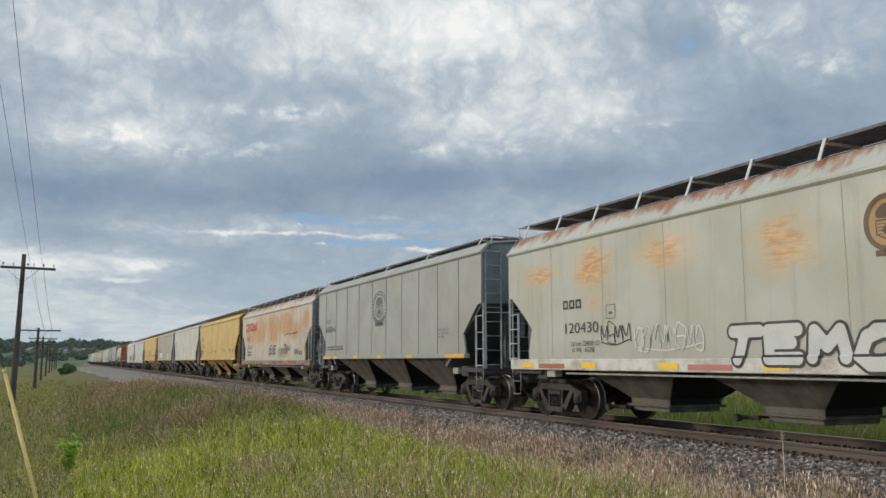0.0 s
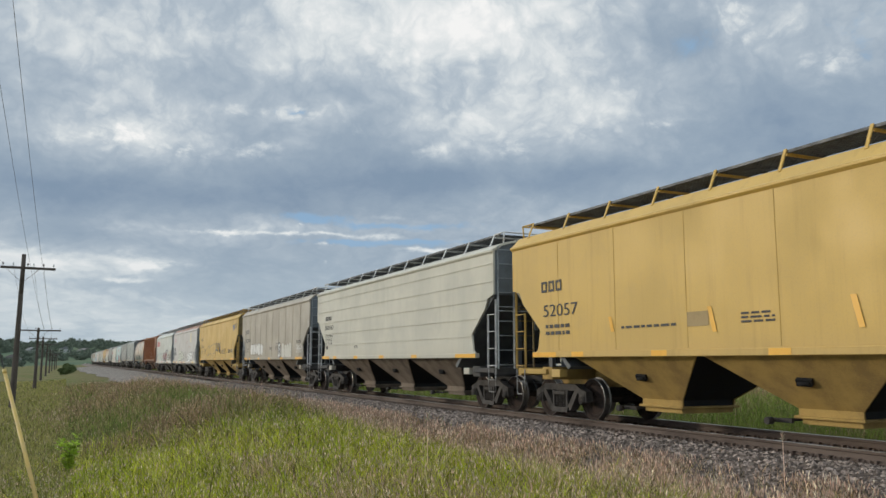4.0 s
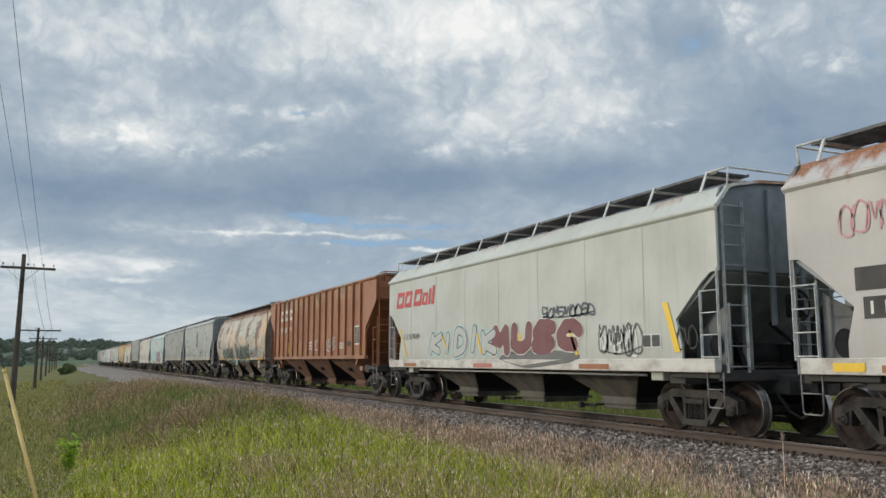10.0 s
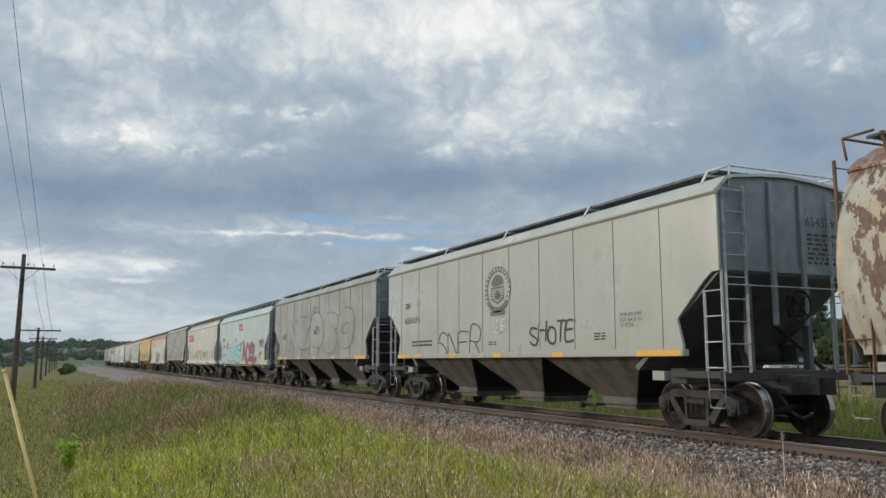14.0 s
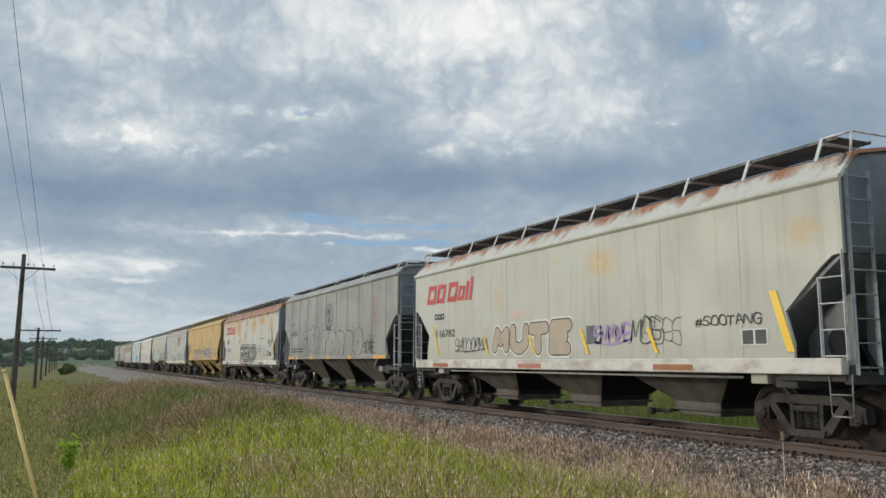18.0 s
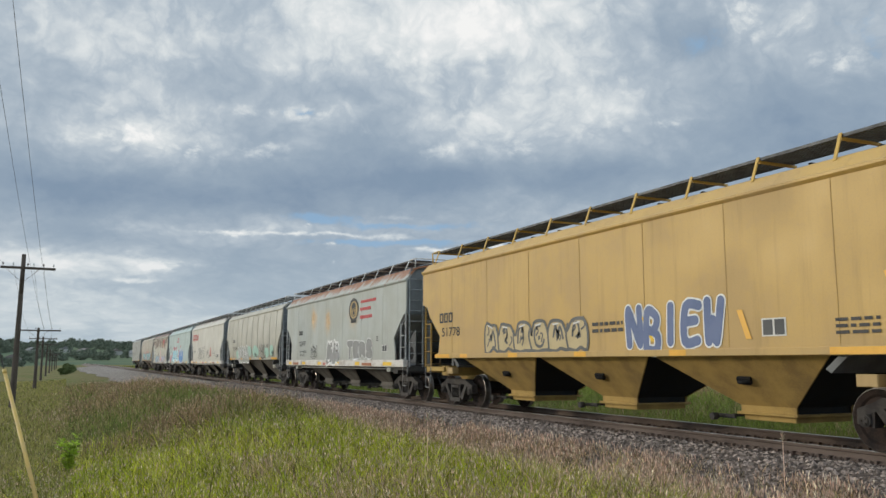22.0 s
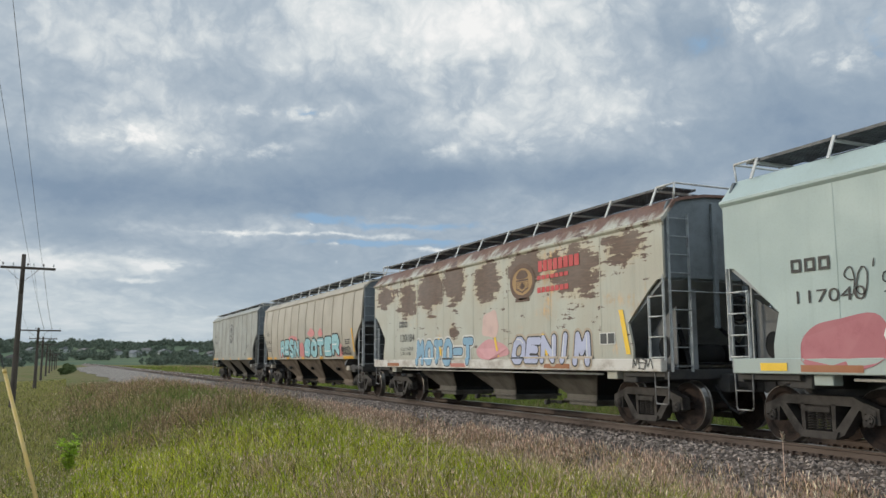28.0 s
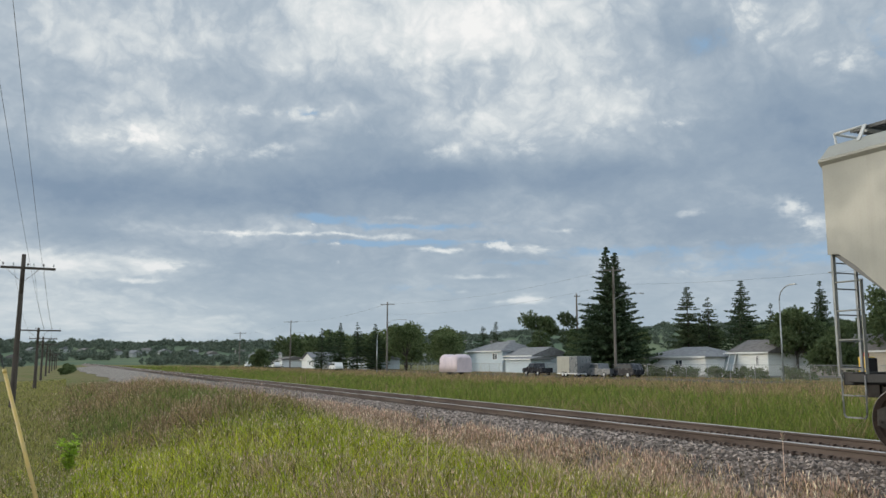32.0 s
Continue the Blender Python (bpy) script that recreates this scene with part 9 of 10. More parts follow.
patch(7, -4.08, -4.77, 2.92, 3.68, CREAMPATCH)
tag(7, -1.93, -2.32, 2.85, 3.06, RUSTINK, 0.06, 22)
stencil(7, -3.45, -4.60, 2.50, 2.59, 1, RUSTINK)
tag(7, 7.09, 5.73, 3.05, 3.49, PINK, 0.03, 23)
mark(8, 7.04, 4.03, 2.98, 3.51, 6, RED, 0.25)
number(8, 6.29, 5.06, 1.97, 2.14, "115909", INK)
word(8, 4.26, 0.10, 1.38, 2.26, "KIDIK", GREYPATCH, SLATEINK, 0.10, TEALFADE, 0.24, 0.030, 17, 0.18)
word(8, 0.40, -3.70, 1.38, 2.30, "MUSC", MAROON, PALE, 0.10, None, 0.34, 0.022, 18, 0.14, None, False)
blob(8, 0.20, -3.7, 1.12, 1.62, GREYINK, 7)
tag(8, -4.33, -5.64, 1.46, 1.99, GREYINK, 0.04, 24)
tag(8, -4.33, -5.53, 1.42, 1.92, WHITE, 0.05, 25)
plate(8, -5.67, -6.21, 1.54, 1.79, PALE)
tag(8, -2.13, -4.14, 2.26, 2.50, SLATEINK, 0.05, 26)
tag(8, -6.66, -7.14, 1.51, 1.91, INK, 0.03, 27)
stripe(8, 3.40, 2.05, 3.07, 1.47, 0.10, SAFETY)
stripe(8, 1.18, 2.00, 0.93, 1.48, 0.10, SAFETY)
stripe(8, -1.02, 1.96, -1.25, 1.46, 0.10, SAFETY)
stripe(8, -3.22, 1.95, -3.48, 1.42, 0.10, SAFETY)
stripe(8, 6.67, 2.30, 6.08, 1.43, 0.10, SAFETY)
stripe(8, -6.35, 2.35, -6.65, 1.45, 0.15, SAFETY)
mark(9, 5.87, 3.26, 3.25, 3.76, 3, PALE, 0)
number(9, 5.80, 5.15, 2.68, 2.94, "30", PALE)
number(9, 4.87, 4.28, 2.67, 2.93, "87", PALE)
number(9, 3.93, 3.32, 2.69, 2.95, "90", PALE)
number(9, 0.28, -0.23, 2.06, 2.17, "CAUTION", PALE)
plate(9, -5.90, -6.45, 1.90, 2.61, PALE)
stripe(9, 1.56, 2.10, 1.50, 1.60, 0.10, SAFETY)
stripe(9, -1.09, 2.12, -1.15, 1.59, 0.10, SAFETY)
stripe(9, -3.76, 2.06, -3.85, 1.60, 0.10, SAFETY)
stripe(9, 4.16, 2.19, 4.13, 1.63, 0.10, SAFETY)
stripe(9, -6.55, 2.50, -6.65, 1.56, 0.15, SAFETY)
tag(9, -2.23, -3.38, 1.71, 2.28, PALE, 0.04, 28)
tag(9, -0.44, -0.98, 1.77, 2.22, PALE, 0.04, 29)
stencil(9, 0.50, -0.16, 1.77, 2.16, 3, PALE)
stencil(9, -3.99, -4.67, 1.77, 2.05, 3, PALE)
tag(9, -5.02, -5.59, 1.90, 2.03, INK, 0.05, 30)
word(10, 5.37, 1.60, 1.22, 2.18, "CYPAS", DARKTEAL, MINTLINE, 0.15, INK, 0.26, 0.022, 19, 0.20, None, False)
word(10, 0.70, -3.40, 1.22, 2.20, "SUKOR", DARKTEAL, MINTLINE, 0.12, INK, 0.30, 0.026, 20, 0.16, None, False)
tag(10, -5.17, -5.59, 1.69, 2.09, BLUE, 0.06, 31)
tag(10, -3.79, -5.07, 1.56, 1.96, INK, 0.03, 32)
number(10, 6.79, 5.70, 2.10, 2.23, "347049", INK)
mark(10, 6.82, 6.13, 2.57, 2.68, 4, SLATEINK, 0)
patch(10, -0.31, -1.55, 2.87, 3.12, GREYPATCH)
patch(10, -3.30, -3.96, 2.86, 3.14, GREYPATCH)
tag(10, -3.24, -3.49, 2.17, 2.34, INK, 0.04, 33)
tag(10, 1.31, 0.58, 1.11, 1.38, CYAN, 0.06, 34)
tag(10, -5.45, -5.85, 1.17, 1.33, PALE, 0.06, 35)
mark(11, 6.22, 5.81, 2.93, 3.11, 2, GREYINK, 0)
number(11, 6.22, 5.02, 2.46, 2.65, "654375", INK)
emblem(11, 0.70, -0.67, 2.40, 3.65, GREYINK, None)
tag(11, 0.24, -0.38, 2.01, 2.38, PALE, 0.03, 36)
scrawl(11, 3.70, 0.90, 1.46, 2.10, "SNER", INK, 37, 0.01)
scrawl(11, -1.56, -3.46, 1.72, 2.12, "SHOTE", INK, 4, 0.03)
stencil(11, 5.65, 4.12, 1.72, 1.94, 2, INK)
lines(11, -5.04, -5.72, 2.09, ("EX W 10-8  H 9-9", "E W   8-4  H 15-1", "CU FT 5431"), INK)
stencil(11, -4.14, -4.59, 1.71, 1.88, 3, INK)
stencil(11, 0.51, 0.06, 1.69, 1.80, 2, INK)
word(12, 4.90, -5.30, 1.60, 3.45, "NEOSO", GREY_DULL, GREYINK, 0.06, None, 0.30, 0.035, 40, 0.14)
emblem(12, 0.73, -0.58, 2.38, 3.68, GREYINK, None)
number(12, 5.88, 5.07, 2.33, 2.62, "654621", INK)
lines(12, -4.95, -5.54, 2.09, ("EX W 10-8  H 9-9", "E W   8-4  H 15-1", "CU FT 5431"), INK)
mark(13, 0.73, -0.58, 3.16, 3.59, 2, RED, 0.1)
mark(13, 6.35, 5.49, 2.62, 2.81, 3, INK, 0)
number(13, 6.27, 5.12, 2.14, 2.36, "122968", INK)
word(13, 4.02, 0.00, 1.16, 2.30, "DVIDE", TURQ, INK, 0.0, None, 0.32, 0.032, 21, 0.12, WHITE, False)
word(13, -0.60, -4.90, 1.14, 2.40, "ACEL", WINE, ROSEPALE, 0.12, WINE, 0.27, 0.016, 22, 0.14)
blob(13, -4.75, -5.39, 1.69, 2.03, AMBERFADE, 1)
blob(13, -5.99, -6.53, 1.39, 1.67, AMBERFADE, 2)
blob(13, -5.04, -5.86, 1.40, 1.81, PURPLE, 3)
blob(13, -0.95, -1.67, 2.03, 2.39, AMBERFADE, 4)
tag(13, -5.26, -6.67, 2.06, 2.52, INK, 0.04, 44)
tag(13, 4.70, 4.30, 2.15, 2.55, INK, 0.035, 45)
scrawl(13, -0.25, -0.85, 2.12, 2.40, "RIOT", INK, 46)
for y, z, r in ((2.9, 2.42, 0.09), (2.2, 2.50, 0.07), (1.75, 2.62, 0.13), (0.10, 2.30, 0.16), (0.0, 2.02, 0.12), (4.6, 2.10, 0.09), (-0.55, 2.45, 0.08)):
    blob(13, y + r, y - r, z - r, z + r, INK, int(y * 10))
blob(13, 3.95, 3.0, 1.30, 2.30, LAVENDER, 8)
blob(13, 2.7, 1.2, 2.0, 2.55, LAVENDER, 9)
plate(13, -5.57, -6.06, 1.58, 1.85, PALE)
stencil(13, 6.19, 5.19, 1.59, 1.77, 2, INK)
mark(14, 6.88, 3.88, 2.94, 3.52, 6, RED, 0.25)
mark(14, 6.30, 5.61, 2.48, 2.66, 3, INK, 0)
number(14, 6.15, 4.92, 1.97, 2.18, "116782", INK)
word(14, 2.68, -0.92, 1.42, 2.22, "MUTE", TANWASH, BROWNINK, 0.06, PALE, 0.32, 0.028, 23, 0.10, None, False)
tag(14, -1.75, -2.99, 1.64, 2.04, LILAC, 0.06, 48)
tag(14, -2.99, -3.85, 1.66, 2.12, INK, 0.025, 49)
tag(14, -3.40, -4.40, 1.60, 2.10, GREYINK, 0.018, 50)
scrawl(14, -4.75, -6.25, 1.88, 2.03, "#SOOTANG", INK, 51)
plate(14, -5.80, -6.36, 1.54, 1.80, PALE)
patch(14, -1.47, -1.82, 1.64, 2.02, SLATEINK)
tag(14, 4.89, 2.97, 1.56, 1.92, INK, 0.025, 52)
blob(14, 1.69, 1.15, 2.31, 2.50, PINKFADE, 5)
stripe(14, 3.19, 1.90, 2.89, 1.45, 0.10, SAFETY)
stripe(14, 0.87, 1.90, 0.65, 1.46, 0.10, SAFETY)
stripe(14, -1.27, 1.96, -1.52, 1.43, 0.10, SAFETY)
stripe(14, -3.47, 1.91, -3.71, 1.44, 0.10, SAFETY)
stripe(14, 6.44, 2.33, 5.95, 1.47, 0.10, SAFETY)
stripe(14, -6.49, 2.37, -6.79, 1.43, 0.15, SAFETY)
emblem(15, 0.72, -0.46, 2.50, 3.65, GREYINK, None)
sprayed_bulb(15, -5.40, 3.25, 0.34, REDFADE)
word(15, 4.10, 1.50, 1.44, 2.78, "ETSR", GREY_DULL, INK, 0.05, None, 0.40, 0.024, 53, 0.16)
word(15, 1.30, -4.20, 1.42, 2.62, "TORSO", GREY_DULL, INK, 0.08, None, 0.40, 0.026, 54, 0.14)
scrawl(15, -4.35, -5.70, 1.60, 1.98, "SCARE.", INK, 57, 0.02)
number(15, 6.38, 5.24, 2.47, 2.68, "652536", INK)
lines(15, -4.94, -5.60, 2.09, ("EX W 10-8  H 9-9", "E W   8-4  H 15-1", "CU FT 5431"), INK)
stencil(15, 6.22, 4.15, 1.67, 1.91, 2, INK)
mark(15, 6.32, 5.70, 2.94, 3.06, 2, GREYINK, 0)
mark(16, 6.86, 3.86, 3.01, 3.51, 6, RED, 0.25)
mark(16, 6.56, 5.65, 2.41, 2.62, 3, GREYINK, 0)
number(16, 6.35, 5.14, 1.88, 2.10, "118626", INK)
word(16, 1.75, -2.90, 1.14, 2.34, "REKD", DARKGREEN, WHITE, 0.0, INK, 0.22, 0.038, 24, 0.14, None, False)
tag(16, -3.24, -4.25, 1.81, 2.16, INK, 0.028, 58)
tag(16, -5.72, -6.64, 2.09, 2.48, INK, 0.028, 59)
plate(16, -6.15, -6.68, 1.55, 1.81, PALE)
for ya, yb, z in ((-3.20, -3.30, 2.50), (-3.75, -4.30, 2.54), (-4.35, -4.90, 2.53), (1.6, 1.2, 2.52), (2.6, 2.2, 2.45)):
    blob(16, ya, yb, z - 0.025, z + 0.025, UMBER, int(ya * 100))
tag(16, -4.71, -5.18, 1.58, 2.04, GREYINK, 0.025, 64)
tag(16, -5.40, -6.18, 1.52, 1.87, GREYINK, 0.03, 65)
stripe(16, 3.31, 1.92, 3.04, 1.49, 0.10, SAFETY)
stripe(16, 0.87, 1.87, 0.66, 1.47, 0.10, SAFETY)
stripe(16, -1.32, 1.86, -1.57, 1.43, 0.10, SAFETY)
stripe(16, -3.79, 1.85, -4.03, 1.44, 0.10, SAFETY)
stripe(16, -6.83, 2.31, -7.21, 1.44, 0.14, SAFETY)
stripe(16, -6.61, 3.09, -6.81, 2.31, 0.16, UMBER)
mark(17, 7.22, 6.29, 2.37, 2.67, 3, INK, 0)
number(17, 7.04, 5.86, 1.99, 2.24, "51778", INK)
piece(17, 4.39, -0.30, 1.51, 2.27, OLDTAN, GREYINK, 25, 6, None)
word(17, -1.55, -4.20, 1.40, 2.40, "NBIEW", NAVY, WHITE, 0.05, None, 0.32, 0.03, 26, 0.14)
plate(17, -4.98, -5.46, 1.67, 1.95, PALE)
stripe(17, -4.53, 2.11, -4.71, 1.64, 0.12, AMBER)
stripe(17, -7.22, 2.49, -7.49, 1.58, 0.15, AMBER)
stencil(17, -6.34, -7.05, 1.65, 1.92, 3, INK)
stencil(17, -0.43, -1.46, 1.84, 2.11, 2, INK)
stripe(17, -2.09, 2.11, -2.35, 1.65, 0.10, SAFETY)
emblem(18, -1.97, -3.10, 2.70, 3.64, INK, GOLDINK)
mark(18, -3.33, -5.03, 3.42, 3.52, 8, RED, 0)
mark(18, -3.28, -4.47, 3.14, 3.25, 7, RED, 0)
mark(18, -3.26, -4.63, 2.84, 2.96, 7, RED, 0)
mark(18, 5.49, 4.78, 2.48, 2.66, 3, INK, 0)
number(18, 5.39, 4.29, 1.97, 2.19, "122417", INK)
piece(18, 0.95, -0.85, 1.14, 2.16, MIDGREY, WHITE, 27, 2, None)
word(18, -1.80, -4.70, 1.34, 2.10, "TERS", MIDGREY, WHITE, 0.05, None, 0.32, 0.03, 28, 0.14)
tag(18, 3.31, 2.43, 1.42, 1.97, INK, 0.04, 66)
plate(18, -5.68, -6.14, 1.61, 1.84, PALE)
stencil(18, -5.09, -5.28, 1.98, 2.17, 3, INK)
mark(19, 5.35, 4.51, 2.46, 2.63, 3, INK, 0)
number(19, 5.31, 4.11, 2.00, 2.20, "124169", INK)
piece(19, 3.68, 0.47, 1.18, 2.22, HATCHGREY, WHITE, 29, 5, None)
blob(19, 4.45, 3.50, 1.40, 1.95, GREENFADE, 14)
scrawl(19, 0.35, -0.25, 1.80, 1.96, "STAY", WHITE, 30)
scrawl(19, 0.15, -0.45, 1.60, 1.76, "OUT..", WHITE, 31)
blob(19, 0.74, -0.31, 1.54, 2.23, GREENFADE, 10)
blob(19, -0.68, -2.36, 1.47, 2.17, GREENFADE, 11)
blob(19, -3.80, -5.05, 1.49, 2.05, GREENFADE, 12)
blob(19, -5.05, -6.08, 1.53, 2.14, GREENFADE, 13)
tag(19, -2.72, -4.06, 1.48, 2.18, INK, 0.045, 67)
tag(19, -5.58, -5.97, 1.59, 1.83, INK, 0.04, 68)
tag(19, -4.40, -4.89, 2.03, 2.20, INK, 0.03, 70)
tag(19, -1.15, -1.83, 1.58, 1.76, INK, 0.03, 71)
mark(20, 6.97, 3.95, 2.99, 3.48, 6, RED, 0.25)
stencil(20, 6.03, 5.09, 1.99, 2.19, 1, INK)
tag(20, 3.72, 0.45, 1.51, 2.43, INK, 0.03, 72)
tag(20, -0.65, -1.53, 1.53, 2.12, INK, 0.03, 73)
for pts in ([(-2.20, 1.66), (-2.95, 1.64), (-2.86, 1.98), (-2.50, 2.40), (-2.34, 2.10)],):
    f = Flat(20, 0.008)
    f.poly(pts)
    f.make("spray_patch", REDFADE)
blob(20, -1.85, -2.40, 1.76, 2.15, PINKFADE, 21)
plate(20, -5.59, -6.17, 1.57, 1.81, PALE)
tag(20, -3.42, -4.01, 1.83, 2.13, INK, 0.025, 74)
tag(20, -4.29, -4.66, 1.70, 2.04, INK, 0.025, 75)
tag(20, -5.06, -5.51, 1.49, 1.78, INK, 0.025, 76)
stencil(20, -1.89, -2.58, 1.58, 1.74, 3, INK)
mark(21, 0.95, -0.35, 3.04, 3.50, 2, RED, 0.1)
mark(21, 6.66, 5.91, 2.59, 2.80, 3, INK, 0)
number(21, 6.56, 5.39, 2.13, 2.32, "117040", INK)
blob(21, 6.56, 4.88, 1.13, 1.99, ROSE, 30)
blob(21, 4.88, 3.76, 1.49, 2.23, ROSE, 31)
blob(21, 4.07, 3.04, 2.24, 2.77, ROSE, 32)
blob(21, 3.04, 2.25, 2.37, 2.70, ROSE, 33)
blob(21, 1.88, 1.09, 2.21, 2.68, ROSE, 34)
blob(21, 0.67, -0.19, 1.67, 2.45, ROSE, 35)
blob(21, -0.19, -0.83, 1.58, 2.31, ROSE, 36)
word(21, 5.10, -0.25, 1.14, 2.38, "JERO", SKYBLUE, INK, 0.06, WHITE, 0.27, 0.045, 30, 0.12, WHITE, False)
for y, z, r in ((4.35, 1.62, 0.15), (4.85, 1.22, 0.11), (4.10, 2.05, 0.13), (2.75, 1.62, 0.16), (2.45, 2.02, 0.14), (3.25, 1.22, 0.11), (1.40, 2.00, 0.16), (0.20, 1.45, 0.12)):
    star(21, y, z, r, COBALT)
scrawl(21, -0.10, -0.62, 1.94, 2.18, "23", WHITE, 78)
scrawl(21, 5.72, 4.95, 2.22, 2.62, "90's", INK, 79)
piece(21, -0.83, -3.55, 1.17, 2.43, COBALT, LAVENDER, 31, 3, None)
blob(21, -1.41, -1.91, 2.54, 2.79, REDFADE, 41)
emblem(22, -2.04, -3.24, 2.67, 3.59, UMBER, OCHRE)
mark(22, -3.37, -5.08, 3.33, 3.58, 8, RED, 0)
mark(22, -3.32, -4.65, 3.15, 3.24, 7, RED, 0)
mark(22, -3.32, -4.65, 2.85, 2.97, 7, RED, 0)
mark(22, 5.37, 4.63, 2.36, 2.55, 3, GREYINK, 0)
number(22, 5.22, 4.07, 1.90, 2.14, "120184", INK)
word(22, 3.90, -0.05, 1.14, 1.95, "MOTO-T", STEELBLUE, INK, 0.0, PALE, 0.30, 0.026, 32, 0.06, None, False)
blob(22, -0.15, -1.90, 1.29, 1.85, PINK, 50)
blob(22, -0.48, -1.47, 1.88, 2.60, PINKFADE, 51)
word(22, -2.10, -5.45, 1.14, 1.98, "OENIM", LAVENDER, INK, 0.05, TANWASH, 0.26, 0.030, 33, 0.16, WHITE, False)
plate(22, -5.73, -6.26, 1.62, 1.86, PALE)
stripe(22, -6.46, 2.29, -6.67, 1.42, 0.14, SAFETY)
stripe(22, 2.22, 1.95, 2.06, 1.45, 0.10, SAFETY)
stripe(22, -1.23, 1.89, -1.41, 1.40, 0.10, SAFETY)
stripe(22, -3.54, 1.91, -3.71, 1.42, 0.10, SAFETY)
tag(22, -6.85, -7.38, 1.16, 1.34, INK, 0.03, 79)
mark(23, 7.31, 6.71, 2.62, 2.76, 3, INK, 0)
number(23, 7.31, 6.21, 2.17, 2.34, "525423", INK)
stencil(23, 7.19, 6.21, 1.78, 2.03, 3, INK)
blob(23, 4.54, 3.80, 1.43, 1.96, ROSEPINK, 60)
blob(23, 2.75, 0.89, 2.20, 2.49, ROSEPINK, 61)
blob(23, -0.92, -2.00, 2.33, 2.73, ROSEPINK, 62)
blob(23, -2.54, -3.29, 2.30, 2.67, ROSEPINK, 63)
blob(23, -4.21, -5.04, 1.75, 2.17, ROSEPINK, 64)
blob(23, -5.04, -6.03, 1.42, 2.03, ROSEPINK, 65)
blob(23, 0.64, -0.28, 1.40, 2.20, ROSEPINK, 66)
word(23, 4.28, 0.66, 1.40, 2.40, "RESN", TEALPALE, INK, 0.10, None, 0.26, 0.055, 34, 0.16, WHITE, False)
word(23, -0.28, -5.61, 1.38, 2.40, "SOTER", TEALPALE, INK, 0.08, None, 0.28, 0.060, 35, 0.12, WHITE, False)
tag(23, -5.77, -6.37, 1.58, 1.88, INK, 0.045, 80)
tag(23, -6.35, -6.99, 1.57, 1.85, INK, 0.045, 81)
stripe(23, -7.16, 2.53, -7.38, 1.65, 0.14, AMBER)
stencil(23, -6.29, -6.91, 1.94, 2.16, 3, INK)
mark(24, 6.52, 6.10, 2.97, 3.13, 2, GREYINK, 0)
number(24, 6.45, 5.37, 2.49, 2.70, "651120", INK)
emblem(24, 0.81, -0.53, 2.42, 3.68, GREYINK, None)
lines(24, -4.92, -5.55, 2.09, ("EX W 10-8  H 9-9", "E W   8-4  H 15-1", "CU FT 5431"), INK)
stencil(24, -4.27, -4.67, 1.65, 1.80, 3, INK)
stencil(24, 0.66, 0.24, 1.67, 1.77, 2, INK)
stencil(24, -0.77, -1.10, 1.64, 1.72, 2, INK)
patch(24, 4.99, 4.68, 2.72, 2.95, GREYINK)


def sill_reflectors():
    """Short amber or yellow reflector plates along the side sills, with faded red lengths between."""
    for i, (car, _, spec) in enumerate(TRAIN):
        L = spec["L"]
        if spec.get("deep"):
            for k, u in enumerate((0.06, 0.22, 0.38, 0.54, 0.70, 0.90)):
                f = Flat(i, 0.010)
                y = L / 2 - u * L
                w = 0.26 if k < 5 else 0.42
                f.rect(y + w, y - w, 1.145, 1.265)
                if i not in (2, 8, 14, 16, 22):
                    f.make("reflector", SAFETY)
                if k % 2 == 0:
                    g = Flat(i, 0.008)
                    g.rect(y - w - 0.25, y - w - 1.3, 1.135, 1.235)
                    g.make("painted_length", REDFADE if k % 4 else RUSTINK)
        elif not spec.get("posts"):
            for k, u in enumerate((0.055, 0.17, 0.33, 0.50, 0.68, 0.905)):
                f = Flat(i, 0.042)
                y = L / 2 - u * L
                w = (0.50, 0.22, 0.22, 0.22, 0.22, 0.62)[k]
                y = L / 2 - 0.97 - w if k == 0 else 0.97 + w - L / 2 if k == 5 else y
                f.rect(y + w, y - w, 1.385, 1.490)
                f.make("reflector", AMBER)


sill_reflectors()


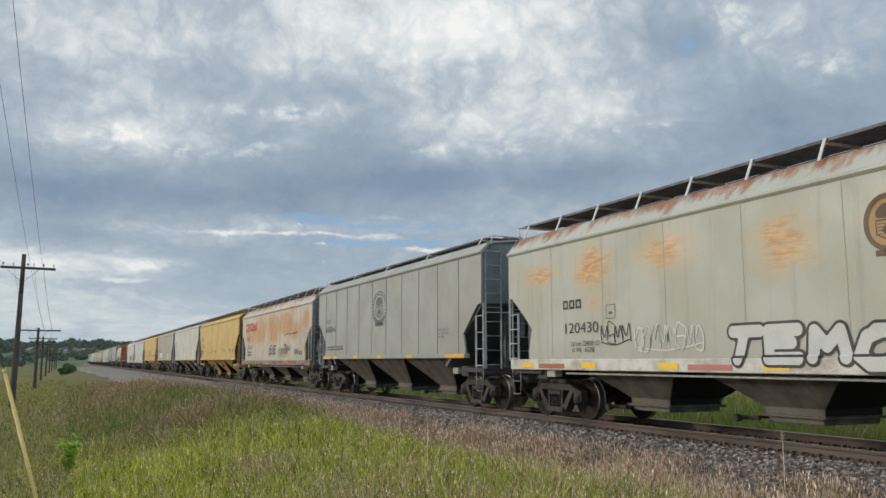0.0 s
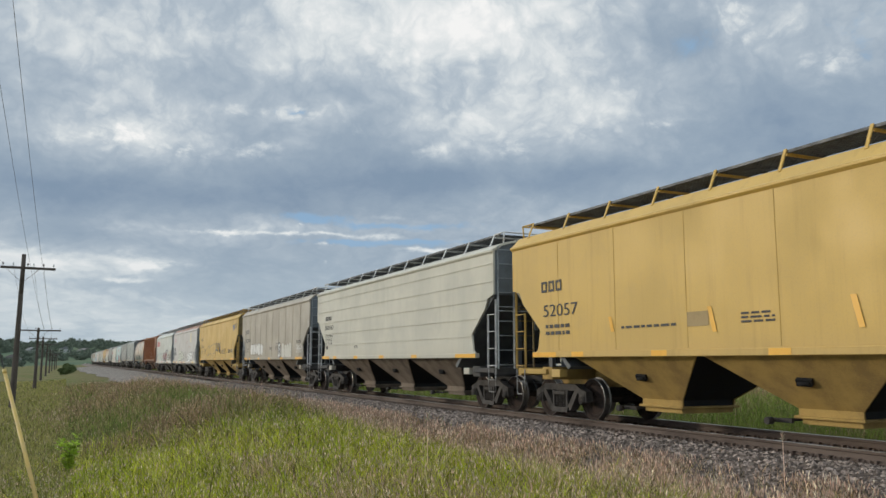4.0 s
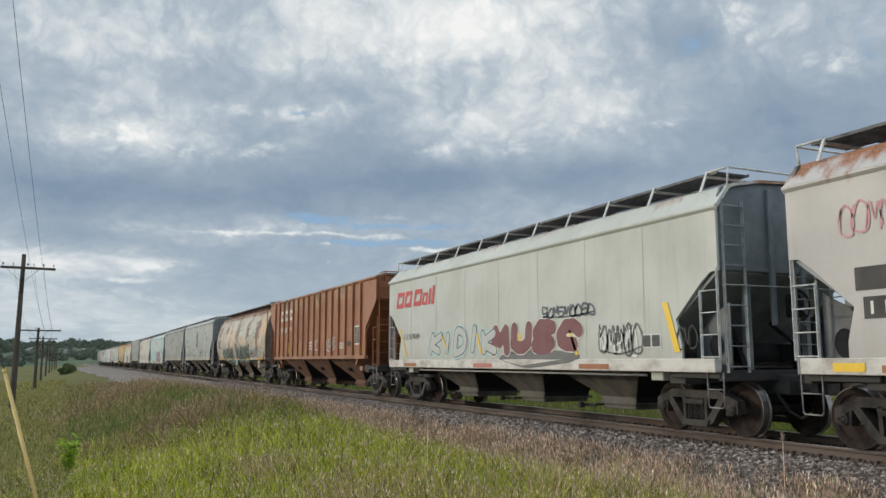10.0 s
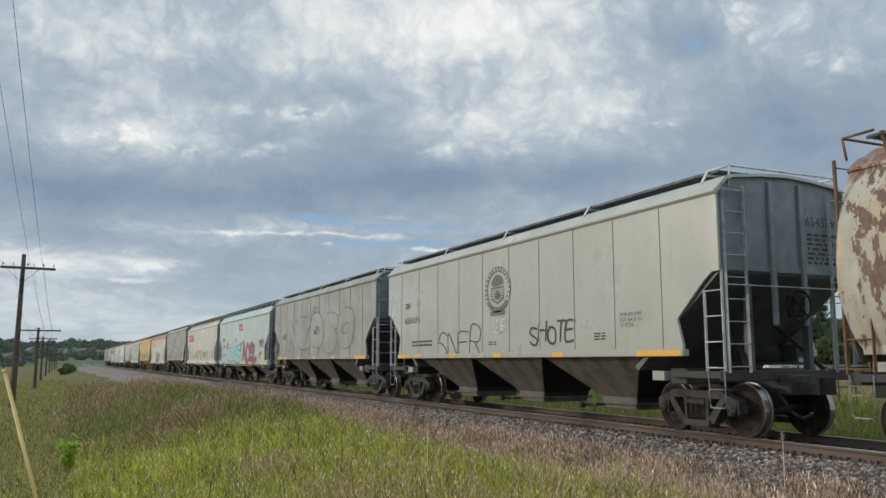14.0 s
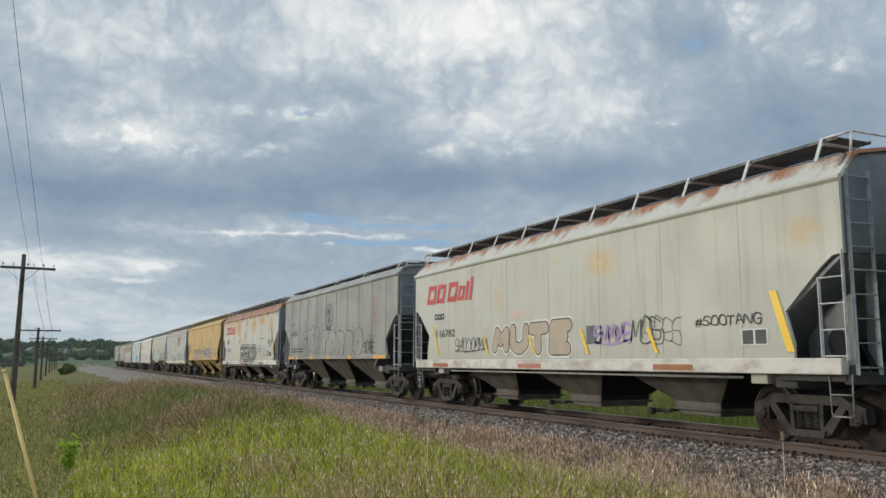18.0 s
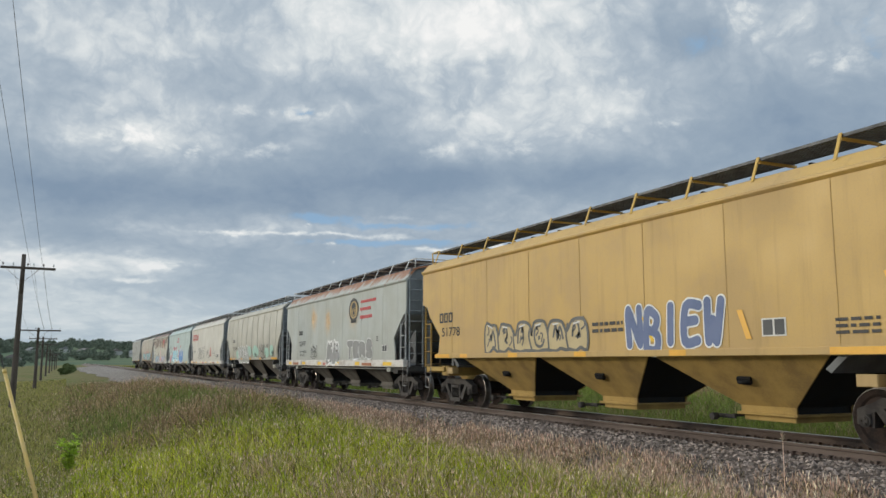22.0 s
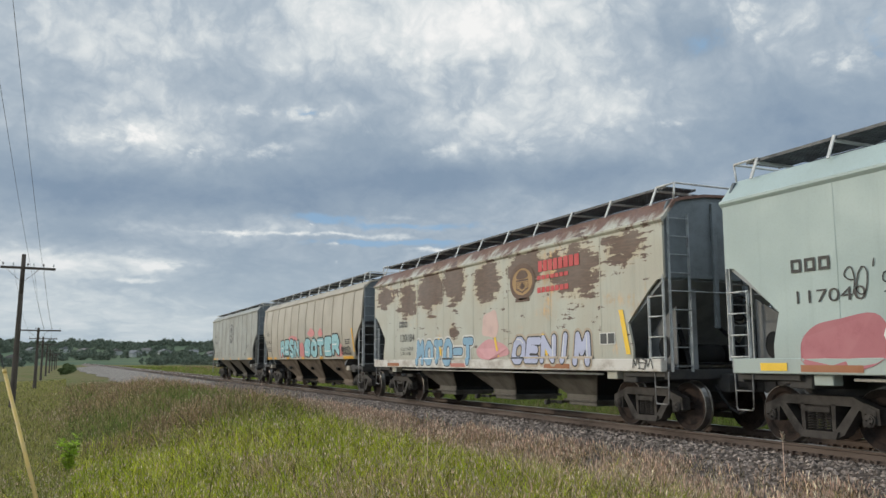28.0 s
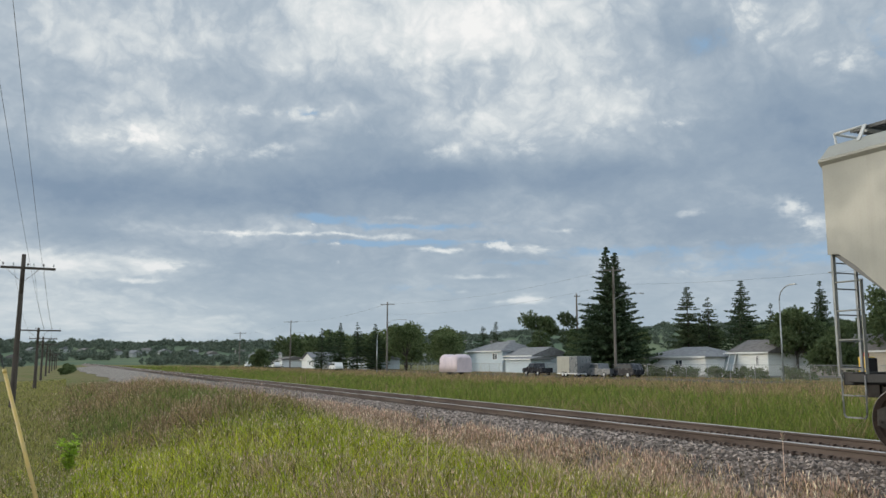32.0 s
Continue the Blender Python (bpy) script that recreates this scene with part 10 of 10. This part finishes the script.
def end_figures(i, text):
    """The wagon's figures and lines of small stencilling on its front end."""
    car, _, spec = TRAIN[i]
    yf = -spec["L"] / 2 + 0.034
    cu = bpy.data.curves.new("figures", "FONT")
    cu.body, cu.size = text, 0.24
    tmp = bpy.data.objects.new("figures", cu)
    me = bpy.data.meshes.new_from_object(tmp)
    bpy.data.objects.remove(tmp)
    bpy.data.curves.remove(cu)
    me.materials.clear()
    me.materials.append(None)
    put("stencilled_number", me, INK, car, "", pose(0.50, yf, 3.70, 90, 0, 0))
    rnd = random.Random(i)
    v, f = [], []
    for k in range(7):
        x, z = 0.52, 3.52 - 0.085 * k
        while x < 1.15:
            w = rnd.uniform(0.06, 0.20)
            b = len(v)
            v += [(x, yf, z), (x + w, yf, z), (x + w, yf, z + 0.045), (x, yf, z + 0.045)]
            f.append((b, b + 1, b + 2, b + 3))
            x += w + 0.05
    put("stencil_line", raw_mesh("stencil_line", v, f, None), INK, car)


for i, text in ((1, "653547"), (11, "654375"), (12, "654621"), (15, "652536"), (24, "651120")):
    end_figures(i, text)


def rear_device(i):
    """Rear-end device on the last coupler: box, reflective plate, lamp and strap."""
    car, _, spec = TRAIN[i]
    y = spec["L"] / 2 + 0.42
    box = put("rear_device", mesh_of("rear_device", lambda bm: bm_box(bm, -0.09, 0.09, -0.08, 0.08, 0.0, 0.34, 0.015)), SAFETY, car, "yellow rear-end telemetry box", pose(-0.42, y, 1.02))
    put("lamp", mesh_of("rear_lamp", lambda bm: bm_bar(bm, (0, 0, 0.34), (0, 0, 0.40), 0.04, 10, 0.035)), RED, box)
    put("back_plate", mesh_of("rear_plate", lambda bm: bm_box(bm, -0.11, 0.11, -0.10, -0.084, 0.02, 0.32, 0.008)), INK, box)
    put("strap", mesh_of("rear_strap", lambda bm: bm_bar(bm, (0.30, -0.05, -0.10), (0, -0.05, 0.06), 0.025, 8)), TRUCK_DIRT, box)


rear_device(24)


# ---- what moves ----
def motions():
    walk(SKY, [(t, pose(0, 0, 0, 0, 0, 0.5 - t / 32.0)) for t in (0.0, 8.0, 16.0, 24.0, 32.0)])
    for car, y0, spec in TRAIN:
        walk(car, [(t, pose(TRACK_X, y0 - train_way(t), 0)) for t in [0.5 * i for i in range(65)]])
    steps = [i / 30.0 for i in range(961)]
    first = {}
    for w, a in WHEELSETS:
        if a not in first:
            walk(w, [(t, pose(0, a, 0.457, math.degrees(train_way(t) / 0.457), 0, 0)) for t in steps])
            first[a] = w
        else:
            keys = w.animation_data_create()
            w.rotation_mode = "QUATERNION"
            keys.action = first[a].animation_data.action
            keys.action_slot = first[a].animation_data.action_slot


motions()
